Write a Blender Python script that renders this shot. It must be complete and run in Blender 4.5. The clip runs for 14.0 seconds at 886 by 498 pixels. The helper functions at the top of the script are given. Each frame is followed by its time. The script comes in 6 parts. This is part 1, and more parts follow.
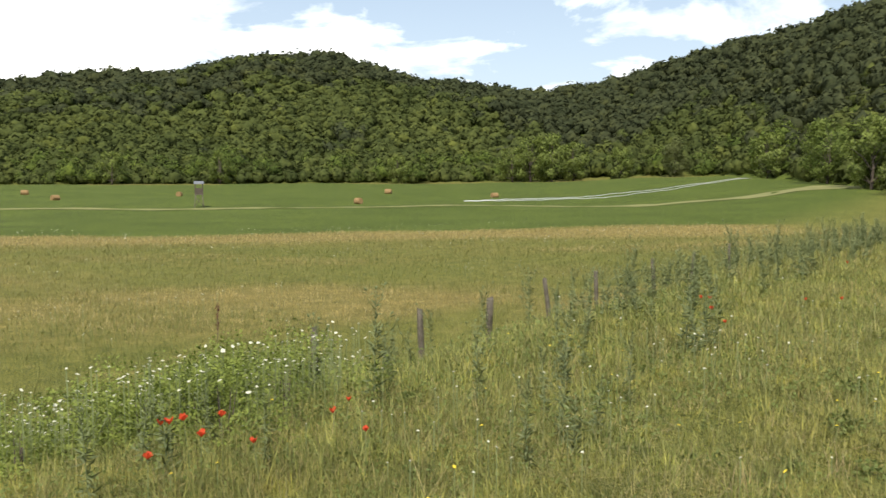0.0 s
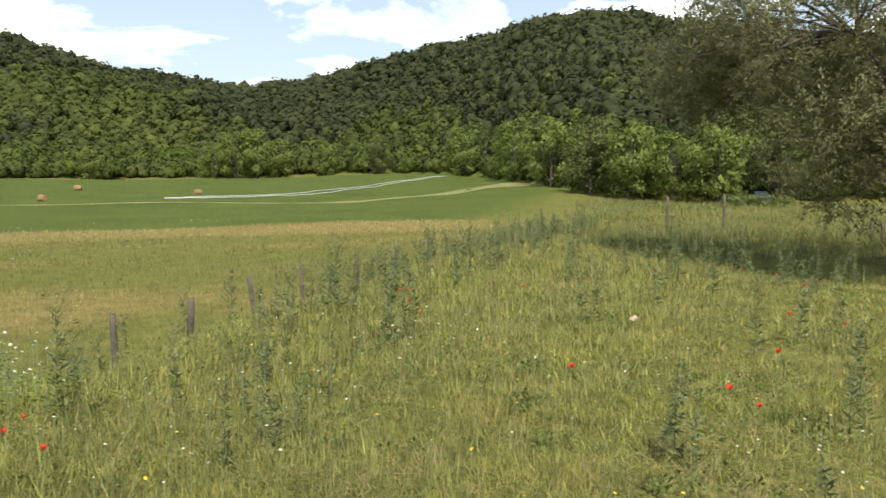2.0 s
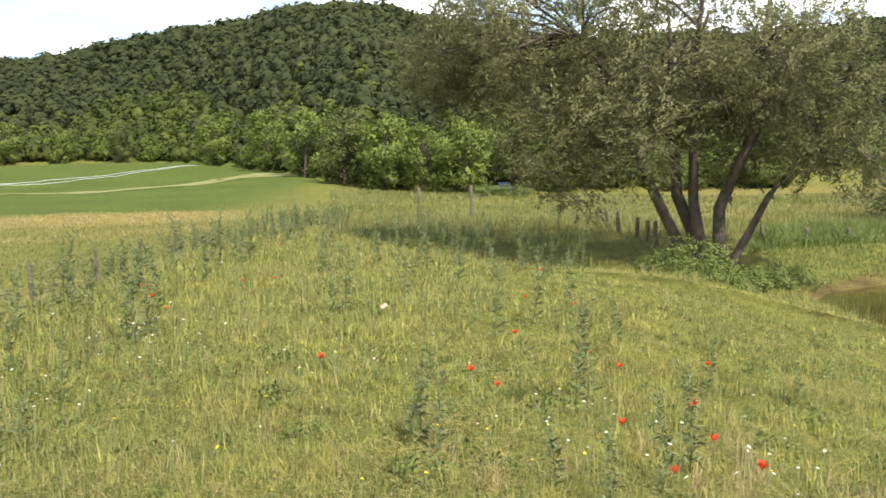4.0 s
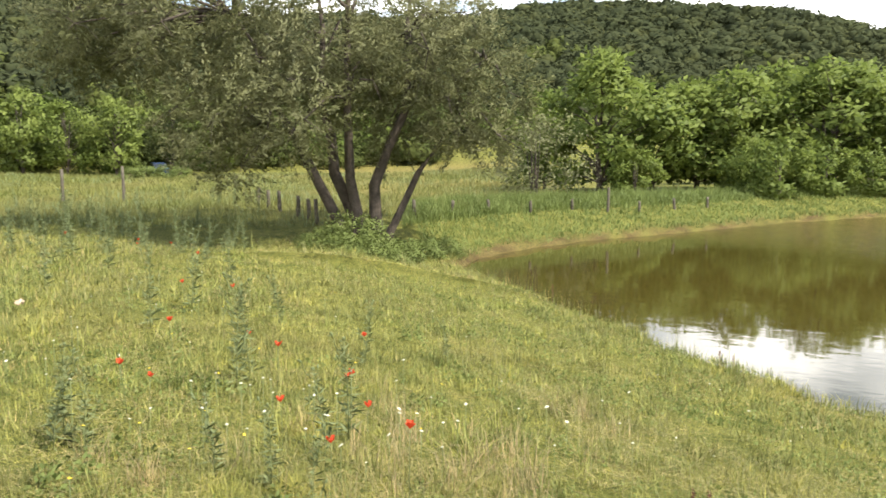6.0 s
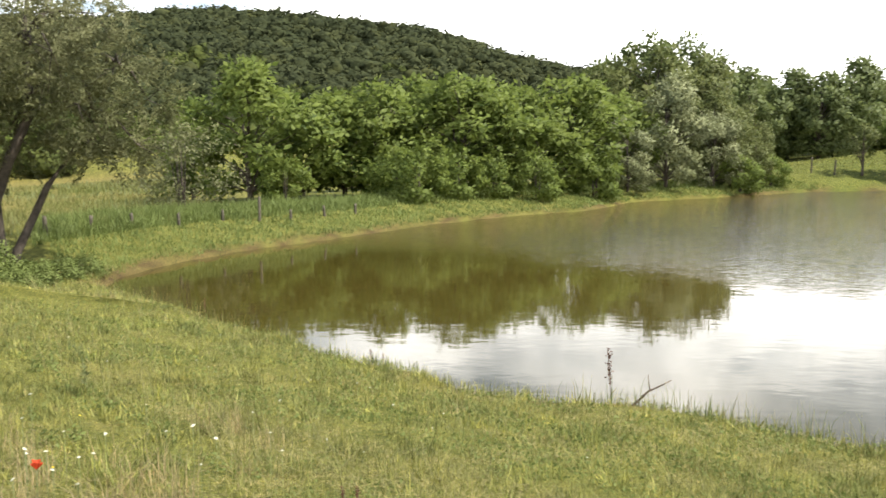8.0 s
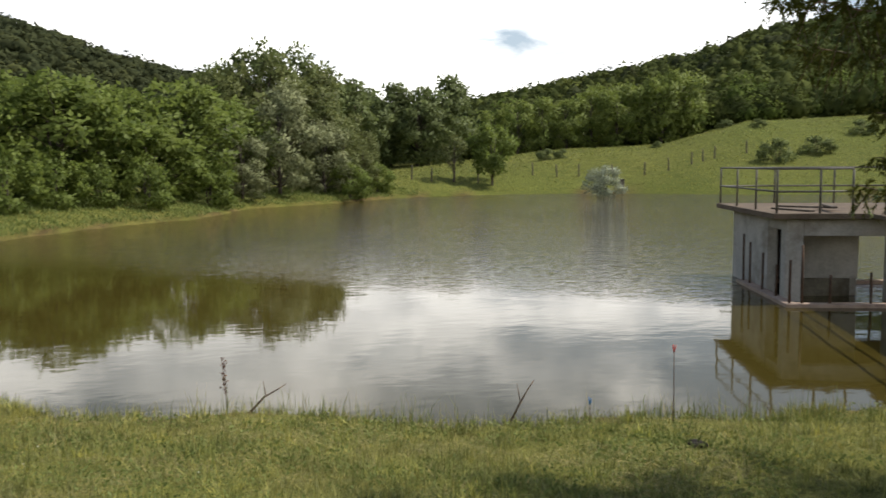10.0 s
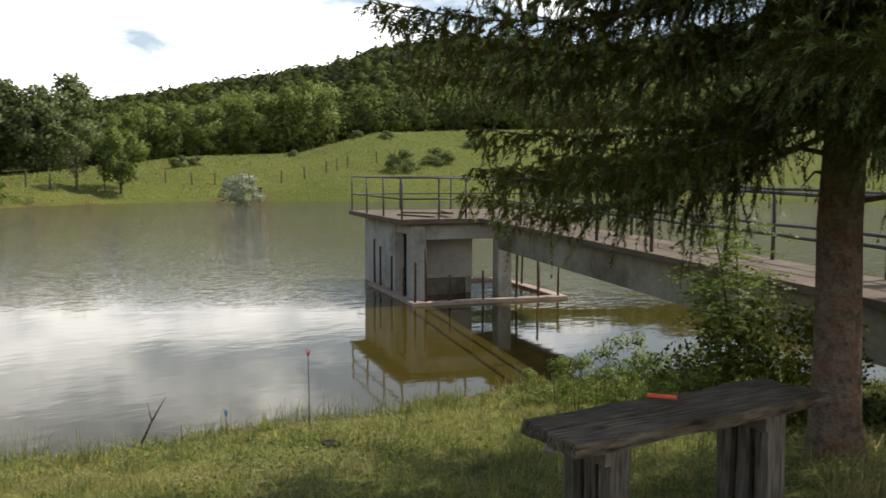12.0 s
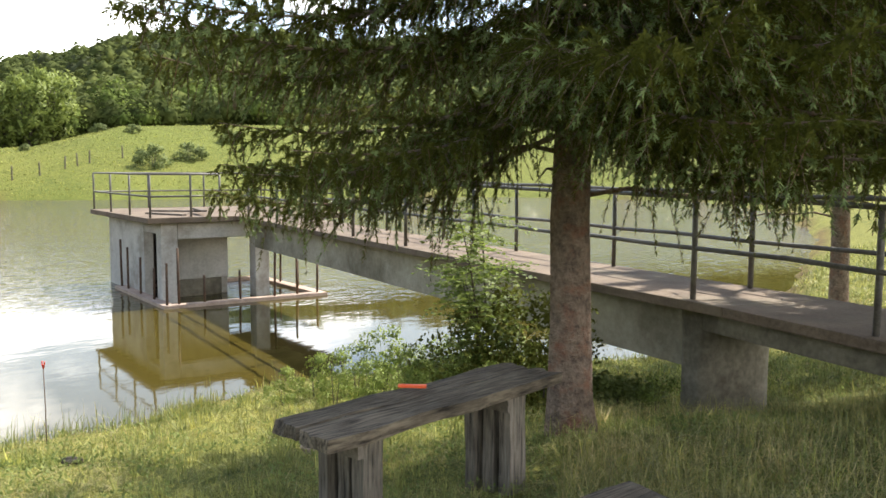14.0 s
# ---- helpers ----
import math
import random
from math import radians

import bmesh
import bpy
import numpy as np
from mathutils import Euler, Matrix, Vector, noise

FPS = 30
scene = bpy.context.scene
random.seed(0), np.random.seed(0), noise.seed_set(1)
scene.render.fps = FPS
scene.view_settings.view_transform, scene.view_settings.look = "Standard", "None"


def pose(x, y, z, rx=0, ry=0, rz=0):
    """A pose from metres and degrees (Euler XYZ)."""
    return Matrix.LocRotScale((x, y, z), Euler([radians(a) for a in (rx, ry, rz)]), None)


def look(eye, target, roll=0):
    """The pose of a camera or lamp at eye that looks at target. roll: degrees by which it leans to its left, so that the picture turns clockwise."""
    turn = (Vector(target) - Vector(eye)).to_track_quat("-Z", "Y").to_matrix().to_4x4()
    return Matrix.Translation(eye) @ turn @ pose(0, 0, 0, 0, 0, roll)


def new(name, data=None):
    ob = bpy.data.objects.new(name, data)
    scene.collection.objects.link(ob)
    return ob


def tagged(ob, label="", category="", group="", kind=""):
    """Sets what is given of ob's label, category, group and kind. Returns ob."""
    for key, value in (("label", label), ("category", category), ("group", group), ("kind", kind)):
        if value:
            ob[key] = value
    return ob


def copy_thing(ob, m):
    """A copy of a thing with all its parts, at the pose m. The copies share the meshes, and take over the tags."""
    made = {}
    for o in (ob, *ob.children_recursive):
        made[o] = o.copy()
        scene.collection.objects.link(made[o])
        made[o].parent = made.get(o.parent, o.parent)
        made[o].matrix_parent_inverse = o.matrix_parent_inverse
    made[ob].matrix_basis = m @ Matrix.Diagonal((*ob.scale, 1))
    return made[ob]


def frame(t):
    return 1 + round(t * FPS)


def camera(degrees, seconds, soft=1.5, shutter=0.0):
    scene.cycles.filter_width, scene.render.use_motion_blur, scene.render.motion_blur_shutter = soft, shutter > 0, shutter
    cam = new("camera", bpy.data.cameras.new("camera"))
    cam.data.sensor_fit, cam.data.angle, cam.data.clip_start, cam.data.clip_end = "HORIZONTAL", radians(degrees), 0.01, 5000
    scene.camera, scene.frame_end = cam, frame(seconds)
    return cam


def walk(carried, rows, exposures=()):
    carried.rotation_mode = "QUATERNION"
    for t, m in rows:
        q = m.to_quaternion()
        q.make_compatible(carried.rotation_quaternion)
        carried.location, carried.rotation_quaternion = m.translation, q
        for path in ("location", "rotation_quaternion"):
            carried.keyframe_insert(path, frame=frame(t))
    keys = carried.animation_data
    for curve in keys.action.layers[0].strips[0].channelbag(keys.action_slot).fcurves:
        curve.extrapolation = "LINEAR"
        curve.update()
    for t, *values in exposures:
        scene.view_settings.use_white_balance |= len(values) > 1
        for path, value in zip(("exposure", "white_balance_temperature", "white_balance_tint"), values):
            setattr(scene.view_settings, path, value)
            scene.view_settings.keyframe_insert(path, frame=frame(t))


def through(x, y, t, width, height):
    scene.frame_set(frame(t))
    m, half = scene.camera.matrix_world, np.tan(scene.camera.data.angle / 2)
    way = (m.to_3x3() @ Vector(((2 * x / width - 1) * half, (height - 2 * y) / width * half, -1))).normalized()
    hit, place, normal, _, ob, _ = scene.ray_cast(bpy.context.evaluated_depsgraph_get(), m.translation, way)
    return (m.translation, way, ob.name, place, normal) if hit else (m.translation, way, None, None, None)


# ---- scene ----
# Camera: a slow turn on the spot, held at arm's length
cam = camera(54.56, 14.0, soft=1.5, shutter=0.21)
ROWS = [
    (0.0, -0.0, -4.25, 0.15), (0.5, -4.63, -4.3, 0.26), (1.0, -9.58, -4.35, 0.24),
    (1.5, -14.2, -4.39, -0.04), (2.0, -19.31, -4.47, -0.11), (2.5, -23.99, -4.62, -0.18),
    (2.7, -25.61, -4.71, -0.25), (4.8, -43.82, -5.35, -0.34), (5.0, -46.42, -5.52, -0.28),
    (5.5, -52.41, -6.21, -0.18), (6.0, -57.69, -6.31, -0.01), (6.5, -62.99, -6.04, 0.13),
    (7.0, -68.87, -5.86, 0.32), (7.2, -71.18, -5.88, 0.44), (9.3, -95.61, -5.57, 0.45),
    (9.5, -97.96, -5.57, 0.4), (10.0, -105.68, -5.6, 0.35), (10.5, -111.9, -5.6, 0.12),
    (11.0, -117.81, -5.45, -0.02), (11.5, -123.28, -5.28, -0.03), (12.0, -129.39, -5.11, -0.17),
    (12.5, -134.19, -5.03, -0.18), (13.0, -138.59, -5.03, -0.28), (13.5, -142.3, -5.17, -0.13),
    (14.0, -145.31, -5.29, -0.24),
]


def held(t, yaw, pitch, roll):
    a = radians(yaw)
    return t, pose(-0.2 * math.sin(a), 0.2 * math.cos(a), 1.6, 90 + pitch, roll, yaw)


EXPOSURES = [(0.0, 0.25), (1.5, 0.32), (2.7, 0.44), (5.0, 0.97), (7.2, 1.0), (9.5, 0.05), (11.0, -0.1), (12.0, 0.06), (13.0, 0.72), (14.0, 1.34)]
walk(cam, [held(*r) for r in ROWS], EXPOSURES)

# World: clear sky with drifting summer clouds, one high sun
SUN_AZ, SUN_EL = 186.0, 52.0
world = bpy.data.worlds.new("sky")
scene.world = world
world.use_nodes = True
wt = world.node_tree
wt.nodes.clear()


def wnode(kind, **sets):
    n = wt.nodes.new(kind)
    for k, v in sets.items():
        n.inputs[k].default_value = v
    return n


sky = wt.nodes.new("ShaderNodeTexSky")
sky.sky_type, sky.sun_disc = "NISHITA", False
sky.sun_elevation, sky.sun_rotation = radians(SUN_EL), radians(SUN_AZ)
sky.air_density, sky.dust_density, sky.ozone_density = 1.0, 1.2, 1.0
coord = wt.nodes.new("ShaderNodeTexCoord")
sep = wt.nodes.new("ShaderNodeSeparateXYZ")
wt.links.new(coord.outputs["Generated"], sep.inputs[0])
lift = wt.nodes.new("ShaderNodeMath")
lift.operation = "ADD"
lift.inputs[1].default_value = 0.22
wt.links.new(sep.outputs["Z"], lift.inputs[0])
flat = []
for axis in ("X", "Y"):
    d = wt.nodes.new("ShaderNodeMath")
    d.operation = "DIVIDE"
    wt.links.new(sep.outputs[axis], d.inputs[0])
    wt.links.new(lift.outputs[0], d.inputs[1])
    flat.append(d)
comb = wt.nodes.new("ShaderNodeCombineXYZ")
wt.links.new(flat[0].outputs[0], comb.inputs[0])
wt.links.new(flat[1].outputs[0], comb.inputs[1])
comb.inputs[2].default_value = 5.3
cloud = wnode("ShaderNodeTexNoise", Scale=2.5, Detail=9.0, Roughness=0.56, Distortion=0.35)
wt.links.new(comb.outputs[0], cloud.inputs["Vector"])
cover = wt.nodes.new("ShaderNodeValToRGB")
cover.color_ramp.elements[0].position, cover.color_ramp.elements[1].position = 0.41, 0.60
lean_ = wt.nodes.new("ShaderNodeMath")  # thicker cloud over the pond's side of the sky
lean_.operation = "MULTIPLY_ADD"
lean_.inputs[1].default_value = 0.62
off_ = wt.nodes.new("ShaderNodeMath")
off_.operation = "SUBTRACT"
off_.inputs[1].default_value = 0.5
wt.links.new(sep.outputs["X"], off_.inputs[0])
side_ = wt.nodes.new("ShaderNodeMath")
side_.operation = "MULTIPLY"
wt.links.new(sep.outputs["X"], side_.inputs[0])
wt.links.new(off_.outputs[0], side_.inputs[1])
wt.links.new(side_.outputs[0], lean_.inputs[0])
wt.links.new(cloud.outputs["Fac"], lean_.inputs[2])
ahead_ = wt.nodes.new("ShaderNodeMath")  # and a little over the field
ahead_.operation = "MULTIPLY_ADD"
ahead_.inputs[1].default_value = 0.06
wt.links.new(sep.outputs["Y"], ahead_.inputs[0])
wt.links.new(lean_.outputs[0], ahead_.inputs[2])
thin_ = wt.nodes.new("ShaderNodeMath")  # and more gaps overhead than near the skyline
thin_.operation = "MULTIPLY_ADD"
thin_.inputs[1].default_value = -4.0
high_ = wt.nodes.new("ShaderNodeMath")
high_.operation = "MULTIPLY"
wt.links.new(sep.outputs["Z"], high_.inputs[0])
wt.links.new(sep.outputs["Z"], high_.inputs[1])
wt.links.new(high_.outputs[0], thin_.inputs[0])
wt.links.new(ahead_.outputs[0], thin_.inputs[2])
wt.links.new(thin_.outputs[0], cover.inputs[0])
shade = wnode("ShaderNodeTexNoise", Scale=3.2, Detail=6.0, Roughness=0.6)
wt.links.new(comb.outputs[0], shade.inputs["Vector"])
tone = wt.nodes.new("ShaderNodeValToRGB")
tone.color_ramp.elements[0].position, tone.color_ramp.elements[1].position = 0.33, 0.6
tone.color_ramp.elements[0].color, tone.color_ramp.elements[1].color = (8.6, 8.9, 9.3, 1), (18.5, 18.2, 17.6, 1)
wt.links.new(shade.outputs["Fac"], tone.inputs[0])
mix = wt.nodes.new("ShaderNodeMix")
mix.data_type = "RGBA"
wt.links.new(cover.outputs["Color"], mix.inputs["Factor"])
haze = wt.nodes.new("ShaderNodeMix")
haze.data_type = "RGBA"
fade = wt.nodes.new("ShaderNodeMapRange")
for k, v in (("From Min", 0.0), ("From Max", 0.45), ("To Min", 0.75), ("To Max", 0.12)):
    fade.inputs[k].default_value = v
wt.links.new(sep.outputs["Z"], fade.inputs["Value"])
wt.links.new(fade.outputs[0], haze.inputs["Factor"])
haze.inputs["B"].default_value = (6.0, 6.9, 7.7, 1)
wt.links.new(sky.outputs[0], haze.inputs["A"])
wt.links.new(haze.outputs["Result"], mix.inputs["A"])
wt.links.new(tone.outputs["Color"], mix.inputs["B"])
back = wnode("ShaderNodeBackground", Strength=0.12)
wt.links.new(mix.outputs["Result"], back.inputs["Color"])
wout = wt.nodes.new("ShaderNodeOutputWorld")
wt.links.new(back.outputs[0], wout.inputs[0])

sun_data = bpy.data.lights.new("sun", "SUN")
sun_data.energy, sun_data.angle, sun_data.color = 4.4, radians(0.6), (1.0, 0.95, 0.86)
sun = new("sun", sun_data)
sa, se = radians(SUN_AZ), radians(SUN_EL)
sun.matrix_world = look((60 * math.sin(sa) * math.cos(se), 60 * math.cos(sa) * math.cos(se), 60 * math.sin(se)), (0, 0, 0))


# Materials
def material(name, rough=0.8, spec=0.3, metal=0.0):
    m = bpy.data.materials.new(name)
    m.use_nodes = True
    b = m.node_tree.nodes["Principled BSDF"]
    b.inputs["Roughness"].default_value = rough
    b.inputs["Specular IOR Level"].default_value = spec
    b.inputs["Metallic"].default_value = metal
    return m, m.node_tree, b


def noise_node(nt, scale, detail=4.0, rough=0.6, coords="Object"):
    c = nt.nodes.new("ShaderNodeTexCoord")
    n = nt.nodes.new("ShaderNodeTexNoise")
    n.inputs["Scale"].default_value = scale
    n.inputs["Detail"].default_value = detail
    n.inputs["Roughness"].default_value = rough
    nt.links.new(c.outputs[coords], n.inputs["Vector"])
    return n


def ramp(nt, src, stops):
    r = nt.nodes.new("ShaderNodeValToRGB")
    e = r.color_ramp.elements
    while len(e) < len(stops):
        e.new(0.5)
    for el, (p, c) in zip(e, stops):
        el.position, el.color = p, (*c, 1)
    nt.links.new(src, r.inputs[0])
    return r


def blend(nt, fac, a, b, mode="MIX"):
    m = nt.nodes.new("ShaderNodeMix")
    m.data_type, m.blend_type = "RGBA", mode
    for v, s in ((fac, "Factor"), (a, "A"), (b, "B")):
        if isinstance(v, (int, float)):
            m.inputs[s].default_value = v
        elif isinstance(v, tuple):
            m.inputs[s].default_value = (*v, 1)
        else:
            nt.links.new(v, m.inputs[s])
    return m.outputs["Result"]


def bump(nt, b, src, strength, dist):
    n = nt.nodes.new("ShaderNodeBump")
    n.inputs["Strength"].default_value, n.inputs["Distance"].default_value = strength, dist
    nt.links.new(src, n.inputs["Height"])
    nt.links.new(n.outputs[0], b.inputs["Normal"])


def grainy(name, dark, light, scale, rough=0.85, spec=0.25, bumpy=0.4, dist=0.02, fine=6.0, metal=0.0, stain=None):
    """Two-scale mottled surface with relief."""
    m, nt, b = material(name, rough, spec, metal)
    a, f = noise_node(nt, scale), noise_node(nt, scale * fine, 6)
    mean = tuple((p + q) / 2 for p, q in zip(dark, light))
    c = blend(nt, 0.5, ramp(nt, a.outputs["Fac"], [(0.35, dark), (0.65, light)]).outputs[0],
              ramp(nt, f.outputs["Fac"], [(0.3, dark), (0.5, mean), (0.7, light)]).outputs[0])
    if stain:
        s = noise_node(nt, scale * 0.4, 8, 0.7)
        c = blend(nt, ramp(nt, s.outputs["Fac"], [(0.5, (0, 0, 0)), (0.68, (1, 1, 1))]).outputs[0], c, stain)
    nt.links.new(c, b.inputs["Base Color"])
    bump(nt, b, f.outputs["Fac"], bumpy, dist)
    return m


def leafy(name, dark, light, patch=0.15, rough=0.6, spec=0.25, through=0.35, warm=None, mottle=0.0, depth=(0.35, 1.6), clump=0.0, tuft=0.0):
    """Leaves: each leaf its own shade, large patches of tone, some light passing through."""
    m, nt, b = material(name, rough, spec)
    g = nt.nodes.new("ShaderNodeNewGeometry")
    own = ramp(nt, g.outputs["Random Per Island"], [(0.0, dark), (1.0, light)])
    n = noise_node(nt, patch, 3)
    c = blend(nt, ramp(nt, n.outputs["Fac"], [(0.35, (0, 0, 0)), (0.65, (1, 1, 1))]).outputs[0], own.outputs[0],
              warm or tuple(v * 1.35 for v in light))
    c = blend(nt, 0.5, c, own.outputs[0])
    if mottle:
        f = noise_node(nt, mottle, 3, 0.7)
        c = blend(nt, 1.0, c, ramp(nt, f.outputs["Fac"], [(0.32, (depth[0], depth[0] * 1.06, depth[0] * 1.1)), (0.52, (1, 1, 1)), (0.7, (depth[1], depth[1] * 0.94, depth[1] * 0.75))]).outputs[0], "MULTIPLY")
    if tuft:  # single tufts, some straw-coloured, some dark
        f = noise_node(nt, tuft, 3, 0.65)
        c = blend(nt, 1.0, c, ramp(nt, f.outputs["Fac"], [(0.33, (0.45, 0.52, 0.45)), (0.5, (1, 1, 1)), (0.67, (1.5, 1.38, 1.2))]).outputs[0], "MULTIPLY")
    if clump:  # light and shade of leaf clumps too small to model, put into the colour
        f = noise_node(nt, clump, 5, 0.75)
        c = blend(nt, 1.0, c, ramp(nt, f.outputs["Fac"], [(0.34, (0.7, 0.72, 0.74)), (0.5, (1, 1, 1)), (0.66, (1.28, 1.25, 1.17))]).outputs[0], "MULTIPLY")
    nt.links.new(c, b.inputs["Base Color"])
    t = nt.nodes.new("ShaderNodeBsdfTranslucent")
    nt.links.new(c, t.inputs["Color"])
    mx = nt.nodes.new("ShaderNodeMixShader")
    mx.inputs[0].default_value = through
    nt.links.new(b.outputs[0], mx.inputs[1])
    nt.links.new(t.outputs[0], mx.inputs[2])
    nt.links.new(mx.outputs[0], nt.nodes["Material Output"].inputs[0])
    return m


M_GRASS = leafy("grass blades", (0.125, 0.16, 0.034), (0.39, 0.405, 0.125), 0.6, through=0.3, warm=(0.34, 0.30, 0.10), mottle=1.8, depth=(0.55, 1.4), tuft=9.0)
M_DRY = leafy("dry grass", (0.24, 0.205, 0.07), (0.55, 0.45, 0.22), 0.3, through=0.3, warm=(0.24, 0.24, 0.07), tuft=11.0)
M_MEADOW = leafy("meadow grass", (0.11, 0.135, 0.03), (0.20, 0.22, 0.06), 0.09, through=0.3, warm=(0.33, 0.27, 0.11))
M_WEED = leafy("weed leaves", (0.145, 0.18, 0.075), (0.25, 0.285, 0.13), 0.8)
M_SEED = leafy("seeding grass", (0.15, 0.155, 0.052), (0.29, 0.27, 0.115), 0.5, through=0.3, tuft=7.0)
M_LODGED = leafy("lodged straw", (0.24, 0.19, 0.085), (0.44, 0.345, 0.19), 0.5, through=0.3, tuft=8.0)
M_BUSH = leafy("bush leaves", (0.085, 0.125, 0.024), (0.225, 0.275, 0.058), 0.6)
M_UMBEL = leafy("fine yellow-green leaves", (0.13, 0.175, 0.034), (0.30, 0.35, 0.075), 0.6, through=0.42)
M_HERB = leafy("low herb leaves", (0.105, 0.145, 0.036), (0.215, 0.255, 0.075), 0.6)
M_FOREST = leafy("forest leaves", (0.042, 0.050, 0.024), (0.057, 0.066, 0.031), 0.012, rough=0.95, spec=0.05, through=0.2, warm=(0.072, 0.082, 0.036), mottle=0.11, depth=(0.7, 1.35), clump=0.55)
M_MID = leafy("young and haze-lightened wood leaves", (0.056, 0.070, 0.022), (0.080, 0.097, 0.030), 0.02, rough=0.95, spec=0.05, through=0.22, warm=(0.115, 0.132, 0.038), mottle=0.11, depth=(0.65, 1.45), clump=0.55)
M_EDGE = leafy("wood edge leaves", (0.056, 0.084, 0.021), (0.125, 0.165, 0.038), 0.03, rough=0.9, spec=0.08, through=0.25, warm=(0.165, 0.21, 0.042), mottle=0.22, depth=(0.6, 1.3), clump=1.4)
M_ACACIA = leafy("locust leaves", (0.072, 0.112, 0.022), (0.215, 0.27, 0.058), 0.12, through=0.48, warm=(0.27, 0.315, 0.075))
M_FIELD = leafy("light green leaves", (0.095, 0.13, 0.028), (0.24, 0.29, 0.066), 0.12, through=0.45, warm=(0.27, 0.315, 0.075))
M_OLIVE = leafy("olive green leaves", (0.065, 0.088, 0.024), (0.18, 0.20, 0.068), 0.15, through=0.4, warm=(0.21, 0.225, 0.075))
M_SILVER = leafy("silver willow leaves", (0.15, 0.172, 0.08), (0.34, 0.355, 0.18), 0.2, warm=(0.28, 0.30, 0.135))
M_WILLOW = leafy("willow leaves", (0.125, 0.135, 0.05), (0.23, 0.235, 0.10), 0.35, through=0.4, warm=(0.30, 0.295, 0.165))
M_PALEBUSH = leafy("pale silver leaves", (0.22, 0.25, 0.17), (0.42, 0.45, 0.33), 0.5)
M_POPLAR = leafy("poplar leaves", (0.075, 0.10, 0.032), (0.165, 0.198, 0.068), 0.2, through=0.4)
M_NEEDLE = leafy("spruce needles", (0.055, 0.060, 0.011), (0.115, 0.122, 0.024), 1.4, rough=0.8, spec=0.05, through=0.3, warm=(0.14, 0.142, 0.03))
M_BARK = grainy("grey bark", (0.035, 0.027, 0.02), (0.13, 0.105, 0.08), 6, bumpy=0.8)
M_SPRUCEBARK = grainy("spruce bark", (0.075, 0.052, 0.038), (0.37, 0.275, 0.205), 13, bumpy=1.0, dist=0.05, fine=3.0, stain=(0.27, 0.125, 0.075))
M_POST = grainy("old fence wood", (0.055, 0.046, 0.034), (0.19, 0.165, 0.125), 9, spec=0.1, bumpy=0.7)
M_WOOD = grainy("weathered wood", (0.07, 0.058, 0.047), (0.225, 0.19, 0.155), 7, spec=0.1, bumpy=0.6)
# Stains, plus the deep shade beneath the deck put into the colour
M_STAIN_SHADE = grainy("stained shade-darkened concrete", (0.095, 0.082, 0.056), (0.28, 0.25, 0.19), 1.8, bumpy=0.3, fine=10, stain=(0.065, 0.056, 0.038))
# Streaks, with part of the beam face's shade put into the colour
M_BEAM = grainy("streaked shade-toned beam concrete", (0.23, 0.205, 0.15), (0.43, 0.395, 0.31), 1.4, bumpy=0.3, fine=10, stain=(0.14, 0.12, 0.08))
M_CONCRETE = grainy("concrete", (0.37, 0.35, 0.31), (0.60, 0.575, 0.52), 1.6, bumpy=0.25, fine=12, stain=(0.22, 0.19, 0.145))
M_DECK = grainy("worn deck concrete", (0.085, 0.060, 0.042), (0.22, 0.165, 0.115), 2.0, bumpy=0.35, fine=14, stain=(0.16, 0.13, 0.09))
M_RIM = grainy("pinkish concrete rim", (0.26, 0.19, 0.15), (0.50, 0.38, 0.30), 2.5, bumpy=0.3)
M_RUST = grainy("rusty steel", (0.045, 0.03, 0.022), (0.15, 0.085, 0.05), 14, rough=0.75, bumpy=0.3)
M_RAIL = grainy("worn painted steel", (0.05, 0.044, 0.038), (0.165, 0.148, 0.128), 10, rough=0.55, spec=0.4, bumpy=0.2)
M_DARK = grainy("damp dark inside", (0.02, 0.017, 0.014), (0.06, 0.05, 0.04), 3)


def grained(name, dark, light, stretch, rough=0.85):
    """Old split wood, its grain running along one axis."""
    m, nt, b = material(name, rough, 0.2)
    g, w = noise_node(nt, 3.0, 6, 0.65), noise_node(nt, 2.0, 4)
    mp = nt.nodes.new("ShaderNodeMapping")
    mp.inputs["Scale"].default_value = stretch
    nt.links.new(g.inputs["Vector"].links[0].from_socket, mp.inputs[0])
    nt.links.new(mp.outputs[0], g.inputs["Vector"])
    c = ramp(nt, g.outputs["Fac"], [(0.34, tuple(v * 0.35 for v in dark)), (0.42, dark), (0.62, light)]).outputs[0]
    c = blend(nt, 1.0, c, ramp(nt, w.outputs["Fac"], [(0.35, (0.6, 0.58, 0.55)), (0.65, (1.15, 1.12, 1.08))]).outputs[0], "MULTIPLY")
    nt.links.new(c, b.inputs["Base Color"])
    bump(nt, b, g.outputs["Fac"], 0.9, 0.02)
    return m


# Mesh helpers
def part(name, bm, mat, parent=None, label=""):
    me = bpy.data.meshes.new(name)
    bm.to_mesh(me)
    bm.free()
    me.materials.append(mat)
    ob = new(name, me)
    ob.parent = parent
    return tagged(ob, label) if label else ob


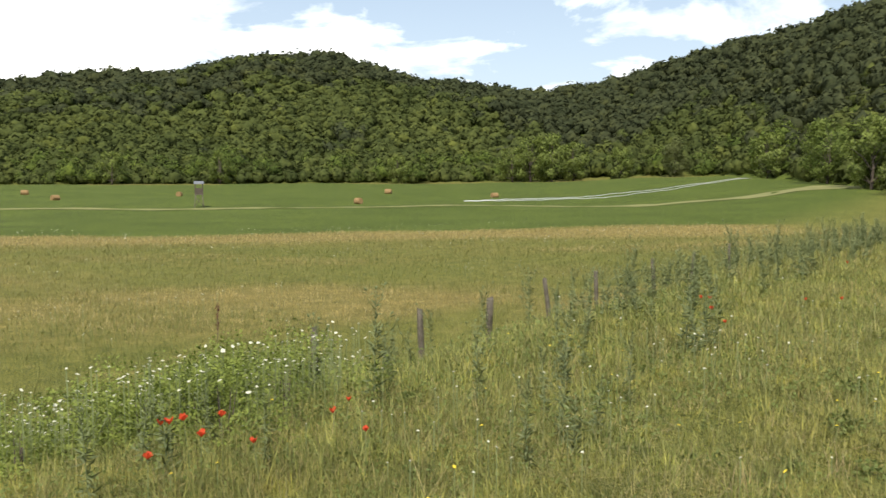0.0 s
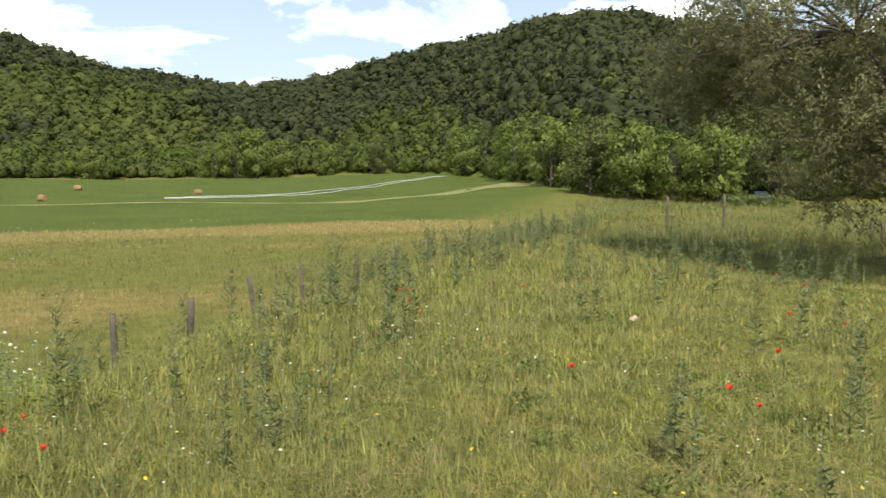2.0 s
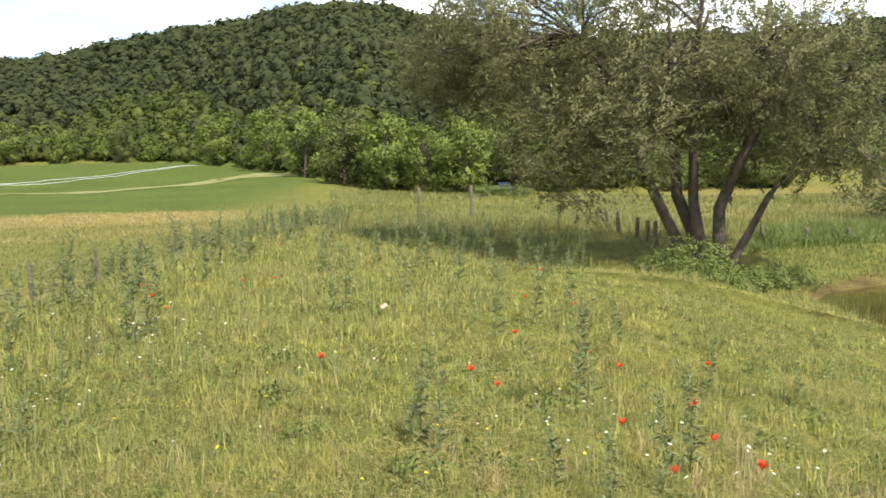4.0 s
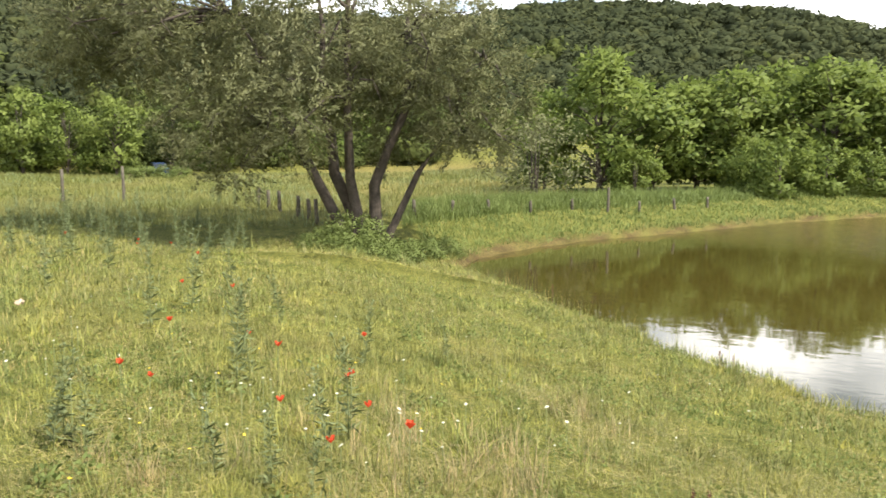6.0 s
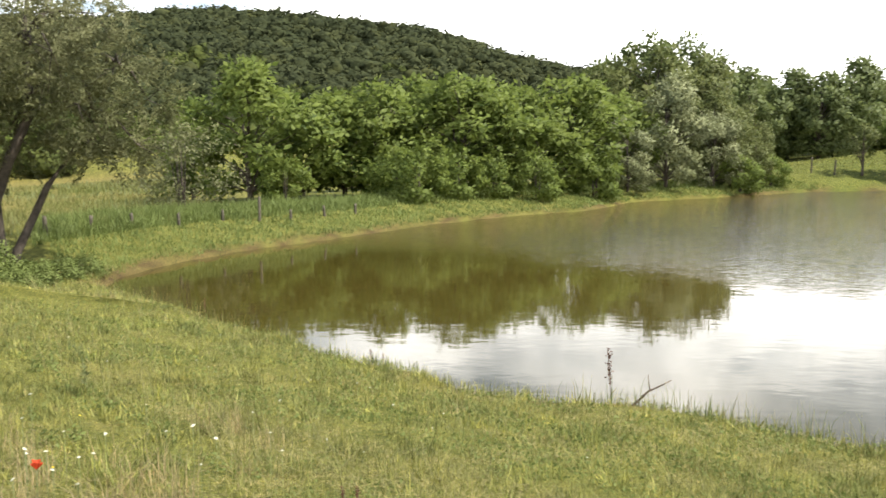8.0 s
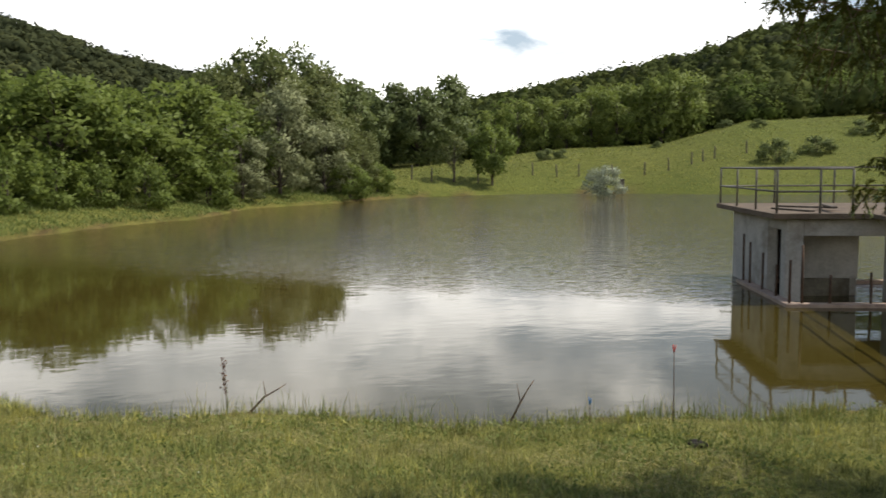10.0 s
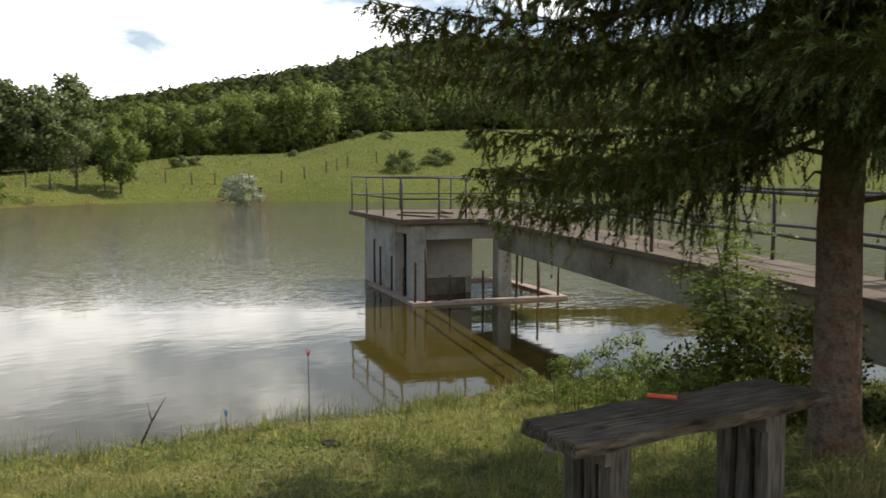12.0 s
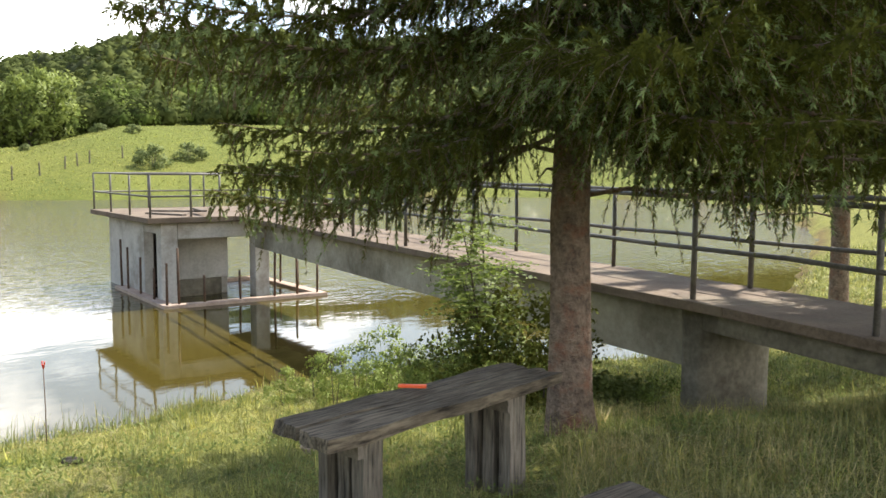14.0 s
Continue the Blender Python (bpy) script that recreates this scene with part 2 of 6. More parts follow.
def mesh_np(name, verts, faces, mat, parent=None, smooth=False, normals=None):
    """One mesh from arrays of points and of equal-sized faces, with soft normals where given."""
    me = bpy.data.meshes.new(name)
    verts, faces = np.asarray(verts, np.float32), np.asarray(faces, np.int32)
    k = faces.shape[1]
    me.vertices.add(len(verts))
    me.vertices.foreach_set("co", verts.ravel())
    me.loops.add(faces.size)
    me.loops.foreach_set("vertex_index", faces.ravel())
    me.polygons.add(len(faces))
    me.polygons.foreach_set("loop_start", np.arange(0, faces.size, k, dtype=np.int32))
    me.polygons.foreach_set("loop_total", np.full(len(faces), k, np.int32))
    if smooth:
        me.polygons.foreach_set("use_smooth", np.ones(len(faces), bool))
    me.update(calc_edges=True)
    if normals is not None:
        me.polygons.foreach_set("use_smooth", np.ones(len(faces), bool))
        me.normals_split_custom_set_from_vertices(np.asarray(normals, np.float32).tolist())
    me.materials.append(mat)
    ob = new(name, me)
    ob.parent = parent
    return ob


def thing(name, m, label, category, group="", kind=""):
    ob = new(name)
    ob.empty_display_size = 0.1
    ob.matrix_world = m
    return tagged(ob, label, category, group, kind)


def box(bm, size, m=None, bevel=0.0):
    r = bmesh.ops.create_cube(bm, size=1, matrix=(m or Matrix()) @ Matrix.Diagonal((*size, 1)))
    if bevel:
        es = list({e for v in r["verts"] for e in v.link_edges})
        bmesh.ops.bevel(bm, geom=es, offset=bevel, segments=2, affect="EDGES", profile=0.6)
    return r["verts"]


def tube(bm, pts, radii, sides=8, wobble=0.0, rng=None, cap=True):
    """A tapered tube along points."""
    rings = []
    pts = [Vector(p) for p in pts]
    up = Vector((0.31, 0.17, 0.93))
    for i, p in enumerate(pts):
        d = (pts[min(i + 1, len(pts) - 1)] - pts[max(i - 1, 0)]).normalized()
        a = d.cross(up if abs(d.dot(up)) < 0.95 else Vector((1, 0, 0))).normalized()
        b = d.cross(a)
        ring = []
        for k in range(sides):
            w = math.tau * k / sides
            r = radii[i] * (1 + (wobble * rng.uniform(-1, 1) if rng else 0))
            ring.append(bm.verts.new(p + (a * math.cos(w) + b * math.sin(w)) * r))
        rings.append(ring)
    for r0, r1 in zip(rings, rings[1:]):
        for k in range(sides):
            bm.faces.new((r0[k], r0[(k + 1) % sides], r1[(k + 1) % sides], r1[k])).smooth = True
    if cap:
        bm.faces.new(rings[-1])
        bm.faces.new(rings[0][::-1])


def leaves(rng, pts, out, size, aspect=0.55, droop=0.2, flat=0.5):
    """Diamond leaves, each folded along its rib, at points with rough outward ways. Returns verts and triangles."""
    n = len(pts)
    along = out + rng.normal(0, flat, (n, 3))
    along[:, 2] -= droop
    along /= np.linalg.norm(along, axis=1)[:, None] + 1e-9
    side = np.cross(along, rng.normal(0, 1, (n, 3)))
    side /= np.linalg.norm(side, axis=1)[:, None] + 1e-9
    nrm = np.cross(along, side)
    s = (size * rng.uniform(0.6, 1.35, n))[:, None]
    a, b = pts, pts + along * s
    mid = pts + along * s * 0.45 + nrm * s * 0.07
    c, d = mid + side * s * aspect * 0.5, mid - side * s * aspect * 0.5
    v = np.stack([a, c, b, d], 1).reshape(-1, 3)
    k = np.arange(n)[:, None] * 4
    return v, np.concatenate([k + [0, 1, 2], k + [0, 2, 3]])


def soften(rng, v, f, way, loose=0.3):
    """Turns every leaf's face outward and gives it a normal that follows the crown's rounding. Returns faces and normals."""
    n = len(v) // 4
    q = v.reshape(n, 4, 3)
    geo = np.cross(q[:, 1] - q[:, 0], q[:, 2] - q[:, 0])
    geo /= np.linalg.norm(geo, axis=1)[:, None] + 1e-9
    way = way / (np.linalg.norm(way, axis=1)[:, None] + 1e-9)
    side = np.sign((geo * way).sum(1) + 1e-9)
    f = f.copy()
    turn = np.tile(side < 0, 2)
    f[turn] = f[turn][:, [0, 2, 1]]
    soft = way + loose * geo * side[:, None] + rng.normal(0, 0.12, way.shape)
    soft /= np.linalg.norm(soft, axis=1)[:, None]
    return f, np.repeat(soft, 4, axis=0)


def azd(az, d, z=0.0):
    """A place by its bearing from the camera's stand, in degrees, and its distance."""
    return Vector((d * math.sin(radians(az)), d * math.cos(radians(az)), z))

# The lie of the land. Bearings run clockwise from the first view.
WATER = -1.3
SHORE = [(58.6, 21.5), (63.6, 17.4), (67.4, 15.1), (73, 12.8), (78, 11.4), (82, 10.4), (88.8, 9.75), (95, 9.8), (106, 9.2),
         (112, 9.2), (119, 9.6), (125.5, 9.9), (132.6, 10.9), (142, 12.2), (153, 12.6), (162, 13.5), (167, 20), (169, 40), (167, 62), (162, 84), (150, 92),
         (135, 88), (124.4, 84), (116, 87), (110, 84), (103, 77), (98, 66), (93, 60), (89.6, 49), (85.7, 46), (80, 40), (73, 33),
         (67.4, 29.5), (61.7, 25.6), (59.4, 23.2)]
SHORE_XY = np.array([azd(a, d)[:2] for a, d in SHORE])
# bearing, foot of the hill (distance, height), ridge (distance, sight elevation)
HILLS = np.array([(-70, 240, 2, 520, 5.5), (-40, 240, 2, 520, 5.9), (-27, 240, 2, 520, 6.2), (-21, 240, 2, 520, 6.85), (-17, 240, 2, 520, 6.95), (-12.7, 240, 2, 520, 8.0), (-7.5, 240, 2, 520, 7.75), (-4.3, 240, 2, 520, 7.15), (-1.5, 242, 2, 520, 6.65),
                  (1.7, 245, 2.2, 520, 6.35), (6.7, 245, 2.5, 520, 6.0), (11.6, 240, 3.2, 480, 6.4), (18.5, 215, 3.6, 430, 8.95), (25, 150, 1.3, 400, 9.85),
                  (30, 105, -0.3, 390, 9.1), (36, 100, -0.6, 400, 8.3), (45, 120, -0.6, 450, 7.8), (55, 130, -0.6, 520, 7.9)])
HILLS2 = np.array([(62, 130, 0, 560, 8.65), (66, 130, 0, 560, 8.85), (73, 130, 0, 560, 8.05), (80, 130, 0, 540, 7.2), (85, 130, 0, 520, 5.85), (89, 130, 0, 500, 5.0),
                   (96, 130, 0, 500, 4.1), (103, 125, 1.4, 520, 3.5), (108, 125, 2.4, 520, 4.0), (114, 128, 3.8, 480, 4.65), (120, 130, 4.4, 420, 5.85),
                   (125, 125, 7.1, 360, 6.3), (140, 130, 8.2, 350, 7), (170, 140, 8, 380, 7), (230, 200, 3, 450, 6), (289, 240, 2, 520, 5.6)])
HILL = np.concatenate([HILLS, HILLS2])


def shore_distance(x, y):
    """Metres outside the pond's edge; negative over water."""
    x, y = np.asarray(x, float), np.asarray(y, float)
    best, inside = np.full(x.shape, 1e9), np.zeros(x.shape, bool)
    n = len(SHORE_XY)
    for i in range(n):
        (x0, y0), (x1, y1) = SHORE_XY[i], SHORE_XY[(i + 1) % n]
        dx, dy = x1 - x0, y1 - y0
        t = np.clip(((x - x0) * dx + (y - y0) * dy) / (dx * dx + dy * dy), 0, 1)
        best = np.minimum(best, np.hypot(x - x0 - t * dx, y - y0 - t * dy))
        if dy:
            inside ^= ((y0 > y) != (y1 > y)) & (x < dx * (y - y0) / dy + x0)
    return np.where(inside, -best, best)


def smooth(v, a, b):
    t = np.clip((v - a) / (b - a), 0, 1)
    return t * t * (3 - 2 * t)


def dam(x, y):
    """Along the dam's crest, and across it towards the pond."""
    return 0.571 * x + 0.821 * y, 0.821 * x - 0.571 * y


def waves(x, y, f, seed):
    s = seed * 1.7
    return (np.sin(x * f + s) * np.cos(y * f * 1.13 - s * 0.7) + 0.6 * np.sin(x * f * 2.3 - y * f * 1.9 + s * 2) + 0.35 * np.sin(x * f * 4.1 + y * f * 3.7 + s)) / 1.95


def soft_min(a, b, k=0.12):
    return np.minimum(a, b) - k * np.log1p(np.exp(-np.abs(a - b) / k))


def height(x, y):
    x, y = np.asarray(x, float), np.asarray(y, float)
    r, az = np.hypot(x, y), np.degrees(np.arctan2(x, y))
    az = np.where(az < -70, az + 360, az)
    d0, z0, d1, el = (np.interp(az, HILL[:, 0], HILL[:, k]) for k in (1, 2, 3, 4))
    z1 = 1.6 + d1 * np.tan(np.radians(el - 0.75))
    s, u = dam(x, y)
    crest = smooth(u, -8.2, -4.0) * (1 - smooth(s, 26, 60))
    plain = -1.45 + 0.9 * smooth(u, 0, 30) * smooth(r, 10, 45)
    near = plain * (1 - crest) + (-0.25 * smooth(s, 10, 35)) * crest
    rise = smooth(r, 60, d0)
    low = near * (1 - rise) + z0 * rise
    k = np.clip((r - d0) / (d1 - d0), 0, 1.35)
    hump = np.where(k < 1, np.sin(k * math.pi / 2) ** 1.15, 1 - 1.2 * (k - 1) ** 2)
    h = low + (z1 - z0) * hump + smooth(k, 0.05, 0.4) * 7 * waves(x, y, 0.016, 3) * (1 - smooth(k, 0.7, 1.0))
    h = h + 0.05 * waves(x, y, 0.55, 1) + 0.3 * waves(x, y, 0.06, 2) * smooth(r, 25, 60)
    sd = shore_distance(x, y) + 0.22 * waves(x, y, 1.3, 5)
    slope = np.where(r < 16, 0.175, 0.26)
    bank = WATER + 0.16 * smooth(sd, -0.1, 0.25) + np.maximum(sd, 0) * slope
    bank = bank - 0.42 * np.exp(-((x - 2.7) ** 2 + (y + 8.2) ** 2) / 4.5)
    h = h - 0.45 * np.exp(-((x - 15.0) ** 2 + (y - 17.0) ** 2) / 15.0)  # hollow beside the willow
    h = h - 0.5 * np.exp(-((x - 16.4) ** 2 + (y - 12.6) ** 2) / 20.0)
    bank = bank - 0.4 * np.exp(-((x - 17.4) ** 2 + (y - 13.0) ** 2) / 12.0) * smooth(sd, 0.3, 1.5)
    return np.where(sd < 0, WATER - 0.06 - np.minimum(-sd * 0.35, 1.4), soft_min(h, np.maximum(bank, WATER + 0.05)))


def on_ground(x, y, sink=0.0):
    return Vector((x, y, float(height(x, y)) - sink))


def place(az, d, sink=0.0):
    p = azd(az, d)
    return on_ground(p.x, p.y, sink)


# Ground sheet, finer near the camera and where it looks
AZS = np.concatenate([np.arange(-45, 195, 1.0), np.arange(195, 315, 6.0)])
RINGS = np.concatenate([[0.05], 0.4 * 1.036 ** np.arange(0, 228), [1600.0, 2400.0]])
rr, aa = np.meshgrid(RINGS, np.radians(AZS), indexing="ij")
gx, gy = rr * np.sin(aa), rr * np.cos(aa)
gz = height(gx, gy)
ni, nj = rr.shape
q = np.arange(ni * nj).reshape(ni, nj)
nxt = np.roll(q, -1, axis=1)
quads = np.stack([q[:-1], q[1:], nxt[1:], nxt[:-1]], -1).reshape(-1, 4)


def field_line(x, y):
    return 58 + 6 * np.sin(x * 0.02) + 0.12 * x


def meadow_dry(x, y):
    """How dry the meadow's grass is, in long bands with a tan strip before the field."""
    band = 0.24 + 0.85 * waves(0.22 * x + 4, y, 0.19, 4) + 0.4 * waves(0.5 * x, y, 0.42, 9)
    band = band - 0.4 * (1 - smooth(np.hypot(x, y), 14, 28))
    band = band - 0.6 * np.exp(-((dam(x, y)[1] + 11.0) / 1.1) ** 2)
    return np.clip(np.maximum(band, smooth(y, field_line(x, y) - 15, field_line(x, y) - 7)), 0, 1)


def zones(x, y):
    """Shares of sown field, dry tall grass and bare earth."""
    s, u = dam(x, y)
    r, az = np.hypot(x, y), np.degrees(np.arctan2(x, y))
    crop = smooth(y, field_line(x, y) - 1.5, field_line(x, y) + 1.5) * (1 - smooth(az, 27, 31)) * smooth(-u, 10, 20)
    dry = smooth(-u, 5.5, 9) * (1 - crop) * 0.65 * meadow_dry(x, y)
    dry = dry * (1 - smooth(az, 18, 25) * smooth(r, 40, 60))
    dry = np.maximum(dry, 0.38 * smooth(s, 34, 44) * smooth(az, 47, 52) * (1 - smooth(r, 125, 140)) * (1 - smooth(az, 62, 70)))
    crop = np.maximum(crop, 0.6 * smooth(az, 98, 106) * smooth(r, 60, 75) * (0.8 + 0.4 * waves(x, y, 0.08, 2)))
    foot = np.interp(az, HILL[:, 0], HILL[:, 1])
    strip = smooth(r, foot - 16, foot - 10) * (1 - smooth(r, foot - 1, foot + 3)) * (1 - smooth(az, 14, 20))
    crop, dry = crop * (1 - 0.8 * strip), np.maximum(dry, 0.55 * strip)
    earth = 1 - smooth(np.abs(shore_distance(x, y)), 0.12, 0.5)
    return np.stack([crop, dry, 0 * dry, earth], -1)


def ground_material():
    m, nt, b = material("meadow ground", 0.95, 0.1)
    z = nt.nodes.new("ShaderNodeAttribute")
    z.attribute_name = "zone"
    zs = nt.nodes.new("ShaderNodeSeparateColor")
    nt.links.new(z.outputs["Color"], zs.inputs[0])
    big, mid, fine = noise_node(nt, 0.12, 5), noise_node(nt, 1.4, 6), noise_node(nt, 22, 5, 0.7)
    base = ramp(nt, mid.outputs["Fac"], [(0.3, (0.09, 0.105, 0.024)), (0.6, (0.18, 0.18, 0.05)), (0.75, (0.27, 0.23, 0.09))]).outputs[0]
    base = blend(nt, ramp(nt, big.outputs["Fac"], [(0.4, (0, 0, 0)), (0.7, (0.6, 0.6, 0.6))]).outputs[0], base, (0.19, 0.19, 0.055))
    dry = ramp(nt, mid.outputs["Fac"], [(0.3, (0.19, 0.145, 0.055)), (0.7, (0.36, 0.255, 0.11))]).outputs[0]
    crop = ramp(nt, big.outputs["Fac"], [(0.3, (0.072, 0.100, 0.022)), (0.7, (0.104, 0.136, 0.030))]).outputs[0]
    c = blend(nt, zs.outputs["Green"], base, dry)
    c = blend(nt, zs.outputs["Red"], c, crop)
    c = blend(nt, 0.35, c, ramp(nt, fine.outputs["Fac"], [(0.3, (0.3, 0.3, 0.3)), (0.7, (1, 1, 1))]).outputs[0], "MULTIPLY")
    c = blend(nt, z.outputs["Alpha"], c, ramp(nt, mid.outputs["Fac"], [(0.35, (0.075, 0.05, 0.027)), (0.65, (0.15, 0.12, 0.05))]).outputs[0])
    for turn, size in ((20, (150, 22, 60)), (75, (130, 18, 60)), (-40, (140, 20, 60))):  # thatch of fallen stalks
        f = noise_node(nt, 1.0, 2, 0.6)
        mp = nt.nodes.new("ShaderNodeMapping")
        mp.inputs["Rotation"].default_value = (0, 0, radians(turn))
        mp.inputs["Scale"].default_value = size
        nt.links.new(f.inputs["Vector"].links[0].from_socket, mp.inputs[0])
        nt.links.new(mp.outputs[0], f.inputs["Vector"])
        c = blend(nt, 1.0, c, ramp(nt, f.outputs["Fac"], [(0.36, (0.6, 0.64, 0.6)), (0.5, (1, 1, 1)), (0.64, (1.5, 1.42, 1.25))]).outputs[0], "MULTIPLY")
    nt.links.new(c, b.inputs["Base Color"])
    bump(nt, b, fine.outputs["Fac"], 0.8, 0.05)
    return m


ground = tagged(mesh_np("ground", np.stack([gx, gy, gz], -1).reshape(-1, 3), quads, ground_material(), smooth=True),
                "grassy dam, meadow and wooded hillsides", "ground", kind="structure")
attr = ground.data.color_attributes.new("zone", "FLOAT_COLOR", "POINT")
attr.data.foreach_set("color", zones(gx, gy).astype(np.float32).ravel())


def water_material():
    m, nt, b = material("muddy pond water", 0.04, 0.5)
    b.inputs["IOR"].default_value = 1.33
    murk = noise_node(nt, 0.07, 4)
    nt.links.new(ramp(nt, murk.outputs["Fac"], [(0.3, (0.050, 0.039, 0.0075)), (0.7, (0.072, 0.055, 0.012))]).outputs[0], b.inputs["Base Color"])
    small, wide = noise_node(nt, 4.2, 3, 0.5), noise_node(nt, 1.5, 2)
    for n in (small, wide):
        mp = nt.nodes.new("ShaderNodeMapping")
        mp.inputs["Scale"].default_value = (1.0, 0.55, 1.0)
        mp.inputs["Rotation"].default_value = (0, 0, radians(25))
        nt.links.new(n.inputs["Vector"].links[0].from_socket, mp.inputs[0])
        nt.links.new(mp.outputs[0], n.inputs["Vector"])
    far = nt.nodes.new("ShaderNodeTexCoord")
    dist = nt.nodes.new("ShaderNodeVectorMath")
    dist.operation = "DOT_PRODUCT"  # the wind reaches the water away from the dam
    dist.inputs[1].default_value = (0.821, -0.571, 0.0)
    nt.links.new(far.outputs["Object"], dist.inputs[0])
    wind = nt.nodes.new("ShaderNodeMapRange")
    for k, v in (("From Min", 18.0), ("From Max", 46.0), ("To Min", 0.05), ("To Max", 11.0)):
        wind.inputs[k].default_value = v
    nt.links.new(dist.outputs["Value"], wind.inputs["Value"])
    h = nt.nodes.new("ShaderNodeMath")
    h.operation = "MULTIPLY"
    nt.links.new(small.outputs["Fac"], h.inputs[0])
    nt.links.new(wind.outputs[0], h.inputs[1])
    h2 = nt.nodes.new("ShaderNodeMath")
    h2.operation = "MULTIPLY_ADD"
    nt.links.new(wide.outputs["Fac"], h2.inputs[0])
    h2.inputs[1].default_value = 0.09
    nt.links.new(h.outputs[0], h2.inputs[2])
    bump(nt, b, h2.outputs[0], 0.7, 0.04)
    return m


bm = bmesh.new()
centre = Vector((38, -22, WATER))
rim = [bm.verts.new((centre.x + (x - centre.x) * 1.04 + 0.6 * (x - centre.x) / math.hypot(x - centre.x, y - centre.y),
                     centre.y + (y - centre.y) * 1.04 + 0.6 * (y - centre.y) / math.hypot(x - centre.x, y - centre.y), WATER)) for x, y in SHORE_XY]
bmesh.ops.triangle_fill(bm, edges=[bm.edges.new((rim[i], rim[(i + 1) % len(rim)])) for i in range(len(rim))], use_beauty=True)
bmesh.ops.recalc_face_normals(bm, faces=bm.faces)
if sum(f.normal.z for f in bm.faces) < 0:
    bmesh.ops.reverse_faces(bm, faces=bm.faces)
tagged(part("water", bm, water_material()), "brown-green pond water reflecting clouds, lightly rippled", "water", kind="structure")

# Woods on the hills: one crown of leaf clumps for every tree, too many to count
def ico(sub):
    bm = bmesh.new()
    bmesh.ops.create_icosphere(bm, subdivisions=sub, radius=1)
    v = np.array([x.co[:] for x in bm.verts])
    f = np.array([[x.index for x in y.verts] for y in bm.faces])
    bm.free()
    return v, f


def crowns(name, rng, pts, rad, tall, mat, clumps, label="", leaf=0.24, core_r=0.8, sub=1, rough=0.5):
    """Many uneven crowns in one mesh: a small rough core under many ragged leaf clumps gathered in lobes."""
    cv, cf = ico(sub)
    n = len(pts)
    scale = np.stack([rad, rad, tall], -1)[:, None, :]
    ph = rng.uniform(0, 6.28, (n, 1, 4))

    def bulge(d):
        """Each crown's own lobes."""
        return (0.84 + 0.20 * np.sin(d[..., 0:1] * 4.3 + ph[..., 0:1]) * np.cos(d[..., 1:2] * 4.7 + ph[..., 1:2])
                + 0.17 * np.sin(d[..., 2:3] * 6.3 + ph[..., 2:3] + d[..., 0:1] * 3.5) * np.cos(d[..., 1:2] * 7.1 + ph[..., 3:4]))

    core = pts[:, None, :] + cv[None] * scale * bulge(np.repeat(cv[None], n, 0)) * rng.uniform(0.78, 1.06, (n, len(cv), 1)) * core_r
    core[:, :, 2] += tall[:, None] * 0.9
    faces = (np.arange(n)[:, None, None] * len(cv) + cf[None]).reshape(-1, 3)
    d = rng.standard_normal((n, clumps, 3))
    d[:, :, 2] = np.abs(d[:, :, 2]) * 1.1 - 0.55
    d /= np.linalg.norm(d, axis=2)[:, :, None]
    p = pts[:, None, :] + d * scale * bulge(d) * rng.uniform(0.82, 1.08, (n, clumps, 1))
    p[:, :, 2] += tall[:, None] * 0.9
    p, d = p.reshape(-1, 3), d.reshape(-1, 3)
    face = d * (1, 1, 1.2) + (0, 0, 0.25) + rng.normal(0, rough, d.shape)
    face /= np.linalg.norm(face, axis=1)[:, None]
    a = np.cross(face, rng.normal(0, 1, d.shape))
    a /= np.linalg.norm(a, axis=1)[:, None] + 1e-9
    b = np.cross(face, a)
    size = (np.repeat(rad, clumps) * leaf)[:, None]
    corner = [p + w * size * rng.uniform(0.6, 1.35, (len(p), 1)) + face * size * rng.uniform(-0.3, 0.3, (len(p), 1)) for w in (a, -0.5 * a + 0.85 * b, -0.5 * a - 0.85 * b)]
    lv = np.stack(corner, 1).reshape(-1, 3)
    k = np.arange(len(p))[:, None] * 3 + n * len(cv)
    v = np.concatenate([core.reshape(-1, 3), lv])
    f = np.concatenate([faces, k + [0, 1, 2]])
    rim = np.repeat(cv[None], n, 0).reshape(-1, 3)
    soft = d * (1, 1, 1.1) + (0, 0, 0.15) + 0.45 * face
    soft = np.concatenate([rim, np.repeat(soft / np.linalg.norm(soft, axis=1)[:, None], 3, axis=0)])
    return tagged(mesh_np(name, v, f, mat, None, True, soft), label, "forest", kind="stuff")


def hill_points(rng, az0, az1, k0, k1, dense):
    """Points over a stretch of hillside, k from its foot (0) to its ridge (1), wider apart with distance; and their spacing."""
    out = []
    d = 88.0
    while d < 640:
        gap = max(dense * d, 2.7 if d > 135 else 3.3)
        step = math.degrees(gap / d) * 1.1
        az = np.arange(az0, az1, step)
        a = az + rng.uniform(-0.5, 0.5, len(az)) * step
        q = d + rng.uniform(-0.5, 0.5, len(az)) * gap
        d0, d1 = np.interp(a, HILL[:, 0], HILL[:, 1]), np.interp(a, HILL[:, 0], HILL[:, 3])
        k = (q - d0) / (d1 - d0)
        ok = (k >= k0) & (k <= k1)
        out.append(np.stack([a, q, k, np.full(len(az), gap)], -1)[ok])
        d += gap
    a, d, k, gap = np.concatenate(out).T
    x, y = d * np.sin(np.radians(a)), d * np.cos(np.radians(a))
    return np.stack([x, y, height(x, y) - 0.8], -1), gap, k


